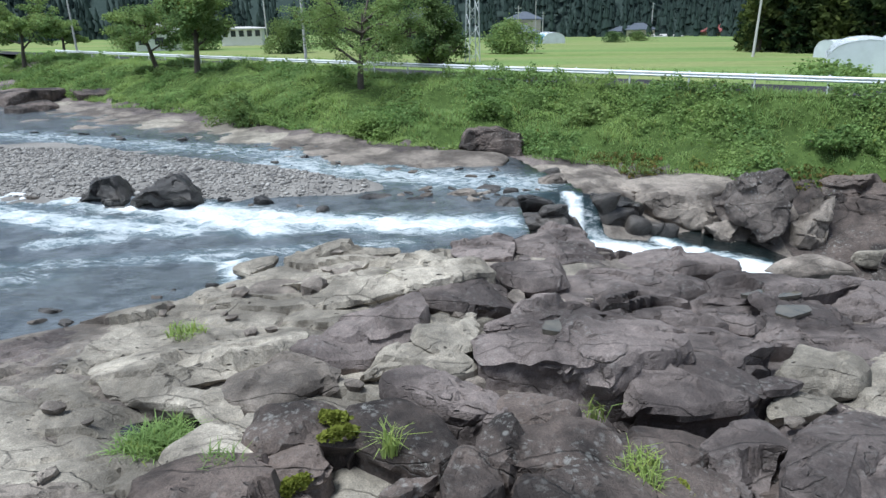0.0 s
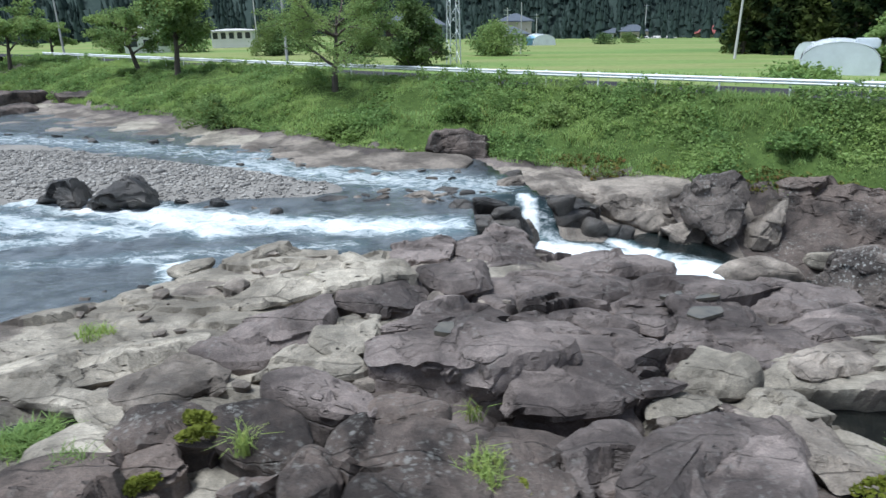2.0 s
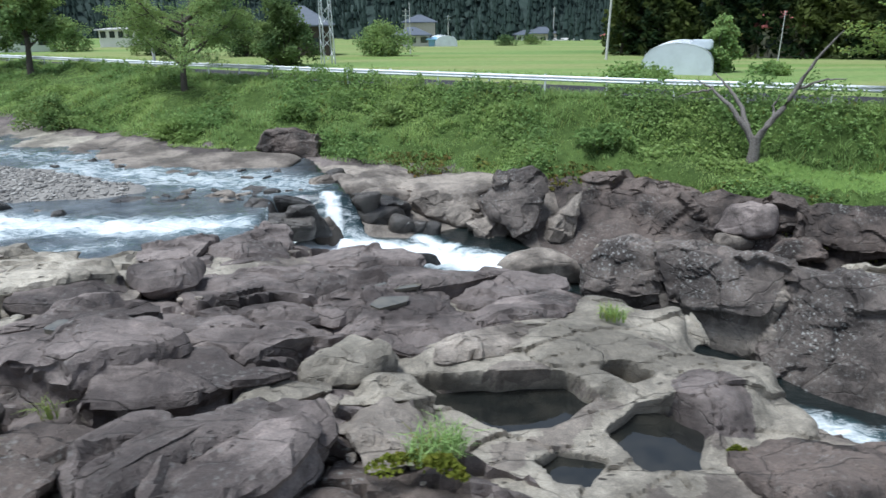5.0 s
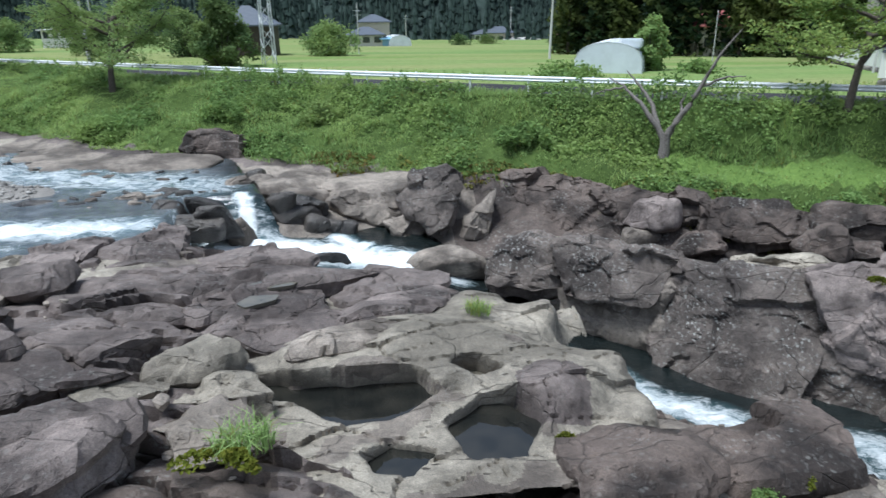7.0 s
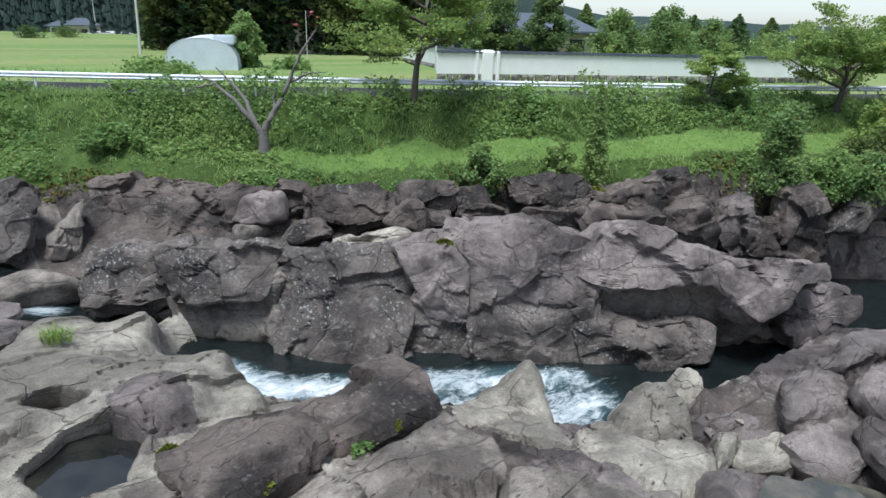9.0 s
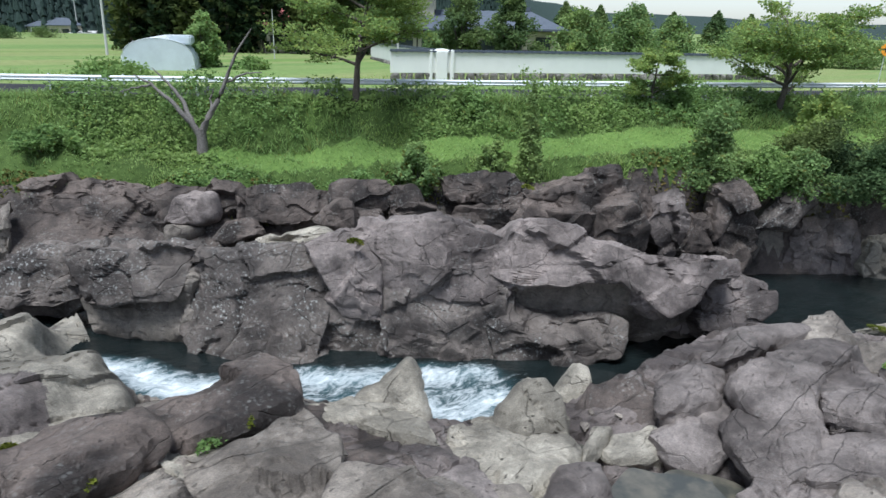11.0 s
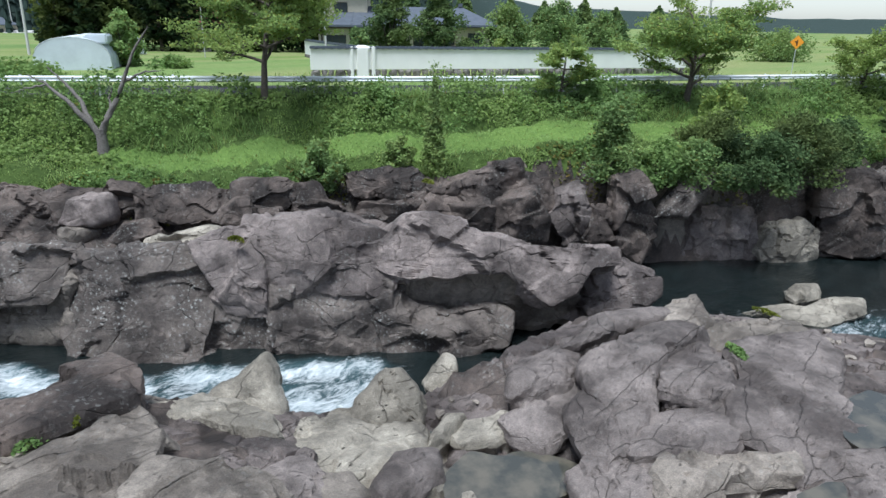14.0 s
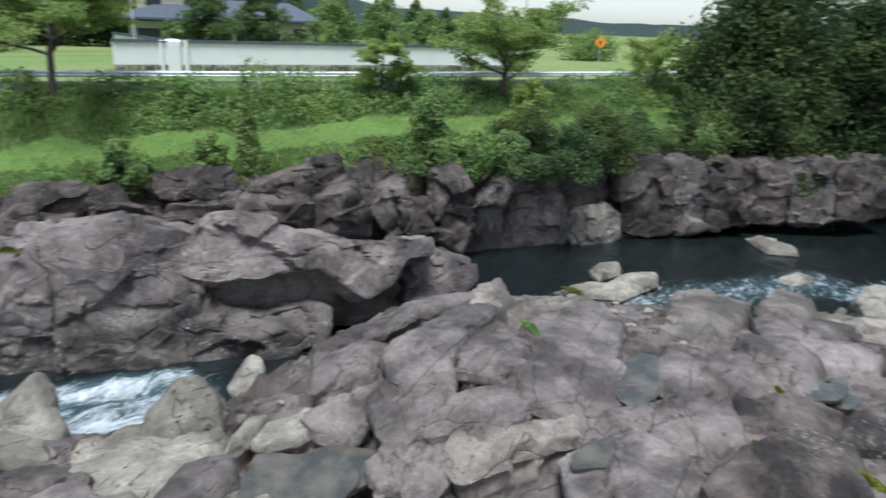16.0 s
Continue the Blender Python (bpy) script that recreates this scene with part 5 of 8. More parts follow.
face([(-3.07, -0.09), (-0.81, 0.82), (1.94, 1.29), (2.40, -0.51), (0.40, -1.27), (-0.81, -0.23)], (40.26, 15.36, 2.43), -37, 20, 1.80, DARK, 2116, 0.10)
face([(-1.10, -0.06), (-1.05, 1.78), (0.15, 2.09), (0.80, 0.88), (1.54, -0.37), (0.38, -2.68), (-0.70, -1.80)], (46.38, 10.00, 1.00), -37, 4, 1.60, DARK, 2117, 0.12)
face([(-2.05, -1.51), (-0.40, 0.38), (0.24, 1.36), (1.45, 1.07), (1.19, 0.09), (-0.41, -1.38)], (49.05, 8.36, 2.28), -37, 20, 1.80, LICHEN, 2118, 0.15)
face([(-0.96, -0.63), (-0.42, 1.21), (0.38, 1.06), (0.93, -0.63), (0.08, -1.04)], (44.94, 11.08, 0.20), -37, 10, 1.20, DARK, 2119, 0.10)
face([(-1.07, -0.00), (-0.64, 1.23), (0.74, 1.54), (1.10, 0.00), (0.47, -1.72), (-0.60, -1.09)], (43.86, 12.39, 0.81), -37, 8, 1.40, BROWN, 2120, 0.10)
face([(-1.57, -0.96), (-0.66, 1.76), (1.19, 1.89), (1.83, -1.59), (-0.76, -1.16)], (51.53, 8.12, -1.15), -37, 8, 1.50, BROWN, 2121, 0.05)
face([(-0.69, -1.64), (-0.98, 1.65), (0.48, 1.79), (1.21, -1.88)], (53.20, 6.73, -1.05), -37, 8, 1.50, BROWN, 2122, 0.05)
face([(-1.92, -0.18), (-1.16, 1.15), (0.84, 1.52), (1.83, 0.92), (1.89, -0.73), (0.21, -1.51), (-1.64, -1.18)], (54.82, 4.89, -1.47), -37, 15, 1.60, PALE, 2123, 0.20)
face([(-2.19, -1.26), (-2.20, 2.20), (1.68, 2.33), (2.46, -1.54), (0.32, -1.85)], (56.22, 5.71, 0.59), -37, 8, 2.00, DARK, 2124, 0.10)
face([(-1.92, -2.44), (-2.14, 2.19), (1.02, 2.50), (3.12, -2.40)], (58.62, 3.28, 0.08), -37, 8, 2.00, LICHEN, 2125, 0.10)
face([(-3.24, 0.15), (-1.63, 0.52), (1.14, 0.72), (3.71, 0.20), (3.47, -0.40), (-0.44, -0.43), (-2.88, -0.74)], (20.70, 30.97, 2.27), -37, 30, 2.00, DARK, 2126, 0.10)
face([(-2.66, 0.13), (-0.99, 0.75), (2.46, 0.62), (3.08, -0.28), (0.23, -0.66), (-2.05, -0.55)], (25.22, 27.44, 1.93), -37, 30, 2.00, DARK, 2127, 0.10)
face([(-2.40, 0.72), (0.47, 0.89), (2.50, 0.61), (2.22, -0.58), (-0.65, -1.03), (-2.08, -0.60)], (28.61, 24.13, 1.70), -37, 25, 2.00, DARK, 2128, 0.10)
face([(-1.17, 0.74), (0.00, 0.95), (0.88, -0.13), (1.76, -0.57), (-0.29, -0.72), (-1.17, -0.28)], (33.40, 20.15, 1.66), -37, 20, 1.60, DARK, 2129, 0.10)
face([(-2.03, -0.07), (-0.23, 0.68), (2.03, 0.99), (2.20, -0.36), (-0.22, -0.67), (-1.72, -0.58)], (36.47, 18.22, 1.22), -37, 15, 1.80, DARK, 2130, 0.10)
face([(-1.17, 1.43), (0.70, 1.60), (1.15, -0.71), (0.24, -1.65), (-0.91, -0.71)], (43.00, 13.79, 1.31), -37, 12, 1.80, DARK, 2131, 0.10)
face([(-1.74, 0.55), (0.87, 0.80), (1.46, -0.01), (0.87, -0.66), (-1.45, -0.67)], (31.82, 21.72, 2.17), -37, 20, 1.80, DARK, 2132, 0.10)
face([(-2.48, 0.72), (1.16, 0.90), (2.08, -0.16), (1.16, -0.83), (-1.88, -0.63)], (37.02, 18.68, 2.45), -37, 20, 1.80, DARK, 2133, 0.10)
face([(-1.53, -2.32), (-1.75, 1.98), (-0.27, 2.51), (1.31, 2.23), (2.03, -2.18), (0.25, -2.41)], (57.60, 2.83, 0.36), -50, 6, 2.50, DARK, 2134, 0.10)
face([(-1.09, -2.27), (-1.38, 1.94), (-0.30, 2.42), (0.88, 2.19), (1.65, -2.11), (0.29, -2.35)], (59.81, 0.66, 0.42), -50, 6, 2.50, LICHEN, 2135, 0.10)
face([(-1.07, -2.21), (-1.40, 1.90), (-0.33, 2.34), (0.85, 2.15), (1.67, -2.06), (0.32, -2.29)], (61.40, -1.24, 0.53), -50, 6, 2.50, DARK, 2136, 0.10)
face([(-1.52, -2.17), (-1.90, 1.87), (-0.36, 2.28), (1.29, 2.14), (2.20, -2.02), (0.35, -2.26)], (63.63, -3.44, 0.56), -50, 6, 2.50, DARK, 2137, 0.10)
face([(-1.44, -2.10), (-1.88, 1.81), (-0.39, 2.18), (1.20, 2.08), (2.17, -1.94), (0.39, -2.18)], (65.77, -5.98, 0.71), -50, 6, 2.50, LICHEN, 2138, 0.10)
face([(-1.76, -2.01), (-2.25, 1.74), (-0.41, 2.06), (1.52, 2.02), (2.56, -1.85), (0.42, -2.09)], (67.69, -8.74, 0.93), -50, 6, 2.50, DARK, 2139, 0.10)
face([(-1.63, -0.39), (-0.73, 0.32), (0.02, 0.87), (0.36, 1.07), (0.54, 0.84), (0.70, 0.23), (0.93, -0.34), (0.89, -0.94), (-0.07, -0.90), (-1.00, -0.71)], (23.00, 7.82, 1.10), -41, 30, 0.90, PALE, 2140, 0.07, True)
face([(-1.04, -0.53), (-0.86, 0.08), (-0.62, 0.47), (-0.06, 0.92), (0.42, 0.99), (0.86, 0.50), (0.90, -0.03), (1.04, -0.71), (0.07, -0.88), (-0.70, -0.74)], (25.83, 5.49, 0.84), -41, 35, 1.30, PALE, 2141, 0.20, True)
face([(-0.84, 0.07), (-0.41, 0.56), (-0.16, 0.92), (0.16, 0.84), (0.25, 0.31), (0.41, -0.36), (0.90, -0.74), (0.16, -1.03), (-0.47, -0.59)], (28.46, 5.80, 0.04), -41, 18, 0.60, PALE, 2142, 0.07, True)
face([(-0.73, -1.00), (-0.60, 0.03), (-0.34, 0.46), (0.18, 0.90), (0.62, 0.86), (0.56, 0.31), (0.49, -0.55), (-0.17, -0.98)], (29.27, 4.66, 0.09), -41, 25, 0.90, PALE, 2143, 0.12, True)
face([(-1.67, -0.32), (-0.90, 0.58), (0.31, 0.86), (1.50, 0.45), (1.11, -0.55), (-0.34, -1.01)], (8.06, 31.00, 1.05), 0, 25, 1.60, WET, 2144, 0.20)
face([(-2.31, 0.48), (-0.91, 0.89), (0.93, 0.80), (1.82, 0.01), (1.78, -0.83), (0.25, -0.99), (-1.56, -0.34)], (12.19, 31.80, 1.17), 0, 25, 1.60, MIXED, 2145, 0.17)
face([(-1.31, 0.38), (0.03, 0.63), (1.32, 0.25), (0.57, -0.84), (-0.62, -0.41)], (13.78, 30.00, 0.58), 0, 30, 1.00, MIXED, 2146, 0.10)
face([(-1.66, 0.19), (-0.92, 1.39), (0.81, 1.71), (1.71, 1.06), (1.25, -0.66), (0.45, -2.03), (-0.39, -0.98), (-1.25, -0.68)], (15.09, 29.90, 1.91), 0, 20, 2.00, LICHEN, 2147, 0.20)
face([(-1.04, -1.03), (-0.39, 0.46), (0.76, 1.44), (0.46, 0.31), (0.20, -1.17)], (17.51, 29.20, 1.15), 0, 20, 1.20, MIXED, 2148, 0.10)
face([(-1.91, -0.26), (-1.36, 0.69), (0.50, 0.88), (1.83, 0.56), (1.58, -1.06), (-0.65, -0.80)], (2.69, 40.00, 3.34), 0, 15, 1.80, DARK, 2149, 0.20)
face([(-1.21, -0.51), (-0.35, 0.44), (0.62, 0.62), (0.94, -0.54)], (-16.17, 29.30, 3.41), 0, 25, 1.40, WET, 2150, 0.15)
face([(-1.82, -0.48), (-0.70, 0.30), (0.11, 0.87), (1.23, -0.09), (1.18, -0.59)], (-12.80, 28.70, 3.50), 0, 25, 1.60, WET, 2151, 0.17)
# rain pools on the worn rock
rain_pool([(25.01, 2.55), (25.95, 2.65), (26.55, 1.92), (27.07, 1.31), (26.73, 0.54), (25.73, 0.14), (24.83, 0.77), (24.25, 1.53)], 0.77, "shallow tea-brown rain pool between worn rocks")
rain_pool([(28.77, -3.64), (29.60, -3.96), (30.30, -4.78), (30.03, -5.15), (28.78, -4.50), (28.31, -3.85)], 1.80, "shallow rain pool on the brown rock back")
rain_pool([(31.32, -3.66), (33.10, -3.29), (33.96, -3.57), (34.08, -4.03), (31.78, -4.64), (31.01, -4.19)], 1.95, "shallow rain pool on the brown rock back")
rain_pool([(29.05, -3.79), (29.66, -3.89), (30.17, -4.50), (29.82, -4.88), (29.43, -4.73), (28.95, -4.15)], 1.75, "small rain pool in a worn hollow")
rain_pool([(34.35, -7.76), (35.65, -7.80), (36.31, -8.50), (35.44, -8.59), (34.68, -8.31)], 1.77, "small rain pool between dark boulders")
rain_pool([(7.69, 16.05), (8.57, 16.40), (9.53, 16.28), (9.32, 15.95), (8.34, 15.73)], 3.51, "shallow rain puddle on brown slab")
rain_pool([(7.99, 14.67), (8.32, 15.10), (9.05, 15.10), (8.98, 14.77), (8.27, 14.37)], 3.61, "shallow rain puddle on brown slab")
rain_pool([(1.77, 11.55), (1.94, 11.93), (2.52, 11.91), (2.48, 11.60), (2.11, 11.42)], 4.83, "small rain puddle on a brown block")

bedrock()
# cascade
rock(7.98, 31.36, 1.63, 3.10, 2.06, 1.44, 0, WET, 105, bury=0.9, slant=(-0.2, 0.4), edge=6.0, chip=0.5)
rock(10.38, 30.75, 0.97, 2.51, 1.22, 0.60, 0, WET, 106, bury=0.9, slant=(-0.2, 0.4), edge=6.0, chip=0.5)
rock(3.91, 28.12, 2.25, 3.71, 1.30, 0.45, 0, WET, 107, bury=0.9, slant=(-0.2, 0.4), edge=6.0, chip=0.5)
rock(4.88, 29.40, 2.33, 1.53, 1.27, 0.59, 0, MIXED, 108, bury=0.9, slant=(-0.2, 0.4), edge=6.0, chip=0.5)
rock(1.23, 29.96, 2.50, 3.49, 1.24, 0.56, 0, WET, 109, bury=0.9, slant=(-0.2, 0.4), edge=6.0, chip=0.5)
rock(-1.34, 30.57, 2.58, 3.00, 1.05, 0.38, 0, WET, 110, bury=0.9, slant=(-0.2, 0.4), edge=6.0, chip=0.5)
rock(-3.53, 30.56, 2.67, 2.99, 1.05, 0.31, 0, WET, 111, bury=0.9, slant=(-0.2, 0.4), edge=6.0, chip=0.5)
rock(5.75, 36.26, 2.58, 2.24, 1.58, 0.92, 0, WET, 112, bury=0.9, slant=(-0.2, 0.4), edge=6.0, chip=0.5)
rock(-5.71, 28.28, 2.77, 0.76, 0.75, 0.36, 0, WET, 118, bury=0.9, slant=(-0.2, 0.4), edge=6.0, chip=0.5)
rock(-8.68, 29.45, 3.00, 1.32, 0.67, 0.30, 0, WET, 121, bury=0.9, slant=(-0.2, 0.4), edge=6.0, chip=0.5)
rock(12.47, 34.63, 2.17, 6.14, 5.58, 0.24, 0, MIXED, 123, bury=0.9, slant=(-0.2, 0.4), edge=6.0, chip=0.5)
rock(8.21, 33.66, 1.92, 4.95, 1.85, 0.34, 0, MIXED, 124, bury=0.9, slant=(-0.2, 0.4), edge=6.0, chip=0.5)
rock(-0.09, 38.86, 2.92, 7.49, 7.51, 0.20, 0, MIXED, 125, bury=0.9, slant=(-0.2, 0.4), edge=6.0, chip=0.5)
rock(7.02, 36.71, 2.33, 7.77, 7.10, 0.20, 0, MIXED, 126, bury=0.9, slant=(-0.2, 0.4), edge=6.0, chip=0.5)
rock(-16.27, 45.51, 2.67, 2.98, 2.60, 0.21, 0, WET, 127, bury=0.9, slant=(-0.2, 0.4), edge=6.0, chip=0.5)
rock(-29.24, 52.20, 2.92, 4.07, 2.12, 0.23, 0, MIXED, 128, bury=0.9, slant=(-0.2, 0.4), edge=6.0, chip=0.5)
rock(-34.82, 55.85, 2.92, 6.75, 6.77, 0.61, 0, MIXED, 129, bury=0.9, slant=(-0.2, 0.4), edge=6.0, chip=0.5)
rock(-8.49, 42.69, 2.67, 3.36, 2.22, 0.20, 0, MIXED, 130, bury=0.9, slant=(-0.2, 0.4), edge=6.0, chip=0.5)
rock(-7.82, 15.82, 3.50, 0.88, 0.60, 0.20, 0, WET, 131, bury=0.9, slant=(-0.2, 0.4), edge=6.0, chip=0.5)
rock(24.89, 27.65, 1.83, 2.79, 1.37, 0.95, -8, DARK, 134, bury=0.9, slant=(-0.2, 0.4), edge=6.0, chip=0.5)
rock(24.55, 26.65, 1.00, 2.41, 0.92, 0.73, -8, MIXED, 135, bury=0.9, slant=(-0.2, 0.4), edge=6.0, chip=0.5)
rock(26.96, 26.45, 1.00, 2.07, 1.79, 1.34, -8, DARK, 136, bury=0.9, slant=(-0.2, 0.4), edge=6.0, chip=0.5)
rock(27.63, 27.23, 2.00, 3.19, 1.69, 1.11, -8, DARK, 137, bury=0.9, slant=(-0.2, 0.4), edge=6.0, chip=0.5)
rock(26.69, 21.29, 1.20, 5.11, 1.55, 0.45, 2, PALE, 140, bury=0.9, slant=(-0.2, 0.4), edge=6.0, chip=0.5)
rock(19.93, 27.61, 0.58, 3.17, 0.96, 0.23, -8, PALE, 141, bury=0.9, slant=(-0.2, 0.4), edge=6.0, chip=0.5)
rock(15.04, 25.26, 1.03, 4.36, 1.92, 0.70, -8, MIXED, 142, bury=0.9, slant=(-0.2, 0.4), edge=6.0, chip=0.5)
rock(9.49, 26.60, 0.75, 3.19, 1.12, 0.44, -8, WET, 143, bury=0.9, slant=(-0.2, 0.4), edge=6.0, chip=0.5)
# bankrocks
rock(39.30, 15.76, 2.25, 2.83, 2.21, 1.47, -44, DARK, 159, bury=1.0, slant=(-0.1, 0.3), chip=1.2)
rock(41.36, 13.83, 2.50, 3.68, 2.97, 1.89, -44, DARK, 160, bury=1.0, slant=(-0.1, 0.3), chip=1.2)
rock(34.03, 20.55, 2.00, 3.24, 1.73, 1.19, -44, DARK, 161, bury=1.0, slant=(-0.1, 0.3), chip=1.2)
rock(31.72, 22.73, 1.58, 3.66, 1.84, 1.30, -44, DARK, 162, bury=1.0, slant=(-0.1, 0.3), chip=1.2)
rock(37.00, 18.72, 1.67, 4.91, 1.72, 1.18, -44, DARK, 163, bury=1.0, slant=(-0.1, 0.3), chip=1.2)
rock(26.93, 25.63, 0.83, 2.46, 1.17, 0.89, -44, DARK, 164, bury=1.0, slant=(-0.1, 0.3), chip=1.2)
rock(29.87, 26.13, 1.50, 3.93, 1.93, 1.30, -44, DARK, 165, bury=1.0, slant=(-0.1, 0.3), chip=1.2)
rock(50.94, -8.48, -1.50, 0.66, 0.39, 0.20, -58, PALE, 175)
rock(-44.15, 69.65, 4.33, 8.88, 10.35, 2.20, 0, DARK, 176, bury=1.0, slant=(-0.1, 0.3), chip=1.2)
rock(-37.03, 70.25, 4.25, 8.35, 3.99, 1.67, 0, DARK, 177, bury=1.0, slant=(-0.1, 0.3), chip=1.2)
rock(-30.68, 70.43, 4.17, 6.27, 5.46, 2.28, 0, DARK, 178, bury=1.0, slant=(-0.1, 0.3), chip=1.2)
rock(-40.09, 63.22, 3.67, 5.41, 6.15, 1.03, 0, DARK, 179, bury=1.0, slant=(-0.1, 0.3), chip=1.2)



def covered(x, y, top):
    """Whether a place is already well inside a larger rock."""
    if placed_depth(np.array([x]), np.array([y]), np.array([99.0]), 0.1)[0] < 90:
        return True
    for qx, qy, a, b, turn, z in LAID:
        u = (x - qx) * math.cos(turn) + (y - qy) * math.sin(turn)
        v = -(x - qx) * math.sin(turn) + (y - qy) * math.cos(turn)
        if (u / a) ** 2 + (v / b) ** 2 < 0.5 and z > top - 0.05:
            return True
    return False


def filler_slabs():
    """The smaller slabs and blocks that make up the rest of the near bank."""
    rng = np.random.default_rng(500)
    count = 0
    for gx in np.arange(-7.0, 25.0, 0.82):
        for gy in np.arange(-6.5, 14.5, 0.56):
            px, py = gx + rng.uniform(-0.35, 0.35), gy + rng.uniform(-0.25, 0.25)
            x, y = at(px, py)
            _, _, _, out = plan_land(np.array([px]), np.array([py]))
            if out[0] > -0.25 or py < 3.3 - 0.75 * max(0, px - 8) or px < -0.75 * py - 1.0:
                continue
            if hollow_depth(np.array([px]), np.array([py]))[0] > 0.05:
                continue
            top = float(near_height(np.array([px]), np.array([py]))[0]) + rng.uniform(0.14, 0.30)
            if rng.uniform() < (1.0 if px < 7.5 else 0.65):
                continue
            if covered(x, y, top * PLAN):
                continue
            pale = np.interp(px, [-8, 0, 1.5, 4.0, 6.5, 10, 13, 17, 19, 30], [0.9, 0.7, 0.1, 0.35, 0.7, 0.5, 0.75, 0.5, 0.12, 0.1])
            material = (PALE if rng.uniform() < 0.6 else MIXED) if rng.uniform() < pale else (BROWN if rng.uniform() < 0.75 else DARK)
            if 0 < px < 6 and py < 6.2 and rng.uniform() < 0.65:
                material = DARK
            turn = math.degrees(np.interp(px, [4, 12, 20], [0.05, -0.45, -0.9])) + rng.normal(0, 14)
            ln = rng.uniform(0.8, 1.9) * PLAN
            count += 1
            rock(x, y, top * PLAN, ln, ln * rng.uniform(0.45, 0.75), rng.uniform(0.15, 0.35), turn, material, 1000 + count, name="bank_rock", fine=4, edge=28.0 if px < 9 else 18.0, chip=0.9, slant=(-0.1, 0.45),
                 label="small angular slab of jointed bank rock" if material is not PALE else "small pale water-worn slab of bank rock")


filler_slabs()


POTHOLES = [[(5.15, 7.3), (5.45, 6.75), (6.43, 6.21), (6.96, 6.22), (7.54, 6.6), (7.3, 6.95), (6.5, 6.95)],
            [(7.7, 5.95), (8.1, 6.35), (8.6, 6.4), (8.8, 5.95), (8.45, 5.24), (7.9, 5.27)],
            [(6.6, 5.4), (6.9, 5.6), (7.35, 5.4), (7.2, 5.08), (6.8, 5.1)],
            [(8.0, 7.15), (8.3, 7.3), (8.5, 7.1), (8.2, 6.95)]]
APRON_HEIGHTS = [(6.0, 7.5, 2.02), (6.9, 7.1, 2.12), (7.6, 6.9, 2.02), (7.4, 7.8, 2.08), (8.6, 9.3, 1.86), (9.6, 8.8, 1.8), (8.6, 7.7, 1.98), (9.4, 6.8, 1.92), (10.15, 7.3, 1.7),
                 (10.2, 6.2, 1.5), (9.05, 6.5, 1.97), (7.75, 6.35, 1.74), (7.3, 5.85, 1.68), (6.4, 5.95, 1.72), (5.5, 6.4, 1.78), (5.2, 7.4, 1.9), (8.9, 5.3, 1.62),
                 (9.7, 5.6, 1.42), (6.3, 5.2, 1.85), (7.8, 4.9, 1.7), (7.5, 5.5, 1.64), (10.8, 7.4, 0.4), (10.8, 6.0, 0.4), (10.4, 8.6, 0.6), (9.6, 9.9, 0.9), (8.0, 10.2, 1.2), (5.0, 8.4, 1.6)]


def rock_apron():
    """The smooth pale shelf of rock with water-bored holes."""
    xs, ys = np.arange(4.9, 10.7, 0.035), np.arange(4.7, 10.0, 0.035)

    def height(x, y):
        p = np.stack([x, y, 0 * x], -1)
        wx, wy = x + 0.10 * fbm(p * 1.4, 3, 12), y + 0.10 * fbm(p * 1.4, 3, 13)
        total, weight = 0 * x, 0 * x
        for hx, hy, hz in APRON_HEIGHTS:
            w = 1 / ((wx - hx) ** 2 + (wy - hy) ** 2 + 0.02) ** 1.7
            total, weight = total + w * hz, weight + w
        z = total / weight + 0.05 * fbm(p * 1.0, 4, 14)
        u, v = wx * 0.9 + wy * 0.35, (wy - wx * 0.3) * 1.9
        d1, d2, rid, across = cells(np.stack([u, v], -1), 15)
        e = d2 - d1
        z = z + 0.03 * rid - 0.06 * np.exp(-(e / 0.02) ** 2) * ss(-0.3, 0.2, vnoise(p * 1.1, 16)) - 0.05 * across * ss(-0.1, 0.4, vnoise(p * 0.9, 19))
        lines = (wy * 0.9 + wx * 0.55) * 5.0
        z = z - 0.016 * np.exp(-((lines - np.round(lines)) / 0.12) ** 2) * ss(7.5, 8.6, x)
        for ring in POTHOLES:
            d, _ = line_distance(wx, wy, ring + ring[:1])
            inside = np.zeros(len(x), bool)
            for (ax, ay), (bx, by) in zip(ring, ring[1:] + ring[:1]):
                inside ^= ((ay > wy) != (by > wy)) & (wx < (bx - ax) * (wy - ay) / (by - ay + 1e-9) + ax)
            d = np.where(inside, -d, d)
            z = np.minimum(z, z - (z - 1.25) * ss(0.10, -0.06, d))
        return z
    v, f = grid_arrays(xs, ys, height)
    v[:, 1] -= 0.55 * np.clip(v[:, 2] - 1.55, -0.3, 0.8)
    v *= PLAN
    c = v[f].mean(1)
    keep = c[:, 2] > 0.85 * PLAN
    f, c = f[keep], c[keep]
    used, inv = np.unique(f, return_inverse=True)
    tone = vnoise(c * 0.55, 17) + 0.4 * vnoise(c * 1.7, 18)
    dome = np.hypot(c[:, 0] / PLAN - 9.1, c[:, 1] / PLAN - 6.3) < 0.55 + 0.2 * tone
    ob = mesh_object("rock_apron", v[used], inv.reshape(-1, 4), (PALE, MIXED, BROWN), indices=np.where(dome, 2, np.where(tone > 0.25, 1, 0)))
    ob.data.set_sharp_from_angle(angle=radians(45))
    tagged(ob, "smooth pale shelf of river rock bored with round potholes", "bedrock", kind="structure")


rock_apron()


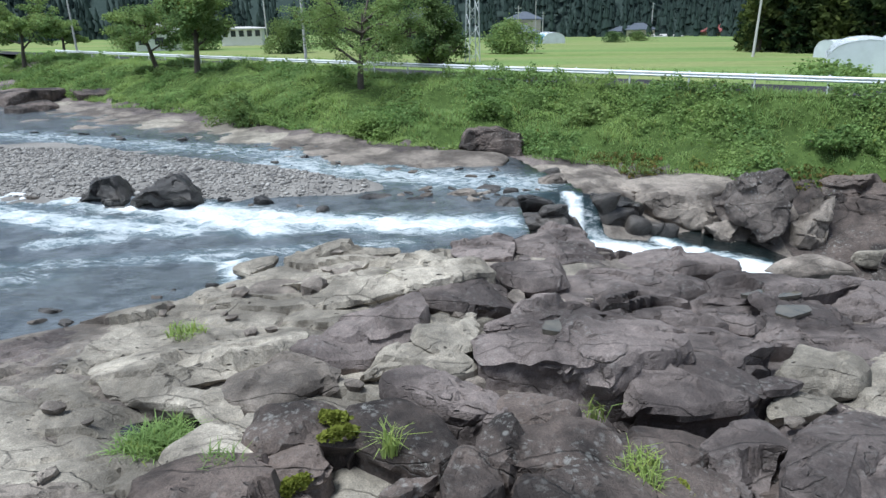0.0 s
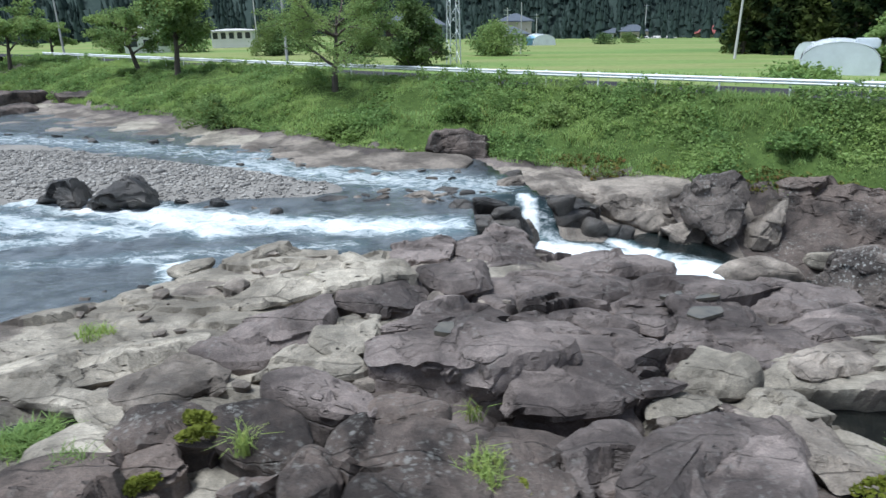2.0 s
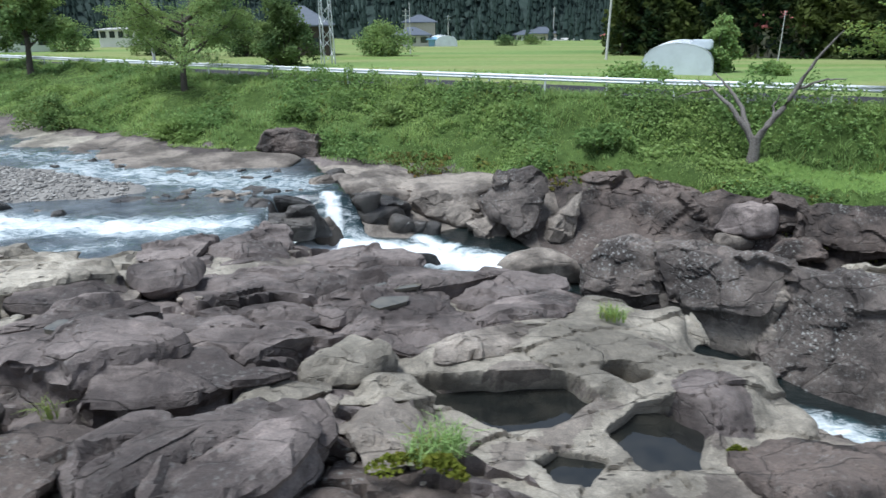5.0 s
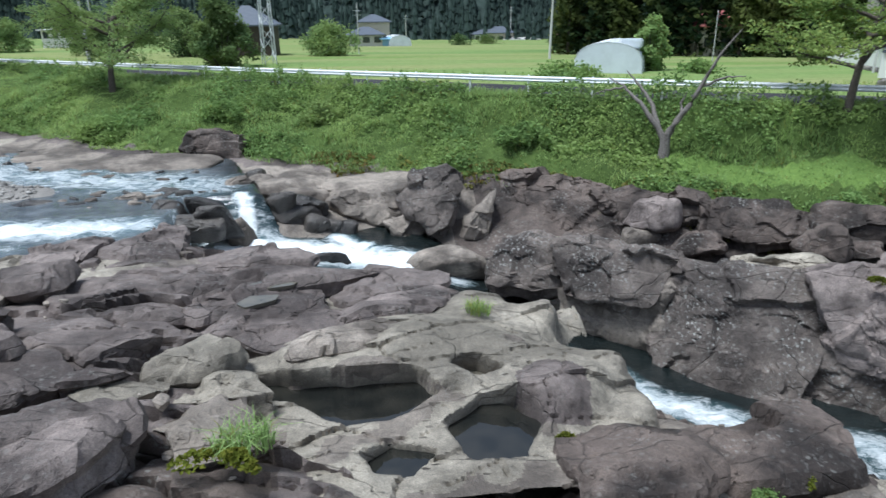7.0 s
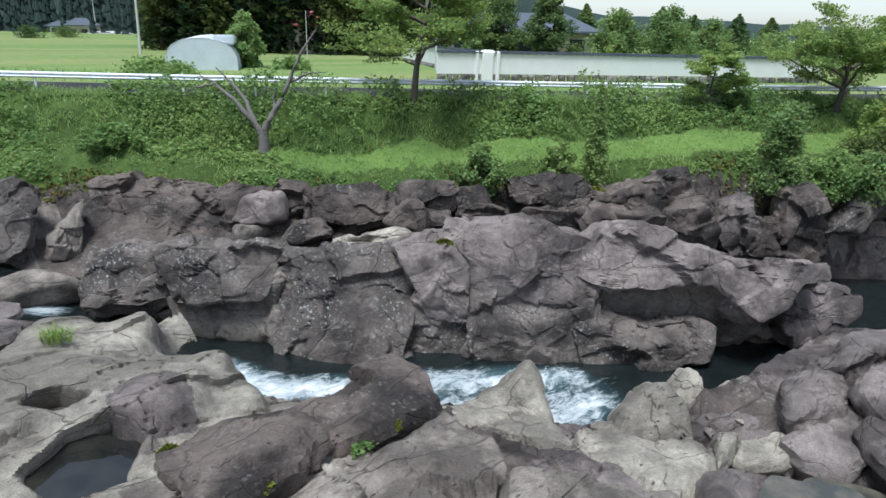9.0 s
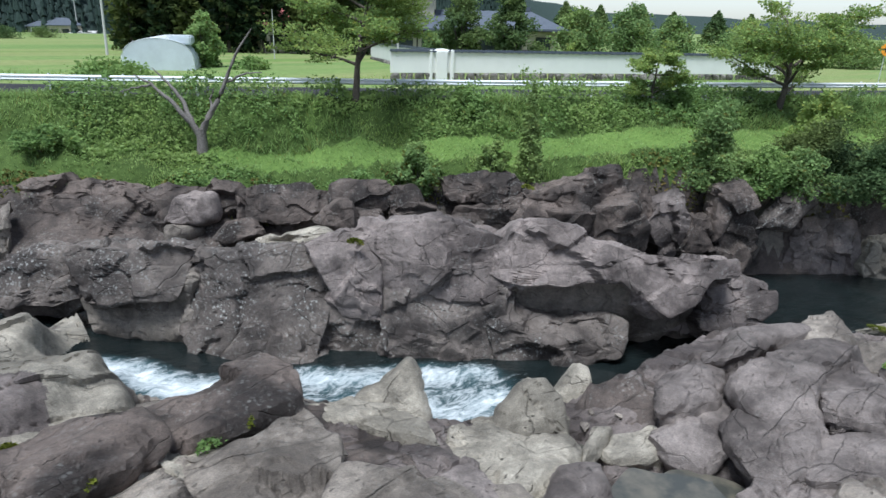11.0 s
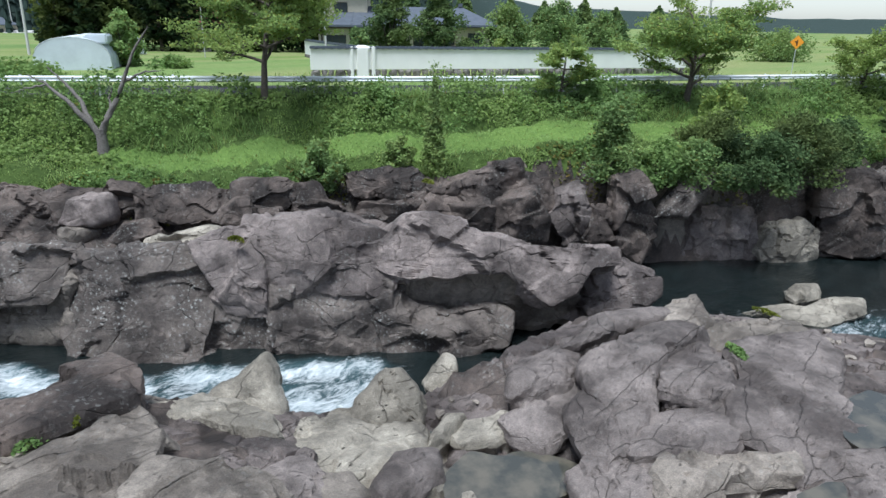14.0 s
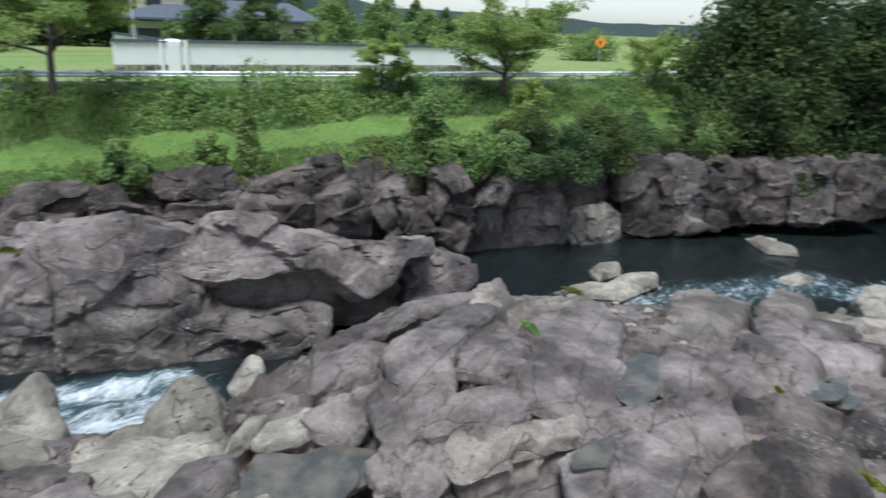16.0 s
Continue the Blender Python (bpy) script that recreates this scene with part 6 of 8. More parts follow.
def cliff_blocks():
    """Dark broken blocks along the foot of the green bank."""
    rng = np.random.default_rng(501)
    for i in range(320):
        px = rng.uniform(8.5, 46)
        line = np.array(RAIL, float)
        base_y = float(np.interp(px, line[:, 0], line[:, 1]))
        toe = float(np.interp(px, [7, 18, 25, 30, 36, 60], [4.5, 4.2, 4.9, 5.9, 6.6, 7.0]))
        off = toe + rng.uniform(-0.25, 1.0 if px > 20 else 2.0)
        qx, qy = px + 0.52 * off, base_y - 0.52 * 0.6 * off - 0.86 * off + 0.62 * 0.52 * off
        z, s, tt, _ = plan_land(np.array([qx]), np.array([qy]))
        if s[0] < tt[0] - 0.35 or s[0] > tt[0] + 2.2:
            continue
        x, y = at(qx, qy)
        size = rng.uniform(0.7, 2.0)
        tall = size * rng.uniform(0.6, 1.3)
        rock(x, y, float(z[0]) * PLAN + tall * 0.45, size * 1.2, size * 0.8, tall, -30 + rng.normal(0, 25), DARK if rng.uniform() < 0.75 else BROWN, 1600 + i, bury=0.8,
             name="cliff_boulder", label="dark broken block in the bank cliff", slant=(-0.2, 0.3), chip=1.3)


cliff_blocks()

# ---- plants ----


def leaf_cards(centres, size, rng, stretch=1.5, droop=0.0):
    """Small folded leaves at the centres, as (verts, quads)."""
    n = len(centres)
    a = rng.normal(size=(n, 3))
    a[:, 2] = a[:, 2] * 0.55 - droop
    a /= np.linalg.norm(a, axis=1)[:, None]
    b = np.cross(a, rng.normal(size=(n, 3)))
    b /= np.maximum(1e-6, np.linalg.norm(b, axis=1))[:, None]
    up = np.cross(a, b)
    s = (size * rng.uniform(0.6, 1.35, n))[:, None]
    l, w = s * stretch * 0.5, s * 0.5
    v = np.stack([centres - a * l, centres + b * w + up * w * 0.35, centres + a * l, centres - b * w + up * w * 0.35], 1).reshape(-1, 3)
    return v, np.arange(4 * n).reshape(-1, 4)


def blades(feet, length, rng, width=0.04, lean=0.5, simple=False):
    """Bent grass blades from the feet up, as (verts, quads)."""
    n = len(feet)
    a = rng.uniform(0, 6.283, n)
    out = np.stack([np.cos(a), np.sin(a), 0 * a], -1)
    side = np.stack([-np.sin(a), np.cos(a), 0 * a], -1)
    ln = (length * rng.uniform(0.55, 1.2, n))[:, None]
    k = (lean * rng.uniform(0.3, 1.3, n))[:, None]
    mid = feet + np.array([0, 0, 1.0]) * ln * 0.6 + out * ln * k * 0.25
    tip = feet + np.array([0, 0, 1.0]) * ln * (1 - 0.35 * k) + out * ln * k * 0.8
    w = width * rng.uniform(0.7, 1.3, n)[:, None]
    if simple:
        v = np.stack([feet - side * w / 2, feet + side * w / 2, tip + side * w * 0.3, tip - side * w * 0.3], 1).reshape(-1, 3)
        return v, np.arange(4 * n).reshape(-1, 4)
    v = np.stack([feet - side * w / 2, feet + side * w / 2, mid + side * w * 0.4, mid - side * w * 0.4, tip + side * w * 0.08, tip - side * w * 0.08], 1).reshape(-1, 3)
    o = np.arange(n)[:, None] * 6
    f = np.concatenate([o + np.array([[0, 1, 2, 3]]), o + np.array([[3, 2, 4, 5]])], 0)
    return v, f


def limb(start, heading, length, rng, bend=0.25, lift=0.1, steps=6):
    pts = [np.array(start, float)]
    d = np.array(heading, float)
    d /= np.linalg.norm(d)
    for _ in range(steps):
        d = d + rng.normal(0, bend / steps ** 0.5, 3) + np.array([0, 0, lift / steps])
        d /= np.linalg.norm(d)
        pts.append(pts[-1] + d * length / steps)
    return np.array(pts)


def tree(name, x, y, z, height, spread, leaf, label, seed, trunk=0.16, fork=0.35, limbs=7, leaves=7000, size=0.2, rise=0.55, clump=0.5, flat=0.45,
         lean=(0, 0), inner=0.25, turn=0.0, bark=None):
    """A tree with a tapered trunk, forking limbs and a crown of leaf clumps round the twigs."""
    rng = np.random.default_rng(seed)
    bark = bark or BARK
    ob = thing(name, x, y, z, label, "tree", turn)
    wood, tips = [], []
    stem = limb((0, 0, -0.3), (lean[0], lean[1], 1), height * (fork + 0.45), rng, 0.18, 0.2, 8)
    wood.append(tube_arrays(stem, trunk * np.linspace(1.15, 0.25, len(stem)), 8))
    for i in range(limbs):
        k = fork + (1 - fork) * (i + rng.uniform(0, 0.6)) / limbs * 0.75
        j = min(len(stem) - 2, int(k / (fork + 0.45) * (len(stem) - 1)))
        a = i * 2.4 + rng.uniform(-0.5, 0.5)
        reach = spread * (1.05 - 0.5 * (k - fork) / max(0.05, 1 - fork)) * rng.uniform(0.75, 1.05)
        path = limb(stem[j], (math.cos(a), math.sin(a), rise * rng.uniform(0.6, 1.4)), reach, rng, 0.35, 0.15, 6)
        wood.append(tube_arrays(path, trunk * np.linspace(0.5, 0.1, len(path)), 6))
        for t in (2, 3, 4, 5):
            for _ in range(2):
                b = a + rng.uniform(-1.3, 1.3)
                twig = limb(path[t], (math.cos(b), math.sin(b), rng.uniform(-0.1, 0.6)), reach * rng.uniform(0.25, 0.5), rng, 0.4, 0.1, 4)
                wood.append(tube_arrays(twig, trunk * np.linspace(0.16, 0.05, len(twig)), 5))
                tips += [twig[1], twig[2], twig[3], twig[4]]
        tips.append(path[-1])
    tips.append(stem[-1])
    tips = np.array(tips)
    v, f = join_arrays(wood)
    mesh_object("trunk", v, f, (bark,), parent=ob)
    pick = tips[rng.integers(0, len(tips), leaves)]
    spot = rng.normal(size=(leaves, 3))
    spot *= (rng.uniform(inner, 1, leaves) ** 0.6 / np.linalg.norm(spot, axis=1))[:, None]
    centres = pick + spot * np.array([clump, clump, clump * flat])
    v, f = leaf_cards(centres, size, rng)
    mesh_object("crown", v, f, (leaf,), smooth=False, parent=ob)
    return ob


def bush(name, x, y, z, height, spread, leaf, label, seed, leaves=5000, size=0.2, lobes=9, taper=0.6, category="bush", foot=0.06):
    """A shrub: stems and lobes of leaves with an uneven outline."""
    rng = np.random.default_rng(seed)
    ob = thing(name, x, y, z, label, category)
    stems = []
    lobe = []
    lobes *= 3
    for i in range(lobes):
        k = (i + 0.5) / lobes
        a = i * 2.4 + rng.uniform(-0.4, 0.4)
        girth = 0.30 + 0.70 * math.sin(math.pi * min(1, k * 0.85 + 0.2))
        r = spread * girth * rng.uniform(0.1, 0.95)
        c = np.array([math.cos(a) * r, math.sin(a) * r, height * (foot + (0.96 - foot) * k) * rng.uniform(0.85, 1.08)])
        lobe.append((c, spread * rng.uniform(0.18, 0.36) * (1 - 0.3 * taper * k)))
        if i % 3 == 0:
            path = limb((c[0] * 0.15, c[1] * 0.15, -0.2), c + np.array([0, 0, 0.3]), np.linalg.norm(c), rng, 0.1, 0.0, 4)
            stems.append(tube_arrays(path, np.linspace(0.05, 0.015, 5) * max(1, height / 2.5), 5))
    v, f = join_arrays(stems)
    mesh_object("stem", v, f, (BARK,), parent=ob)
    pick = rng.integers(0, lobes, leaves)
    spot = rng.normal(size=(leaves, 3))
    spot *= (rng.uniform(0.05, 1, leaves) ** 0.45 * rng.uniform(0.8, 1.6, leaves) / np.linalg.norm(spot, axis=1))[:, None]
    centres = np.array([lobe[i][0] for i in pick]) + spot * np.array([lobe[i][1] for i in pick])[:, None] * np.array([1, 1, 0.8])
    centres[:, 2] = np.maximum(centres[:, 2], 0.02)
    v, f = leaf_cards(centres, size, rng)
    mesh_object("foliage", v, f, (leaf,), smooth=False, parent=ob)
    return ob


def conifer(name, x, y, z, height, spread, leaf, label, seed, leaves=5000, size=0.35, bare=0.08):
    """A cedar: a straight stem and drooping sprays in tiers that narrow to the top."""
    rng = np.random.default_rng(seed)
    ob = thing(name, x, y, z, label, "tree")
    stem = limb((0, 0, -0.3), (0, 0, 1), height, rng, 0.03, 0, 8)
    v, f = tube_arrays(stem, height * np.linspace(0.016, 0.003, len(stem)), 7)
    mesh_object("trunk", v, f, (BARK,), parent=ob)
    k = rng.uniform(0, 1, leaves) ** 0.75
    k = bare + (1 - bare) * k
    tier = np.round(k * 16) / 16 + rng.normal(0, 0.012, leaves)
    a = rng.uniform(0, 6.283, leaves)
    lump = 0.75 + 0.3 * np.sin(a * 3 + tier * 37) + 0.15 * np.sin(a * 7 + tier * 61)
    r = spread * np.clip(1.02 - tier, 0.02, 1) ** 0.75 * lump * rng.uniform(0.35, 1, leaves) ** 0.5
    centres = np.stack([np.cos(a) * r, np.sin(a) * r, tier * height - r * 0.25 + rng.normal(0, 0.2, leaves)], -1)
    v, f = leaf_cards(centres, size, rng, 1.9, 0.35)
    mesh_object("crown", v, f, (leaf,), smooth=False, parent=ob)
    return ob


def height_at(px, py):
    x, y = at(px, py)
    return float(land_height(np.array([x]), np.array([y]))[0])


def bank_cover():
    """Grass, weeds and creepers over the green bank."""
    rng = np.random.default_rng(11)
    n = 400000
    line = np.array(RAIL[1:], float)
    way = np.diff(line, axis=0)
    reach = np.hypot(way[:, 0], way[:, 1])
    k = rng.uniform(30, 158, n)
    mark = np.concatenate([[0], np.cumsum(reach)])
    i = np.clip(np.searchsorted(mark, k) - 1, 0, len(way) - 1)
    f = (k - mark[i]) / reach[i]
    off = rng.uniform(-0.2, 9.0, n)
    x = line[i, 0] + way[i, 0] * f + way[i, 1] / reach[i] * off
    y = line[i, 1] + way[i, 1] * f - way[i, 0] / reach[i] * off
    _, s, toe, _ = plan_land(x, y)
    edge = toe + 0.3 + 0.5 * vnoise(np.stack([x * 0.9, y * 0.9, 0 * x], -1), 77)
    keep = (s > -0.25) & (s < edge)
    x, y, s, toe = x[keep] * PLAN, y[keep] * PLAN, s[keep], toe[keep]
    z = land_height(x, y)
    p = np.stack([x, y, 0 * x], -1)
    d1, d2, rid, _ = cells(np.stack([x + 0.4 * vnoise(p * 0.8, 65), y + 0.4 * vnoise(p * 0.8, 66)], -1) / 1.5, 67)
    dome = np.clip(1 - 2.4 * d1 ** 2, 0, 1) * (0.75 + 0.65 * rid)
    lump = np.clip(0.75 * dome + 0.45 * vnoise(p * 0.42, 61) + 0.25 * vnoise(p * 1.1, 62), 0, 1.6)
    lawn = ss(15, 20, x / PLAN) * ss(1.9, 2.3, s) * ss(-0.4, -1.1, s - toe)
    hedge = ss(10, 15, x / PLAN) * ss(0.0, 0.4, s) * ss(2.2, 1.8, s)
    tall = (lump * (1 - 0.92 * lawn) + 0.5 * hedge) * ss(-0.1, 0.5, s) + 0.5 * ss(0.9, 0.4, s)
    for tx, ty in ((-4.2, 32.4), (21.6, 17.0), (16.5, 18.4), (35.6, 8.4), (-15.4, 41.3)):
        tall = tall * (0.15 + 0.85 * ss(0.6, 2.4, np.hypot(x - tx * PLAN, y - ty * PLAN)))
    weed = (vnoise(p * 0.30, 63) + 0.45 * vnoise(p * 1.3, 64) + 0.5 * hedge - 0.9 * lawn) > 0.12
    feet = np.stack([x, y, z - 0.03], -1)
    g = ~weed & ((lawn < 0.5) | (rng.uniform(0, 1, len(x)) < 0.55))
    v, f = blades(feet[g], 0.12 + 0.6 * tall[g], rng, 0.042, 1.2, True)
    ob = mesh_object("bank_grass", v, f, (GRASS,), smooth=False)
    tagged(ob, "long bright green grass covering the river bank", "grass", kind="stuff")
    up = feet[weed].copy()
    m = len(up)
    up[:, 2] += (0.08 + 0.95 * tall[weed]) * rng.uniform(0.15, 1, m) ** 0.6
    v, f = leaf_cards(up, 0.125, rng, 1.5)
    ob = mesh_object("bank_weeds", v, f, (WEED,), smooth=False)
    tagged(ob, "broad-leaved green weeds and creepers on the bank", "weeds", kind="stuff")
    extra = rng.choice(m, 20000)
    low = up[extra] + rng.normal(0, 0.12, (len(extra), 3))
    v, f = leaf_cards(low, 0.17, rng, 1.3)
    ob = mesh_object("creeper_leaves", v, f, (LEAFY,), smooth=False)
    tagged(ob, "darker creeper leaves hanging through the bank weeds", "weeds", kind="stuff")
    # dry and yellowing fringe above the rocks
    n = 150000
    x, y = rng.uniform(4, 46, n), rng.uniform(-4, 26, n)
    _, s, toe, _ = plan_land(x, y)
    keep = (s > toe - 0.5) & (s < toe + 0.9) & (vnoise(np.stack([x, y, 0 * x], -1) * 0.9, 71) > 0.12)
    x, y = x[keep] * PLAN, y[keep] * PLAN
    feet = np.stack([x, y, land_height(x, y)], -1)
    feet[:, 2] += rng.uniform(0, 0.25, len(x))
    v, f = leaf_cards(feet, 0.15, rng, 1.6, 0.3)
    ob = mesh_object("dry_fringe", v, f, (DRY,), smooth=False)
    tagged(ob, "yellowing dry plants along the rock edge", "weeds", kind="stuff")


bank_cover()


def field_cover():
    """Rough verge grass behind the rail."""
    rng = np.random.default_rng(12)
    n = 110000
    x, y = rng.uniform(-40, 60, n), rng.uniform(-5, 75, n)
    _, s, _, _ = plan_land(x, y)
    keep = (s < -3.6) & (s > -9) & (vnoise(np.stack([x, y, 0 * x], -1) * 0.35, 81) > -0.25)
    x, y = x[keep] * PLAN, y[keep] * PLAN
    feet = np.stack([x, y, land_height(x, y) - 0.02], -1)
    v, f = blades(feet, 0.3, rng, 0.07, 0.8, True)
    ob = mesh_object("verge_grass", v, f, (GRASS,), smooth=False)
    tagged(ob, "low green verge grass beside the road", "grass", kind="stuff")


field_cover()

# trees along the rail, upstream to downstream
SPREADING = "airy spreading tree with thin grey limbs on the bank"
tx, ty = at(-34.5, 55.0)
tree("broad_tree", tx, ty, 3.3 * PLAN, 7.6, 6.0, LEAFY, SPREADING, 201, 0.26, limbs=8, leaves=11000, size=0.22, clump=0.9)
tx, ty = at(-37.5, 66.5)
tree("broad_tree", tx, ty, 3.5 * PLAN, 6.4, 3.6, LEAFY, SPREADING, 202, 0.24, limbs=8, leaves=8000, size=0.24, clump=0.7)
tx, ty = at(-19.3, 45.0)
tree("broad_tree", tx, ty, height_at(-19.3, 45.0), 7.2, 5.0, LEAFY, SPREADING, 203, 0.26, limbs=10, leaves=13000, size=0.17, clump=0.9, lean=(-0.35, 0))
tx, ty = at(-15.4, 41.5)
tree("round_tree", tx, ty, height_at(-15.4, 41.5), 9.6, 4.0, LEAFY, "full round-crowned green tree beside the guard rail", 204, 0.3, fork=0.3, limbs=14, leaves=17000, size=0.2, clump=0.8, flat=0.9, rise=0.9)
tx, ty = at(-4.2, 32.6)
tree("broad_tree", tx, ty, height_at(-4.2, 32.6) - 0.1, 8.4, 6.8, LEAFY, "low airy tree with pale forked trunk on the bank", 205, 0.26, fork=0.3, limbs=14, leaves=24000, size=0.11, clump=0.95, rise=0.5, flat=0.4)
tx, ty = at(21.6, 17.3)
tree("broad_tree", tx, ty, height_at(21.6, 17.3), 7.6, 4.7, YOUNG, "layered yellow-green tree leaning over the bank grass", 206, 0.2, fork=0.36, limbs=16, leaves=24000, size=0.11, clump=0.75, flat=0.28, rise=0.35)
tx, ty = at(35.6, 8.6)
tree("broad_tree", tx, ty, height_at(35.6, 8.6), 6.8, 5.6, YOUNG, "wide spreading yellow-green tree in front of the white wall", 207, 0.22, fork=0.18, limbs=14, leaves=22000, size=0.12, clump=0.78, flat=0.3, rise=0.5)
tx, ty = at(44.0, 4.6)
tree("broad_tree", tx, ty, height_at(44.0, 4.6), 4.6, 3.6, YOUNG, "low yellowing tree beside the rail", 208, 0.14, fork=0.2, limbs=9, leaves=9000, size=0.13, clump=0.55, flat=0.5)
tx, ty = at(30.9, 11.4)
tree("slender_tree", tx, ty, height_at(30.9, 11.4), 5.8, 2.2, YOUNG, "small bright yellow-green tree in tiers on the bank", 209, 0.1, fork=0.12, limbs=12, leaves=9000, size=0.11, clump=0.38, flat=0.35, rise=0.15)
tx, ty = at(23.9, 11.1)
conifer("sapling", tx, ty, height_at(23.9, 11.1), 5.3, 1.0, LEAFY, "narrow feathery green sapling on the rock edge", 210, 6000, 0.10)
for px, py, h, w, mat, words, seed, count in (
        (23.0, 11.8, 2.5, 1.1, LEAFY, "leafy shrub beside the sapling", 221, 3500),
        (21.0, 13.2, 2.6, 1.4, LEAFY, "loose grey-green shrub above the rocks", 222, 3800),
        (28.2, 7.2, 4.4, 2.1, LEAFY, "tall leafy shrub on the cliff edge", 223, 7500),
        (29.2, 6.0, 2.2, 2.0, WEED, "broad-leaved shrub hanging over the rocks", 224, 5000),
        (31.3, 5.4, 3.2, 2.6, SHADE, "dense shrub hanging over the cliff", 225, 9000),
        (33.6, 3.6, 3.4, 3.0, SHADE, "dense shrub on the cliff top", 226, 9000),
        (33.6, 6.2, 3.4, 1.6, YOUNG, "bright upright shrub on the bank", 227, 4500),
        (36.0, 3.0, 2.8, 2.6, DEEP, "green thicket above the cliff", 228, 6000),
        (30.9, 3.6, 2.8, 2.4, DEEP, "dense creeper shrub trailing over the cliff", 238, 6500),
        (29.8, 5.2, 2.4, 1.9, LEAFY, "grey-green shrub on the cliff edge", 240, 5000),
        (38.5, 0.6, 3.0, 2.8, LEAFY, "green thicket above the cliff", 246, 6000),
        (26.2, 9.6, 1.0, 1.0, WEED, "low broad-leaved plant at the rock edge", 229, 1500),
        (19.6, 14.2, 1.4, 1.3, WEED, "low weeds at the rock edge", 230, 2200),
        (-9.8, 31.2, 2.2, 2.6, LEAFY, "rounded shrub overhanging the shore", 231, 5500),
        (-3.2, 27.6, 1.3, 2.4, WEED, "low bright green mound of creeper", 232, 5000),
        (1.8, 26.6, 1.2, 1.6, WEED, "low mound of weeds above the rock", 233, 3000),
        (5.6, 26.0, 1.2, 1.7, LEAFY, "low mound of dark weeds", 234, 3000),
        (12.5, 20.6, 1.0, 1.6, WEED, "low mound of creeper on the bank", 235, 3000),
        (24.6, 15.0, 1.3, 1.2, WEED, "dark green bush by the rail", 236, 2500),
        (32.0, 10.6, 1.2, 1.2, WEED, "dark green bush by the rail", 237, 2500)):
    tx, ty = at(px, py)
    bush("shrub", tx, ty, max(height_at(px, py) - 0.1, 2.2 if px > 27 else -9.0), h, w, mat, words, seed, int(count * 1.25), 0.125)
# the dark riverside trees downstream
for px, py, h, w, seed in ((41.3, -0.4, 14.0, 5.6, 241), (45.0, -4.0, 17.0, 7.0, 242), (41.8, -1.8, 7.5, 4.4, 243), (48.6, -7.0, 16.0, 7.0, 244)):
    tx, ty = at(px, py)
    bush("riverside_tree", tx, ty, height_at(px, py), h, w, SHADE, "massive dark green tree overhanging the river cliff", seed, 42000, 0.23, 34, 0.35, "tree", 0.2)
# the dead tree


def dead_tree():
    rng = np.random.default_rng(251)
    x, y = at(16.5, 18.6)
    ob = thing("dead_tree", x, y, height_at(16.5, 18.6) - 0.1, "bare grey dead tree forked in two on the bank", "tree")
    right, ahead = np.array([0.95, -0.9, 0]), np.array([0.9, 0.95, 0])

    def path(*steps):
        return np.array([right * a + ahead * b + np.array([0, 0, c * 1.12]) for a, b, c in steps])
    main = path((0, 0, -0.2), (0.02, 0, 0.5), (0.0, 0, 1.1))
    v, f = tube_arrays(main, [0.34, 0.27, 0.26], 9)
    mesh_object("trunk", v, f, (DEADWOOD,), parent=ob)
    for steps, radii in (
            (((0.05, 0, 0.9), (0.5, 0.1, 1.9), (1.0, 0.1, 2.9), (1.25, 0.2, 3.7), (1.7, 0.2, 4.7), (2.3, 0.3, 5.7)), (0.16, 0.12, 0.09, 0.07, 0.05, 0.02)),
            (((-0.05, 0, 0.8), (-0.6, -0.1, 1.7), (-1.2, -0.1, 2.5), (-1.9, 0.1, 3.1), (-2.6, 0.2, 3.5)), (0.15, 0.11, 0.08, 0.05, 0.02)),
            (((-0.3, 0, 1.3), (-0.7, 0.3, 2.3), (-1.3, 0.5, 3.1), (-2.0, 0.6, 3.8)), (0.12, 0.09, 0.06, 0.02)),
            (((1.2, 0.2, 3.3), (1.9, 0.1, 3.7), (2.7, 0, 3.8)), (0.06, 0.04, 0.015)),
            (((-1.9, 0.1, 3.1), (-2.6, -0.2, 2.9), (-3.1, -0.2, 2.7)), (0.05, 0.03, 0.01)),
            (((0.5, 0.1, 1.9), (0.4, 0.3, 2.5), (0.6, 0.3, 3.0)), (0.07, 0.05, 0.02))):
        pts = path(*steps)
        fine = np.array([np.interp(np.linspace(0, 1, 14), np.linspace(0, 1, len(pts)), pts[:, i]) for i in range(3)]).T
        fine[1:-1] += rng.normal(0, 0.03, (12, 3))
        v, f = tube_arrays(fine, np.interp(np.linspace(0, 1, 14), np.linspace(0, 1, len(radii)), radii) * 1.3, 7)
        mesh_object("limb", v, f, (DEADWOOD,), parent=ob)


dead_tree()

# ---- road, rail and what stands beyond ----
RAILPAINT = plain("white_rail_paint", (0.78, 0.80, 0.82), 0.5, 0.0, 0.15, 1.5)
STEEL = plain("galvanised_steel", (0.62, 0.64, 0.65), 0.45, 0.35, 0.2, 1.5)
WHITEWALL = plain("white_plaster", (0.80, 0.79, 0.76), 0.85, 0.0, 0.16, 0.7)
STONEBASE = rock_material("wall_base_stone", (0.16, 0.15, 0.14), (0.3, 0.28, 0.26), 0.2)
TILE = plain("grey_roof_tiles", (0.10, 0.115, 0.14), 0.45, 0.0, 0.3, 2.0)
CREAM = plain("cream_render", (0.55, 0.50, 0.40), 0.85)
TIMBER = plain("dark_timber", (0.06, 0.045, 0.035), 0.7)
CONCRETE = plain("pale_concrete", (0.52, 0.51, 0.49), 0.85)
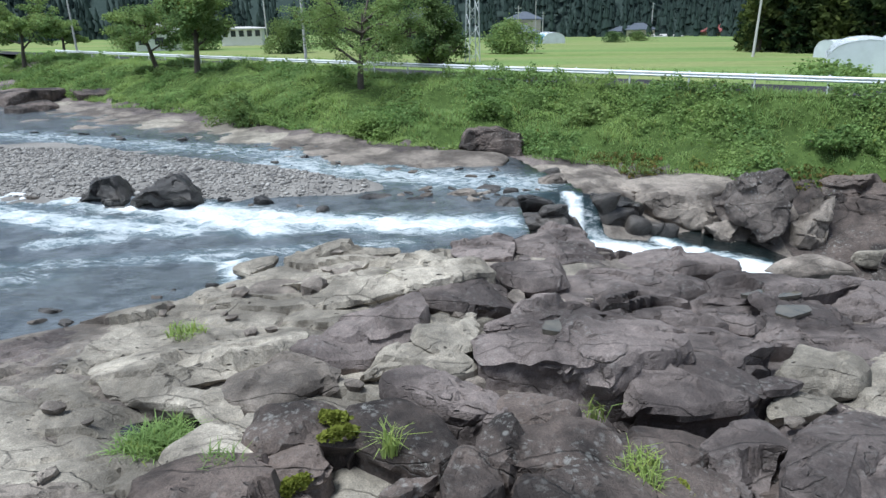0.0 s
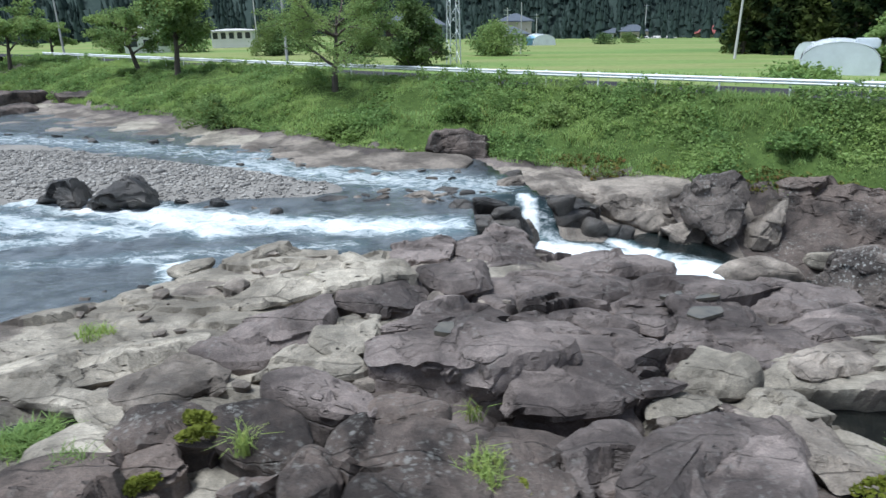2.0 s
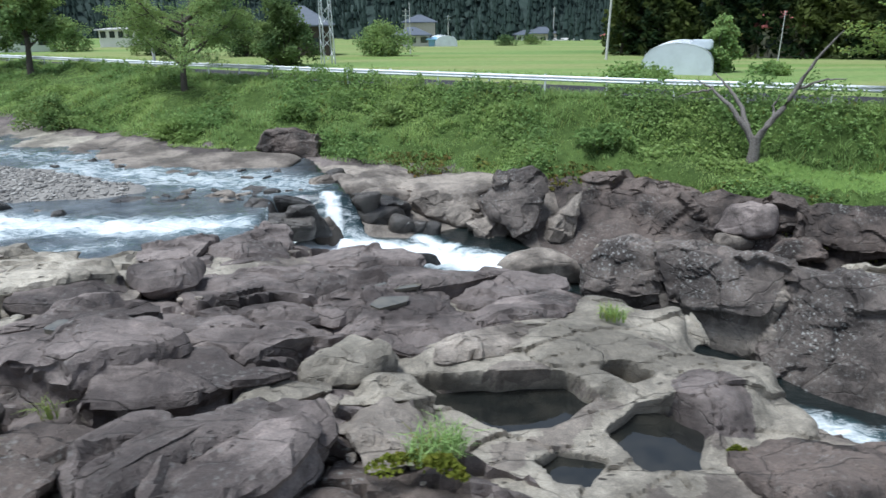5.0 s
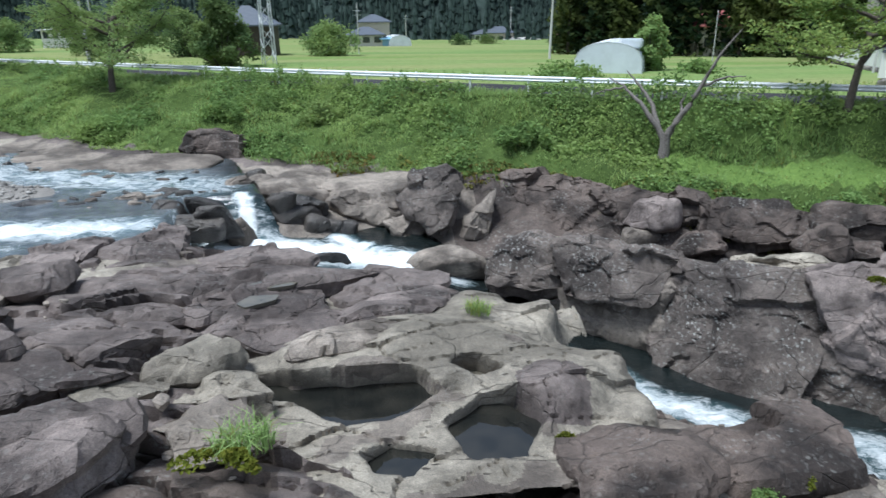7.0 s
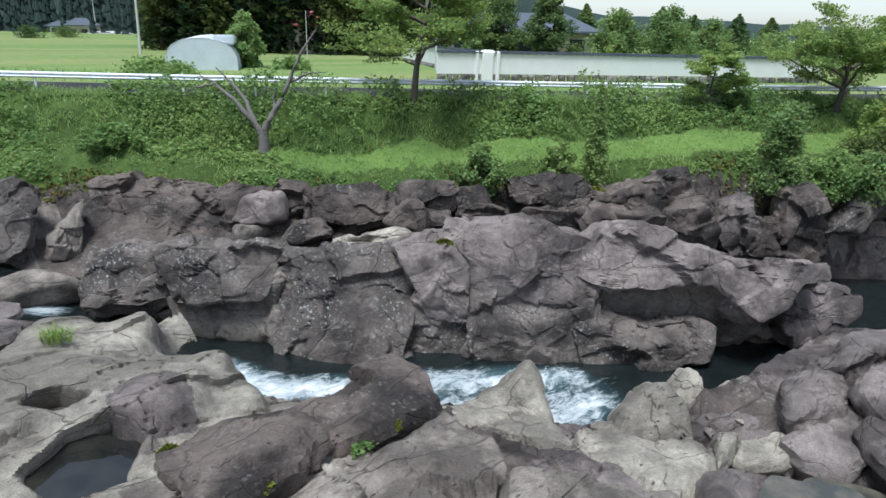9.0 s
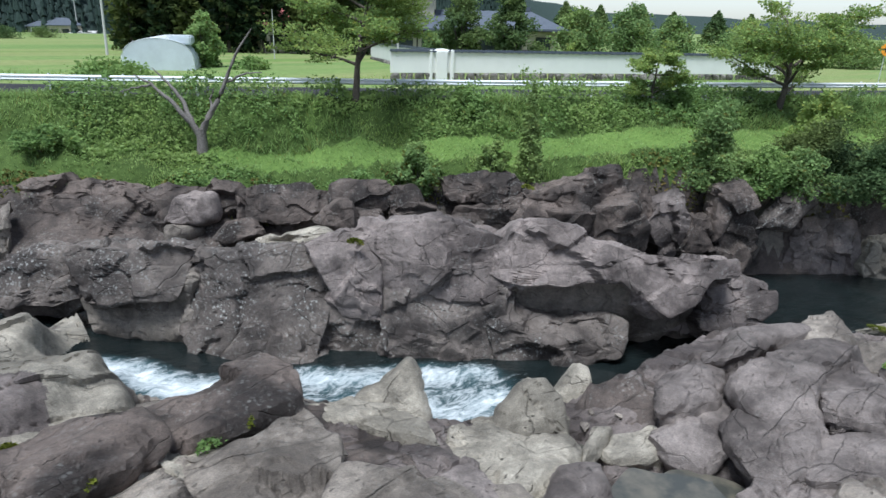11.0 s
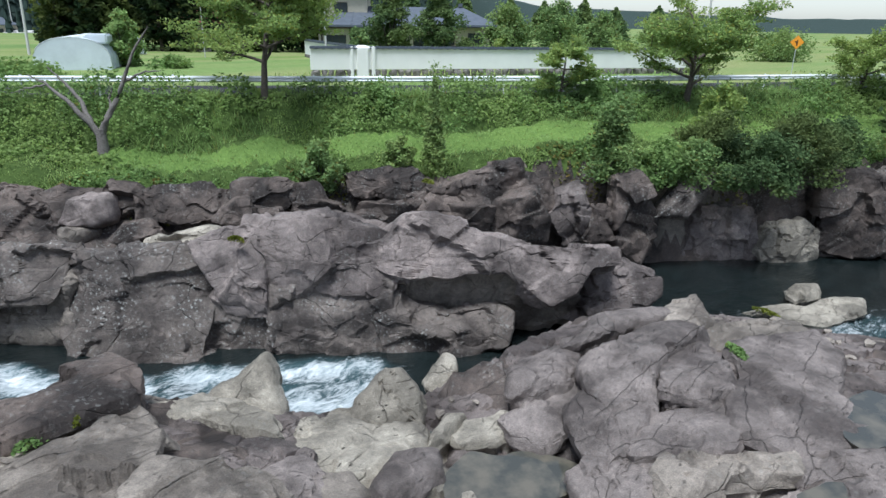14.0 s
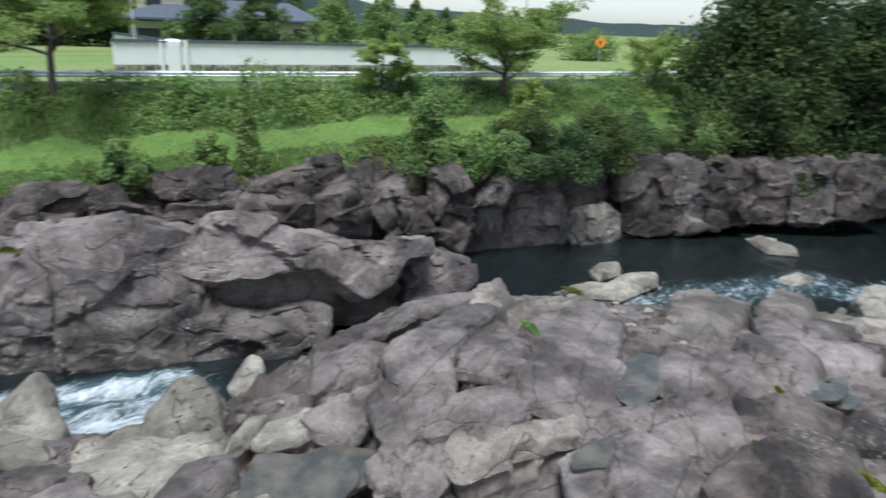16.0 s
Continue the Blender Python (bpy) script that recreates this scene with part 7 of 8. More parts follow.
PLASTIC = plain("clouded_plastic_film", (0.62, 0.67, 0.70), 0.35, 0.0, 0.35, 0.9)
REDROOF = plain("faded_red_roof", (0.50, 0.16, 0.15), 0.6)
BLUE = plain("blue_sheet", (0.25, 0.45, 0.62), 0.5)
ORANGE = plain("orange_sign_paint", (0.85, 0.33, 0.03), 0.4, 0.0, 0.05)
BLACKPAINT = plain("black_paint", (0.02, 0.02, 0.02), 0.5)


def glass_material():
    n = Nodes("window_glass")
    return n.finish((0.05, 0.06, 0.065), 0.06, None, 0.0, 0.6)


GLASS = glass_material()


def along_rail(step):
    """Places every step metres along the rail, with the way of the rail there."""
    pts = np.array(RAIL[2:10], float) * PLAN
    seg = np.linalg.norm(np.diff(pts, axis=0), axis=1)
    total = np.concatenate([[0], np.cumsum(seg)])
    k = np.arange(0, total[-1], step)
    xy = np.stack([np.interp(k, total, pts[:, i]) for i in (0, 1)], -1)
    return xy


def guard_rail():
    ob = thing("guard_rail", 0, 0, 0, "long pale galvanised steel guard rail along the road", "guard rail")
    xy = along_rail(4.0)
    profile = [(0.0, 0.0), (0.05, 0.03), (0.08, 0.09), (0.03, 0.145), (0.03, 0.205), (0.08, 0.26), (0.05, 0.32), (0.0, 0.35)]
    gap = {15, 16}
    for i in range(len(xy) - 1):
        a, b = xy[i], xy[i + 1]
        d = (b - a) / np.linalg.norm(b - a)
        n = np.array([d[1], -d[0]])
        z = ROAD_Z * PLAN + 0.78
        zz = z
        v = []
        for q, e in ((a, 0.03), (b, -0.0)):
            for o, h in profile:
                v.append((*(q + n * (o + 0.05)), zz + h))
            for o, h in profile[::-1]:
                v.append((*(q + n * (o + 0.044)), zz + h))
        m = len(profile) * 2
        f = [[j, (j + 1) % m, m + (j + 1) % m, m + j] for j in range(m)]
        mesh_object("beam", v, f, (RAILPAINT,), parent=ob, smooth=False)
        bm = bmesh.new()
        bmesh.ops.create_cone(bm, cap_ends=True, segments=10, radius1=0.057, radius2=0.057, depth=1.5,
                              matrix=Matrix.Translation((a[0], a[1], ROAD_Z * PLAN + 0.45)))
        part("post", bm, RAILPAINT, ob)


guard_rail()


def road():
    pts = np.array(RAIL, float) * PLAN
    d = np.gradient(pts, axis=0)
    d /= np.linalg.norm(d, axis=1)[:, None]
    n = np.stack([-d[:, 1], d[:, 0]], -1)
    a, b = pts + n * 0.7, pts + n * 5.4
    z = np.full(len(pts), ROAD_Z * PLAN + 0.03)
    v = np.concatenate([np.column_stack([a, z]), np.column_stack([b, z])])
    k = len(pts)
    f = [[i, i + 1, k + i + 1, k + i] for i in range(k - 1)]
    ob = mesh_object("road", v, f, (ASPHALT,), smooth=False)
    tagged(ob, "narrow grey asphalt road behind the guard rail", "road", kind="structure")


road()


def garden_wall():
    """White plaster wall with a stone foot and a tiled cap."""
    runs = [((27.1, 22.67), (29.3, 21.65), 3.85, 3.85), ((37.5, 39.0), (29.3, 21.65), 3.45, 3.85), ((29.3, 21.65), (46.9, 13.5), 3.85, 3.80)]
    for n, ((ax, ay), (bx, by), za, zb) in enumerate(runs):
        ax, ay = at(ax, ay)
        bx, by = at(bx, by)
        ln = math.hypot(bx - ax, by - ay)
        ob = thing("garden_wall", ax, ay, 0, "long white plastered garden wall with a stone foot", "wall", math.degrees(math.atan2(by - ay, bx - ax)), "garden walls")
        za, zb = za * PLAN, zb * PLAN
        rise = (zb - za) / ln
        shear = Matrix.Identity(4)
        shear[2][0] = rise

        def lay(name, y0, z0, y1, z1, mat, bevel=0.01):
            bm = box(bmesh.new(), 0.0, y0, za + z0, ln, y1, za + z1, bevel)
            bm.transform(shear)
            return part(name, bm, mat, ob)
        lay("plaster", -0.1, 0.0, 0.1, 1.56, WHITEWALL)
        lay("coping", -0.22, 1.563, 0.22, 1.66, TILE)
        lay("ridge", -0.09, 1.663, 0.09, 1.75, TILE)
        rng = np.random.default_rng(n)
        u = 0.0
        while u < ln - 0.3:
            w = rng.uniform(0.5, 0.95)
            v, f = rock_form(int(rng.integers(1, 999)), 12, 0.3, 3)
            h = 0.62
            v = v * np.array([w / 2, 0.24, h / 2]) + np.array([u + w / 2, 0, za + rise * u - h / 2 + 0.0])
            mesh_object("stone", v, f, (STONEBASE,), parent=ob)
            u += w
        for k in np.arange(0.3, ln, 0.6):
            bm = box(bmesh.new(), k, -0.25, za + rise * k + 1.53, k + 0.22, -0.20, za + rise * k + 1.60, 0.01)
            part("cap_tile", bm, TILE, ob)
    x, y = at(29.3, 21.65)
    ob = thing("gate_pier", x, y, 3.6 * PLAN, "white plastered pier with a rounded moulded top", "pier", -28)
    part("shaft", box(bmesh.new(), -0.45, -0.3, -0.3, 0.45, 0.3, 1.95, 0.04), WHITEWALL, ob)
    for dx in (-0.85, 0.85):
        part("side_post", box(bmesh.new(), dx - 0.14, -0.26, -0.2, dx + 0.14, 0.26, 2.15, 0.05), WHITEWALL, ob)
    bm = bmesh.new()
    bmesh.ops.create_uvsphere(bm, u_segments=20, v_segments=10, radius=1, matrix=Matrix.LocRotScale((0, 0, 1.98), None, (0.75, 0.3, 0.26)))
    part("cap", bm, WHITEWALL, ob)


garden_wall()


def hip_roof(bm, x0, y0, x1, y1, z, rise, thick=0.22):
    """A hipped roof with its ridge along the longer side."""
    w = (y1 - y0) / 2
    r0, r1 = (x0 + w, x1 - w) if x1 - x0 > y1 - y0 else ((x0 + x1) / 2 - 0.01, (x0 + x1) / 2 + 0.01)
    ym = (y0 + y1) / 2
    lo = [bm.verts.new(p) for p in ((x0, y0, z - thick), (x1, y0, z - thick), (x1, y1, z - thick), (x0, y1, z - thick))]
    hi = [bm.verts.new(p) for p in ((x0, y0, z), (x1, y0, z), (x1, y1, z), (x0, y1, z))]
    a, b = bm.verts.new((r0, ym, z + rise)), bm.verts.new((r1, ym, z + rise))
    bm.faces.new(lo[::-1])
    for i in range(4):
        bm.faces.new((lo[i], lo[(i + 1) % 4], hi[(i + 1) % 4], hi[i]))
    bm.faces.new((hi[0], hi[1], b, a))
    bm.faces.new((hi[2], hi[3], a, b))
    bm.faces.new((hi[1], hi[2], b))
    bm.faces.new((hi[3], hi[0], a))
    return bm


def tile_rows(ob, x0, y0, x1, z, rise, depth, mat):
    for k in np.arange(x0 + depth * 0.9, x1 - depth * 0.9, 0.9):
        bm = bmesh.new()
        m = Matrix.Translation((k, y0 + depth / 2, z + rise / 2 + 0.03)) @ Matrix.Rotation(math.atan2(rise, depth), 4, "X") @ Matrix.Diagonal((0.07, math.hypot(rise, depth), 0.07, 1))
        bmesh.ops.create_cube(bm, size=1, matrix=m)
        part("tile_roll", bm, mat, ob)


def window(parent, x, y, z, w, h, panes=2):
    frame_ob = part("window", box(bmesh.new(), x - w / 2, y - 0.05, z, x + w / 2, y + 0.06, z + h, 0.01), TIMBER, parent)
    for i in range(panes):
        a = x - w / 2 + 0.06 + i * (w - 0.06) / panes
        part("pane", box(bmesh.new(), a, y - 0.075, z + 0.07, a + (w - 0.06) / panes - 0.06, y - 0.052, z + h - 0.07), GLASS, frame_ob)


def farmhouse():
    x, y = at(36.6, 37.0)
    ob = thing("house", x, y, 3.5 * PLAN, "large farmhouse with grey tiled hip roofs and cream walls", "house", -42.5)
    part("wall", box(bmesh.new(), 1.0, 0.0, -0.4, 19.0, 9.0, 3.2, 0.02), CREAM, ob)
    part("roof", hip_roof(bmesh.new(), -0.2, -1.2, 20.2, 10.2, 3.45, 2.1), TILE, ob, "grey tiled hip roof")
    tile_rows(ob, -0.2, -1.2, 20.2, 3.45, 2.1, 5.7, TILE)
    part("upper_wall", box(bmesh.new(), 1.6, 2.5, 3.4, 6.5, 8.5, 7.2, 0.02), CREAM, ob)
    part("upper_roof", hip_roof(bmesh.new(), 0.8, 1.7, 7.3, 9.3, 7.4, 1.5), TILE, ob)
    part("fascia", box(bmesh.new(), -0.1, -1.1, 3.05, 20.1, -0.95, 3.225), TIMBER, ob)
    for k in (3.0, 6.4, 9.8, 13.2, 16.6):
        window(ob, k, -0.02, 0.3, 2.4, 2.0, 3)
    window(ob, 3.4, 2.48, 4.6, 1.6, 1.3)
    for k in (1.4, 4.7, 8.1, 11.5, 14.9, 18.4):
        part("post", box(bmesh.new(), k - 0.08, -0.12, -0.3, k + 0.08, -0.004, 3.1), TIMBER, ob)
    wing = at(44.6, 30.2)
    ob = thing("house", wing[0], wing[1], 3.5 * PLAN, "low outbuilding with a grey tiled hip roof", "house", -42.5)
    part("wall", box(bmesh.new(), -3.2, -3.0, -0.4, 3.2, 3.0, 3.4, 0.02), CREAM, ob)
    part("roof", hip_roof(bmesh.new(), -4.2, -4.0, 4.2, 4.0, 3.7, 1.9), TILE, ob)
    part("finial", box(bmesh.new(), -0.25, -0.25, 5.55, 0.25, 0.25, 6.0, 0.05), TILE, ob)
    part("lower_wall", box(bmesh.new(), -3.3, -3.12, -0.3, 3.3, -3.004, 1.4), TIMBER, ob)
    for k in (-1.6, 1.6):
        window(ob, k, -3.02, 1.5, 1.7, 1.3)


farmhouse()


def small_house(px, py, z, w, d, h, rise, wall, roof, label, turn=0.0, name="house", panes=3):
    x, y = at(px, py)
    ob = thing(name, x, y, z * PLAN, label, "house", turn)
    part("wall", box(bmesh.new(), -w / 2, -d / 2, -1.0, w / 2, d / 2, h, 0.02), wall, ob)
    part("roof", hip_roof(bmesh.new(), -w / 2 - 0.6, -d / 2 - 0.6, w / 2 + 0.6, d / 2 + 0.6, h + 0.2, rise), roof, ob)
    for i in range(panes):
        window(ob, -w / 2 + (i + 0.5) * w / panes, -d / 2 - 0.02, 0.9, min(1.8, w / panes * 0.6), 1.2)
    return ob


small_house(9.6, 91, 2.75, 7.5, 6, 2.4, 1.6, CONCRETE, TILE, "far farmhouse with white walls and a dark roof")
small_house(11.0, 97, 2.75, 7, 6, 5.0, 1.6, CREAM, TILE, "far two-storey farmhouse with a grey roof")
small_house(12.6, 90, 2.7, 3.0, 3, 1.6, 0.4, BLUE, BLUE, "small blue-sheeted shed beside the far farmhouse", name="shed", panes=0)
small_house(-25.0, 84.4, 4.0, 8.0, 5, 2.3, 0.3, WHITEWALL, CONCRETE, "white flat-roofed cabin at the field edge", 8, panes=5)
small_house(-1.5, 60.8, 3.6, 8, 7, 3.6, 2.6, TIMBER, TILE, "house with a blue-grey roof half hidden behind trees")
small_house(-31.0, 74.0, 3.6, 8, 6, 3.0, 1.4, WHITEWALL, CONCRETE, "low white house behind the roadside trees", 20)
small_house(34.5, 136, 1.5, 6, 5, 2.4, 1.4, WHITEWALL, TILE, "far small white house")
small_house(37.8, 135, 1.4, 9, 6, 3.0, 2.0, CREAM, TILE, "far farmhouse with a grey roof")
small_house(41.8, 133, 1.0, 11, 6, 1.6, 0.5, WHITEWALL, CONCRETE, "far low white shed", panes=4)
small_house(55, 139, 0.6, 9, 7, 3.0, 2.4, CREAM, REDROOF, "far house with a faded red roof")
small_house(26.0, 150, 1.6, 10, 7, 4.2, 2.2, CREAM, TILE, "far two-storey house below the wooded hill")
small_house(36.6, 51.4, 3.3, 7, 6, 3.4, 2.0, CREAM, REDROOF, "house with a faded red roof under the cedars")


def greenhouse(px, py, w, ln, h, turn, label):
    """A tunnel of plastic film over bent hoops."""
    x, y = at(px, py)
    ob = thing("greenhouse", x, y, height_at(px, py), label, "greenhouse", turn)
    ang = np.linspace(0, np.pi, 15)
    arc = np.stack([-np.cos(ang) * w / 2, np.sin(ang) ** 0.55 * h], -1)
    ys = np.linspace(0, ln, 15)
    rng = np.random.default_rng(int(w * 10))
    v = np.array([(a + rng.normal(0, 0.02), yy, b + rng.normal(0, 0.02)) for yy in ys for a, b in arc])
    m = len(arc)
    f = [[i * m + j, i * m + j + 1, (i + 1) * m + j + 1, (i + 1) * m + j] for i in range(len(ys) - 1) for j in range(m - 1)]
    film = mesh_object("film", v, f, (PLASTIC,), parent=ob, label="clouded plastic film")
    for yy in (0.0, ln):
        pts = [(a, yy, b) for a, b in arc]
        me_v = pts + [(0, yy, 0)]
        f = [[i, i + 1, len(arc)] for i in range(m - 1)]
        mesh_object("end_sheet", me_v, f, (PLASTIC,), parent=ob, smooth=False)
    for yy in np.linspace(0, ln, 6):
        pts = np.array([(a * 1.012, yy, b * 1.012 + 0.005) for a, b in arc])
        vv, ff = tube_arrays(pts, np.full(m, 0.025), 5)
        mesh_object("hoop", vv, ff, (STEEL,), parent=ob)
    for h2 in (0.45, 0.95):
        vv, ff = tube_arrays(np.array([(-w / 2 * (1 - h2 * 0.12) - 0.03, 0.0, h * h2 * 0.55), (-w / 2 * (1 - h2 * 0.12) - 0.03, ln, h * h2 * 0.55)]), (0.02, 0.02), 5)
        mesh_object("rail", vv, ff, (STEEL,), parent=ob)
    return ob


tunnel = greenhouse(19.8, 31.9, 5.6, 8.5, 2.5, -28, "tunnel greenhouse in clouded plastic with a raised vent beside the road")
part("vent_box", box(bmesh.new(), 0.9, 0.6, 2.0, 2.6, 3.2, 2.72, 0.12), PLASTIC, tunnel)
greenhouse(25.6, 46.0, 3.0, 5.0, 1.9, -70, "low plastic tunnel at the edge of the field")
greenhouse(14.0, 88.5, 4.8, 9.0, 2.2, 5, "far white plastic tunnel by the farmhouse")


def pole(px, py, z, h, label, r=0.14, arms=0, lean=0.0, mat=None):
    x, y = at(px, py)
    ob = thing("utility_pole", x, y, z * PLAN, label, "pole", 30)
    pts = np.array([(lean * k * h, 0, -0.3 + (h + 0.3) * k) for k in np.linspace(0, 1, 6)])
    v, f = tube_arrays(pts, np.linspace(r, r * 0.6, 6), 10)
    mesh_object("shaft", v, f, (mat or CONCRETE,), parent=ob)
    for i in range(arms):
        part("cross_arm", box(bmesh.new(), lean * h - 0.8, -0.05, h - 0.5 - 0.8 * i, lean * h + 0.8, 0.05, h - 0.4 - 0.8 * i, 0.01), STEEL, ob)
    return ob


pole(-9.35, 45.0, 3.6, 11, "tall concrete utility pole beside the road", 0.17, 2)
pole(-33.5, 61.5, 3.6, 11, "tall concrete utility pole beside the road", 0.17, 2)
pole(-22, 84, 3.8, 11, "tall concrete utility pole in the field", 0.16, 2)
pole(8.0, 61.5, 3.1, 7.5, "thin grey pole in the rice field", 0.09)
pole(21.85, 48.4, 3.4, 11, "tall pale utility pole leaning in the field", 0.16, 1, 0.03)
pole(8.4, 80.0, 2.9, 7.5, "far utility pole in the fields", 0.14, 2)
pole(30.7, 41.0, 3.4, 5.2, "thin pole at the edge of the cedars", 0.06)
pole(32.5, 29.2, 3.5, 9.0, "grey pole by the garden wall", 0.11)
pole(55.0, 17.0, 3.4, 10, "utility pole by the downstream field", 0.15, 2)
pole(19.0, 135, 1.5, 9, "far utility pole before the hill", 0.2, 2)
pole(40.0, 134, 1.0, 12, "far utility pole among the houses", 0.2, 2)


def lattice_mast():
    x, y = at(1.75, 45.2)
    ob = thing("lattice_mast", x, y, 3.6 * PLAN, "pale steel lattice mast standing in the field", "mast", 20)
    h, w0, w1 = 16.0, 0.62, 0.34
    for sx, sy in ((-1, -1), (1, -1), (1, 1), (-1, 1)):
        v, f = tube_arrays(np.array([(sx * w0, sy * w0, -0.3), (sx * w1, sy * w1, h)]), (0.07, 0.06), 6)
        mesh_object("leg", v, f, (STEEL,), parent=ob)
    steps = 13
    for i in range(steps):
        a, b = i / steps, (i + 1) / steps
        wa, wb = w0 + (w1 - w0) * a, w0 + (w1 - w0) * b
        for (sx, sy), (qx, qy) in (((-1, -1), (1, -1)), ((1, -1), (1, 1)), ((1, 1), (-1, 1)), ((-1, 1), (-1, -1))):
            if i % 2:
                sx, sy, qx, qy = qx, qy, sx, sy
            v, f = tube_arrays(np.array([(sx * wa, sy * wa, a * h), (qx * wb, qy * wb, b * h)]), (0.035, 0.035), 5)
            mesh_object("brace", v, f, (STEEL,), parent=ob)


lattice_mast()


def warning_sign():
    x, y = at(49.6, 9.4)
    ob = thing("road_sign", x, y, 3.5 * PLAN, "orange diamond warning sign with a black mark on a post", "road sign", -62)
    v, f = tube_arrays(np.array([(0, 0.05, -0.2), (0, 0.05, 3.4)]), (0.035, 0.035), 8)
    mesh_object("post", v, f, (STEEL,), parent=ob)
    bm = box(bmesh.new(), -0.42, -0.012, -0.42, 0.42, 0.012, 0.42, 0.006)
    bm.transform(Matrix.Translation((0, 0, 3.0)) @ Matrix.Rotation(radians(45), 4, "Y"))
    plate = part("plate", bm, ORANGE, ob)
    bm = box(bmesh.new(), -0.05, -0.02, 2.7, 0.05, -0.014, 3.2)
    box(bm, -0.2, -0.02, 2.98, 0.05, -0.014, 3.08)
    part("mark", bm, BLACKPAINT, plate)


warning_sign()

# garden, field and cedar trees
for px, py, h, w, mat, words, seed, count in (
        (-0.8, 42.9, 6.4, 3.5, DEEP, "dense rounded dark tree at the field edge", 301, 11000),
        (-14.5, 62.0, 4.6, 4.0, DEEP, "dark bushy tree beyond the road", 302, 6000),
        (5.2, 58.0, 4.2, 4.6, LEAFY, "low spreading mass of green trees by the field", 303, 7000),
        (-6.0, 58.0, 6.0, 4.6, DEEP, "dark trees round the hidden house", 304, 7000),
        (22.8, 33.4, 4.5, 1.7, GRASS, "tall bright green bamboo grass beside the greenhouse", 305, 7000),
        (36.4, 28.0, 7.0, 3.0, DEEP, "dark clipped garden tree behind the white wall", 306, 7000),
        (38.4, 25.8, 7.4, 2.9, DEEP, "tall dense evergreen behind the white wall", 307, 9000),
        (33.6, 27.5, 3.6, 1.6, LEAFY, "garden shrub behind the white wall", 308, 3000),
        (41.5, 23.2, 5.8, 3.3, LEAFY, "loose green garden tree behind the white wall", 309, 6000),
        (44.4, 21.6, 6.2, 3.5, LEAFY, "round garden tree behind the white wall", 310, 6500),
        (39.9, 22.4, 2.6, 1.0, YOUNG, "small clipped golden shrub above the wall", 311, 1800),
        (48.5, 21.0, 5.0, 3.2, LEAFY, "green garden tree behind the white wall", 312, 6000),
        (60.0, 22.0, 4.0, 5.0, LEAFY, "row of trees beyond the fields", 313, 5000),
        (66.0, 16.0, 3.6, 5.0, LEAFY, "row of trees beyond the fields", 314, 5000),
        (17.0, 30.0, 0.6, 3.0, WEED, "low vegetable plants by the road", 315, 2500),
        (24.2, 31.0, 0.9, 1.6, WEED, "low plants beside the greenhouse", 316, 1500),
        (22.5, 92, 2.2, 3.0, DEEP, "low hedge bush among the fields", 317, 1500),
        (27.5, 98, 2.0, 4.0, DEEP, "low hedge bush among the fields", 318, 1500),
        (-34, 74, 5.0, 5.0, LEAFY, "leafy trees beyond the road", 319, 5000),
        (-26, 72, 5.0, 4.0, LEAFY, "leafy trees beyond the road", 320, 5000)):
    tx, ty = at(px, py)
    bush("garden_tree" if h > 2.8 else "garden_shrub", tx, ty, height_at(px, py), h, w, mat, words, seed, int(count * 1.15), 0.2, 14, 0.5, "tree" if h > 2.8 else "bush")


def cedar_grove():
    rng = np.random.default_rng(330)
    i = 0
    for row in range(3):
        for k in range(9):
            px = 25.5 + k * 2.3 + rng.uniform(-0.7, 0.7) + row * 1.6
            py = 56.5 - k * 1.5 + rng.uniform(-0.7, 0.7) + row * 3.6
            x, y = at(px, py)
            i += 1
            conifer("cedar", x, y, 3.3 * PLAN, rng.uniform(13, 18), rng.uniform(3.2, 4.2), CEDAR, "tall dark cedar in a dense grove", 340 + i, 3000, 0.5, 0.03)
    for px, py, h in ((78, 62, 9.5), (83, 58, 8.5), (88, 56, 8), (92, 52, 8.5), (97, 50, 7), (72, 66, 10), (102, 46, 7.5), (108, 44, 7), (67, 70, 10.5)):
        x, y = at(px, py)
        i += 1
        conifer("cedar", x, y, 3.3 * PLAN, h, 5.5, DEEP, "dark cedar behind the farmhouse", 340 + i, 2600, 0.45, 0.03)


cedar_grove()


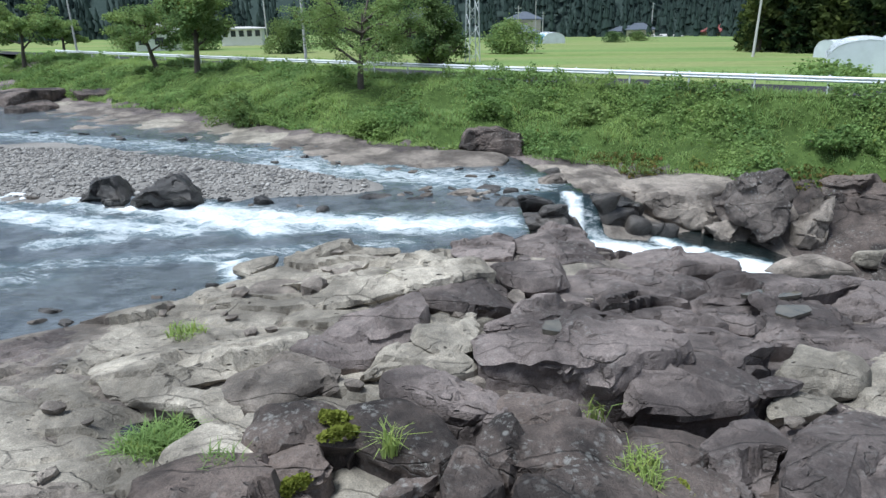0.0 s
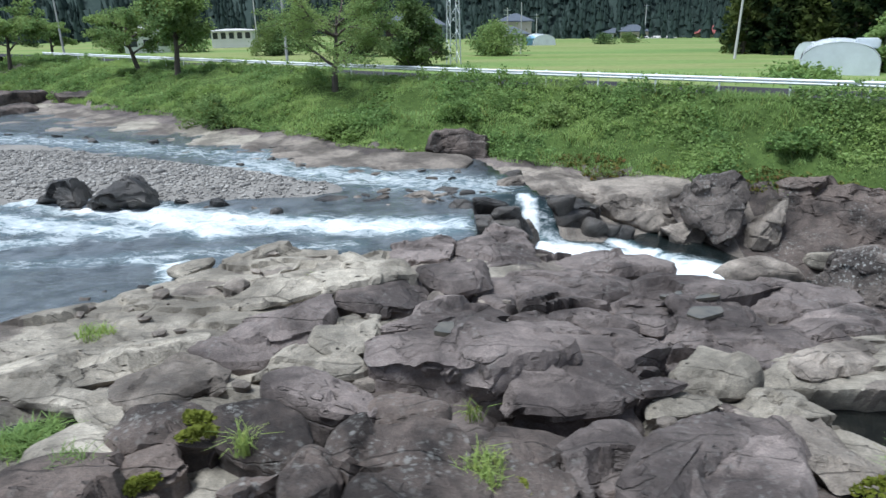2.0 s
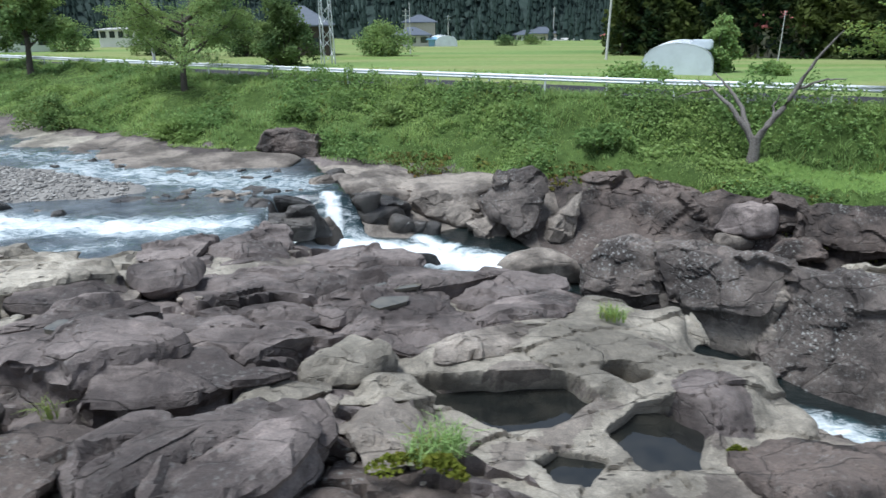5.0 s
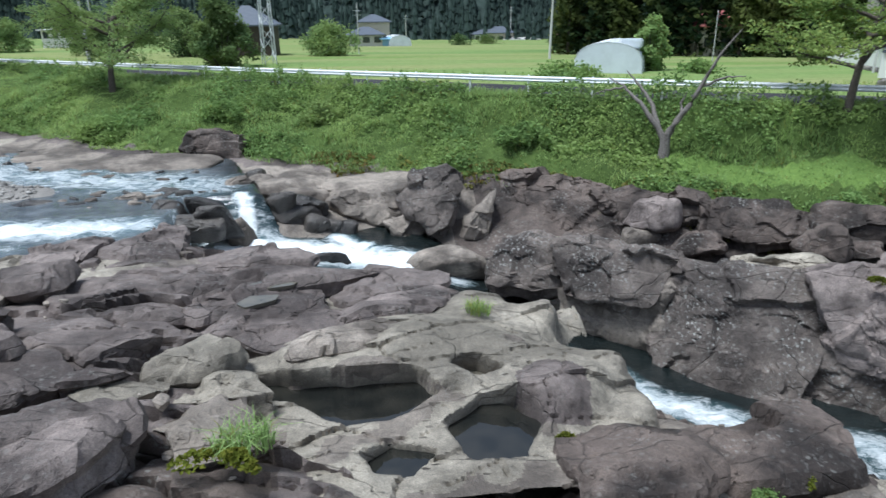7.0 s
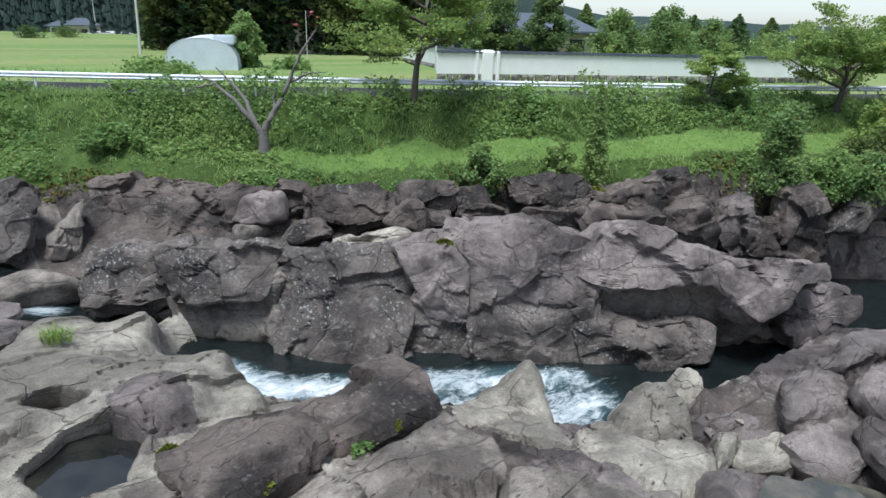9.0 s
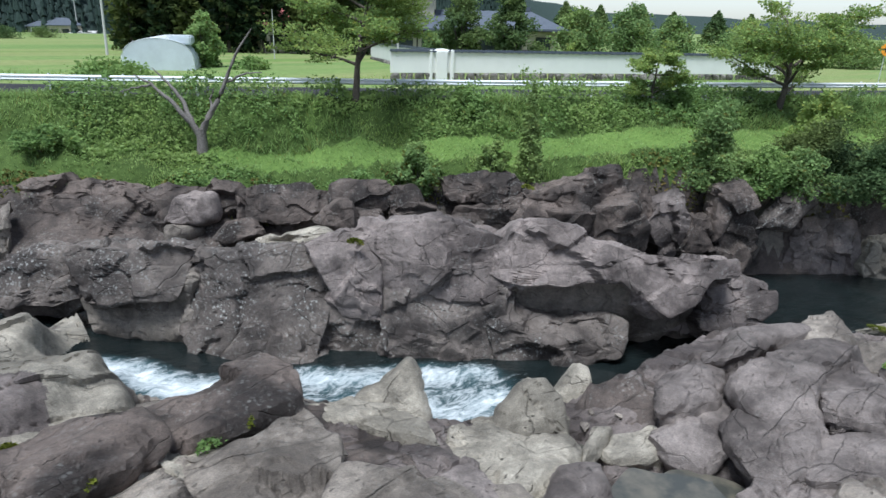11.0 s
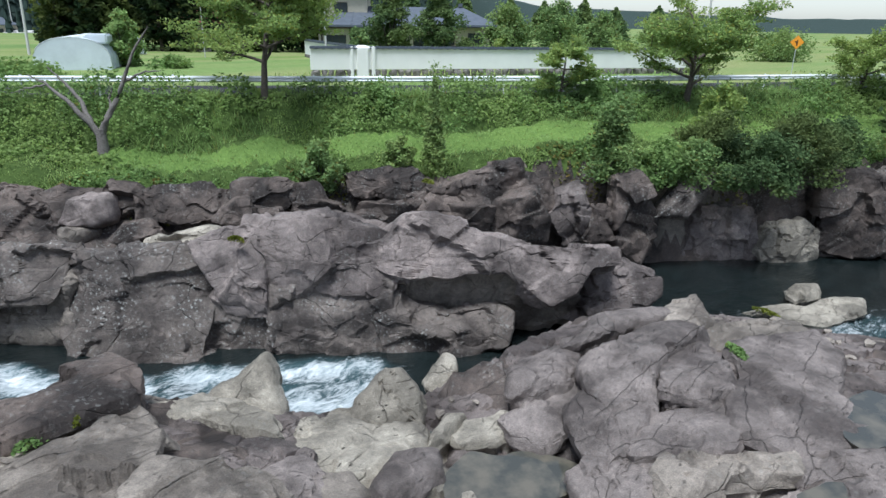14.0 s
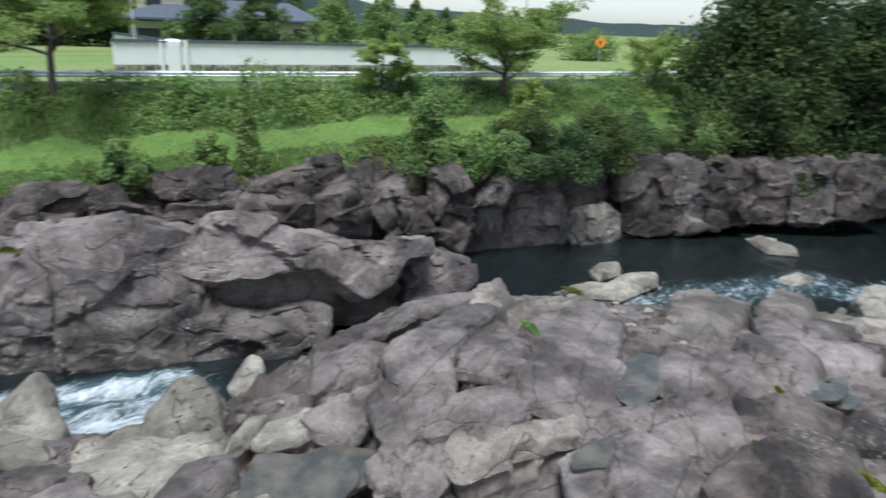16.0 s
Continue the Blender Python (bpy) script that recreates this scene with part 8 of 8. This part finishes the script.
def wooded_hills():
    """Hills all round, with the pointed crowns of far woods on the nearer ones."""
    def ridge(a):
        """Height of the far hills by bearing, clockwise from straight ahead."""
        a = np.degrees(a)
        base = np.interp(a, [-180, -90, -40, -10, 20, 38, 50, 65, 80, 120, 180], [60, 60, 75, 85, 80, 60, 30, 14, 16, 40, 60])
        return base * (1 + 0.12 * np.sin(a * 0.21) + 0.08 * np.sin(a * 0.53 + 1))
    a = np.linspace(-np.pi, np.pi, 361)
    rs = np.array([235.0, 262, 295, 335, 400, 480, 700])
    lift = np.array([-2.0, 0.18, 0.38, 0.6, 0.85, 1.0, 0.9])
    v = []
    for r, l in zip(rs, lift):
        rr = r * np.where(np.degrees(a) > 42, 1 + ss(42, 62, np.degrees(a)) * 2.2, 1)
        h = ridge(a) * l if l > 0 else 0 * a - 4
        wob = 8 * vnoise(np.stack([np.cos(a) * r / 30, np.sin(a) * r / 30, 0 * a], -1), 91) * (l > 0)
        v.append(np.stack([np.sin(a) * rr, np.cos(a) * rr, h + wob + 2], -1))
    v = np.concatenate(v)
    m = len(a)
    f = np.array([[i * m + j, i * m + j + 1, (i + 1) * m + j + 1, (i + 1) * m + j] for i in range(len(rs) - 1) for j in range(m - 1)])
    ob = mesh_object("backdrop_hills", v, f, (HILL,))
    tagged(ob, "dark wooded hills rising behind the fields", "hills", kind="structure")
    rng = np.random.default_rng(92)
    n = 8500
    b = np.radians(rng.uniform(-48, 48, n))
    k = rng.uniform(0, 1, n) ** 0.8
    r = 226 + k * 160
    h = ridge(b) * np.interp(r, rs, np.maximum(lift, 0)) + 2
    out = []
    for i in range(n):
        hh = rng.uniform(6, 12)
        w = hh * rng.uniform(0.10, 0.17)
        for t in range(3):
            z0, z1, ww = hh * (0.1 + 0.27 * t), hh * (0.5 + 0.25 * t), w * (1 - 0.27 * t)
            s = 7
            ang = np.arange(s) * 6.283 / s + rng.uniform(0, 6)
            ring = np.stack([np.cos(ang) * ww * rng.uniform(0.7, 1.2, s), np.sin(ang) * ww * rng.uniform(0.7, 1.2, s), z0 + rng.uniform(-0.5, 0.5, s)], -1)
            p = np.concatenate([ring, [[0, 0, z1]]]) + np.array([math.sin(b[i]) * r[i], math.cos(b[i]) * r[i], h[i]])
            out.append((p, np.array([[j, (j + 1) % s, s] for j in range(s)])))
    v, f = join_arrays(out)
    ob = mesh_object("far_woods", v, f, (FARWOOD,), smooth=False)
    tagged(ob, "dense cedar woods covering the far hills", "woods", kind="stuff")


def hill_material(name, low, high, scale):
    n = Nodes(name)
    a = n.noise(scale, 6, 0.7)
    r = n.island()
    c = n.mix(n.ramp(a, (0.35, 0.0), (0.65, 1.0)), low, high)
    c = n.mix(n.math("MULTIPLY", r, 0.3), c, tuple(x * 1.5 for x in high))
    return n.finish(c, 0.95, n.bump(n.noise(0.9, 4), 0.5, 0.6), specular=0.03)


# Bluish haze of distance is mixed into both wood colours.
HILL = hill_material("hazed_wooded_hill", (0.030, 0.045, 0.040), (0.045, 0.062, 0.055), 0.4)
FARWOOD = hill_material("hazed_cedars", (0.024, 0.038, 0.034), (0.042, 0.060, 0.052), 0.03)
wooded_hills()

# ---- small things on the near rocks and in the river ----


def pool(px, py, z, length, width, turn, seed):
    """A still pool in a hollow of the rock."""
    rng = np.random.default_rng(seed)
    a = np.linspace(0, 2 * np.pi, 41)[:-1]
    r = 1 + 0.14 * np.sin(2 * a + rng.uniform(0, 6)) + 0.10 * np.sin(3 * a + rng.uniform(0, 6)) + 0.05 * np.sin(5 * a + rng.uniform(0, 6))
    ring = np.stack([np.cos(a) * r * length / 2, np.sin(a) * r * width / 2], -1)
    v = np.concatenate([np.column_stack([ring, 0 * a]), np.column_stack([ring * 0.96, 0 * a - 0.12]), [[0, 0, 0.0]]])
    n = len(a)
    f = [[i, (i + 1) % n, 2 * n] for i in range(n)]
    f += [[n + i, n + (i + 1) % n, (i + 1) % n] for i in range(n)] + [[n + i, (i + 1) % n, i] for i in range(n)]
    ob = mesh_object("rock_pool", v, f, (PUDDLE if seed in (1, 5, 6, 7, 8) else SHALLOW,), smooth=False)
    x, y = at(px, py)
    ob.matrix_world = pose(x, y, z * PLAN, 0, 0, turn)
    return tagged(ob, "still dark rain pool lying in a rock hollow" if seed in (1, 5, 6, 7, 8) else "shallow rain puddle lying on worn rock", "puddle", "rock pools", kind="")


def tuft(px, py, z, spread, length, leaf, label, seed, count=220):
    rng = np.random.default_rng(seed)
    a, r = rng.uniform(0, 6.283, count), rng.uniform(0, 1, count) ** 0.6 * spread
    feet = np.stack([np.cos(a) * r, np.sin(a) * r * 0.7, -0.1 - 0.05 * r], -1)
    v, f = blades(feet, length, rng, 0.022, 0.95)
    ob = mesh_object("grass_tuft", v, f, (leaf,), smooth=False)
    x, y = at(px, py)
    ob.matrix_world = pose(x, y, z * PLAN, 0, 0, seed * 40)
    return tagged(ob, label, "grass", "tufts among the rocks")


def moss(px, py, z, spread, seed, leaf=None):
    rng = np.random.default_rng(seed)
    n = 420
    a, r = rng.uniform(0, 6.283, n), rng.uniform(0, 1, n) ** 0.8 * spread * 1.3
    c = np.stack([np.cos(a) * r, np.sin(a) * r * 0.3 + 0.08 * np.sin(5 * r), rng.uniform(-0.06, 0.02, n) - 0.08 * (r / spread) ** 2], -1)
    v, f = leaf_cards(c, 0.075, rng, 1.3)
    ob = mesh_object("moss_patch", v, f, (leaf or MOSS,), smooth=False)
    x, y = at(px, py)
    ob.matrix_world = pose(x, y, z * PLAN, 0, 0, seed * 31)
    return tagged(ob, "yellow-green mossy plants rooted in a rock crack", "moss", "plants in rock cracks")


tuft(-2.85, 5.2, 2.6, 0.6, 0.42, WEED, "bright green grass clump between pale slabs", 1, 900)
tuft(-0.54, 4.7, 2.92, 0.18, 0.5, YOUNG, "sparse yellow-green grass tuft in a rock crack", 2, 60)
tuft(-1.9, 4.42, 2.93, 0.35, 0.38, WEED, "thin grass tuft between boulders", 3, 160)
tuft(-3.6, 7.95, 2.42, 0.5, 0.3, YOUNG, "pale grass growing on the shore rock", 4, 260)
tuft(5.5, 4.8, 2.45, 0.5, 0.55, GRASS, "spiky green grass clump on dark rock", 5, 240)
tuft(1.5, 4.4, 2.85, 0.5, 0.4, YOUNG, "yellowing grass in a gap of boulders", 6, 200)
tuft(11.5, 4.95, 1.35, 0.3, 0.35, YOUNG, "small yellow-green tuft on rock", 7, 120)
tuft(8.5, 8.4, 1.98, 0.35, 0.4, YOUNG, "green tuft in the joint of pale slabs", 8, 160)
tuft(1.5, 5.9, 2.4, 0.2, 0.5, YOUNG, "few long dry grass stems by the pool", 9, 30)
tuft(-0.9, 9.6, 2.5, 0.2, 0.3, YOUNG, "small grass tuft on the shelf", 10, 60)
for px, py, z, w, seed in ((9.6, 4.4, 1.75, 0.5, 23), (11.0, 4.55, 1.45, 0.45, 24), (20.0, -0.35, 1.28, 0.5, 25),
                           (27.4, 1.6, -1.0, 0.5, 26), 
                           (18.29, -4.09, 1.46, 0.22, 40), (19.24, -4.46, 1.18, 0.18, 41), (20.69, -4.18, 1.07, 0.20, 42), (18.38, -5.27, 1.45, 0.35, 43), (22.46, -3.76, 1.06, 0.25, 44), (21.40, -4.85, 1.06, 0.15, 45), (-1.10, 5.09, 2.99, 0.30, 46), (-0.99, 4.84, 3.00, 0.25, 47), (-1.30, 4.27, 2.90, 0.30, 48), (1.42, 4.35, 2.85, 0.35, 49), (1.88, 4.34, 2.79, 0.30, 50), (5.58, 4.40, 2.66, 0.30, 51), (8.97, 5.53, 1.66, 0.20, 52), (9.66, 4.29, 1.78, 0.40, 53), (11.47, 4.69, 1.50, 0.30, 54),
                           (22.4, 9.8, 1.85, 0.3, 32), (15.9, 8.9, 1.78, 0.25, 33), (17.6, 8.0, 1.8, 0.25, 34), (5.2, 4.7, 2.45, 0.5, 35), (10.9, 5.0, 1.4, 0.4, 36)):
    moss(px, py, z, w, seed, WEED if seed in (23, 24, 25, 36) else None)
pool(-3.0, 5.8, 2.36, 1.5, 0.75, 10, 1)
pool(5.25, 9.2, 1.84, 1.5, 0.8, 0, 3)
pool(5.3, 10.15, 1.72, 1.8, 0.8, 0, 4)
pool(6.45, 6.62, 1.66, 4.9, 2.8, -5, 5)
pool(8.25, 5.75, 1.54, 2.4, 2.5, 0, 6)
pool(7.0, 5.3, 1.6, 1.7, 1.4, 0, 7)
pool(8.25, 7.05, 1.6, 1.2, 0.9, 0, 17)
pool(2.7, 6.05, 2.0, 2.7, 1.6, 5, 8)
pool(16.1, 0.7, 0.27, 2.4, 1.6, -50, 9)
pool(17.7, -2.5, 0.88, 1.6, 0.9, -60, 10)
pool(20.1, -2.2, 0.94, 1.7, 0.9, 10, 11)
pool(21.3, -4.9, 0.84, 1.6, 1.0, -60, 12)
pool(15.5, 2.5, 0.15, 1.3, 0.8, 20, 14)


def gravel_bar():
    """A low bar of pale shingle in the upper river."""
    line = [(-17, 24.0), (-12.5, 21.6), (-8.0, 20.6), (-4.6, 19.9), (-2.7, 19.4)]
    xs, ys = np.arange(-40, -3, 0.3), np.arange(29, 46, 0.3)

    def height(x, y):
        d, _ = line_distance(x / PLAN, y / PLAN, line)
        wide = np.interp(x / PLAN, [-17, -10, -6, -2.7], [3.2, 2.9, 2.0, 0.7])
        k = np.clip(1 - d / wide, -0.6, 1)
        p = np.stack([x, y, 0 * x], -1)
        return water_level(x, y) + 0.34 * k + 0.05 * fbm(p * 0.7, 3, 41) * (k > 0) + 0.02
    v, f = grid_arrays(xs, ys, height)
    c = v[f].mean(1)
    f = f[c[:, 2] > water_level(c[:, 0], c[:, 1]) - 0.15]
    ob = mesh_object("gravel_bar", v, f, (GRIT,))
    tagged(ob, "low bar of grey river shingle between two channels", "gravel", kind="structure")
    rng = np.random.default_rng(44)
    n = 7000
    x, y = rng.uniform(-31, -4, n * 3), rng.uniform(29, 43, n * 3)
    z = height(x, y)
    keep = z > water_level(x, y) + 0.01
    x, y, z = x[keep][:n], y[keep][:n], z[keep][:n]
    bv, bf = ball(1)
    out = []
    size = 0.06 * np.exp(rng.normal(0, 0.38, len(x)))
    for i in range(len(x)):
        q = bv * np.array([1.3, 1.0, 0.6]) * size[i] * (1 + 0.15 * rng.normal(size=(1, 3)))
        a = rng.uniform(0, 6.28)
        q = np.stack([q[:, 0] * math.cos(a) - q[:, 1] * math.sin(a), q[:, 0] * math.sin(a) + q[:, 1] * math.cos(a), q[:, 2]], -1)
        out.append((q + np.array([x[i], y[i], z[i] + size[i] * 0.25]), bf))
    v, f = join_arrays(out)
    ob = mesh_object("shingle", v, f, (PEBBLE,))
    tagged(ob, "rounded grey and beige river pebbles", "pebbles", kind="stuff")


def pebble_material():
    n = Nodes("river_pebbles")
    r = n.island()
    c = n.ramp(r, (0.0, (0.12, 0.115, 0.11)), (0.5, (0.24, 0.225, 0.205)), (1.0, (0.40, 0.38, 0.35)))
    return n.finish(n.mix(0.3, c, n.ramp(n.noise(30, 3), (0.3, 0.3), (0.7, 0.7)), "OVERLAY"), 0.75, specular=0.3)


PEBBLE = pebble_material()
GRIT = soil_material("river_grit", (0.16, 0.15, 0.14), (0.34, 0.32, 0.29), 9.0)
gravel_bar()


def river_stones():
    """Low dark stones breaking the surface in the rapids and along the shores."""
    rng = np.random.default_rng(45)
    spots = []
    for (ax, ay), (bx, by), wide, n in (((-3, 19.2), (2.5, 18.2), 1.0, 26), ((-6, 24), (2, 21), 1.0, 22), ((-20, 30), (-5, 26.5), 1.0, 26), ((-15, 18.9), (-4, 17.6), 0.3, 16),
                                        ((-6.5, 8.6), (-3.5, 11), 0.6, 10), ((24, 1), (32, -5), 1.2, 8), ((4, 20), (8, 19), 0.6, 10)):
        for k in rng.uniform(0, 1, n):
            spots.append((ax + (bx - ax) * k + rng.normal(0, wide * 0.6), ay + (by - ay) * k + rng.normal(0, wide * 0.6)))
    for i, (px, py) in enumerate(spots):
        x, y = at(px, py)
        s = rng.uniform(0.25, 0.8)
        w = float(water_level(np.array([x]), np.array([y]))[0])
        rock(x, y, w + s * rng.uniform(0.1, 0.3), s * 1.3, s * 0.8, s * 0.25, rng.uniform(-30, 30), WET if rng.uniform() < 0.75 else MIXED, 700 + i, bury=0.5, name="river_stone", fine=3,
             label="low wet stone breaking the surface of the rapids")


river_stones()
for i, (px, py, top, ln, wd) in enumerate(((3.2, 19.9, 1.75, 1.5, 0.9), (2.55, 18.05, 1.62, 1.5, 0.7), (4.5, 18.6, 1.5, 1.1, 0.7), (3.7, 20.9, 1.5, 1.4, 0.9), (2.9, 17.2, 1.55, 1.3, 0.8), (1.6, 17.4, 1.65, 1.4, 0.8), (0.4, 18.6, 1.62, 1.5, 0.6), (4.6, 19.9, 1.2, 1.5, 1.0), (1.4, 19.2, 1.6, 1.2, 0.6),
                                           (3.5, 17.6, 1.1, 0.9, 0.7), (5.5, 18.4, 0.8, 0.9, 0.7))):
    x, y = at(px, py)
    rock(x, y, top * PLAN, ln * PLAN, wd * PLAN, 0.6, -10 + 7 * i % 40, WET if i % 3 else MIXED, 1900 + i, edge=5.0, bury=1.2, slant=(-0.2, 0.4))


def rubble():
    """Loose broken stones in the joints of the near bank."""
    rng = np.random.default_rng(46)
    n = 900
    x, y = rng.uniform(-8, 42, n), rng.uniform(-9, 22, n)
    _, _, _, out = land(x, y)
    keep = out < -0.3
    x, y = x[keep], y[keep]
    z = bedrock_height(x, y)
    bv, bf = ball(3)
    pieces = []
    for i in range(len(x)):
        s = 0.10 * math.exp(rng.normal(0, 0.5))
        v, f = rock_form(int(rng.integers(0, 40)) + 900, 14, 1.0, 2)
        a = rng.uniform(0, 6.28)
        q = v * np.array([1.3, 0.9, 0.6]) * s
        q = np.stack([q[:, 0] * math.cos(a) - q[:, 1] * math.sin(a), q[:, 0] * math.sin(a) + q[:, 1] * math.cos(a), q[:, 2]], -1)
        pieces.append((q + np.array([x[i], y[i], z[i] + s * 0.3]), f))
    v, f = join_arrays(pieces)
    ob = mesh_object("rubble", v, f, (MIXED,), smooth=False)
    tagged(ob, "loose broken stones lying in the rock joints", "stones", kind="stuff")


rubble()
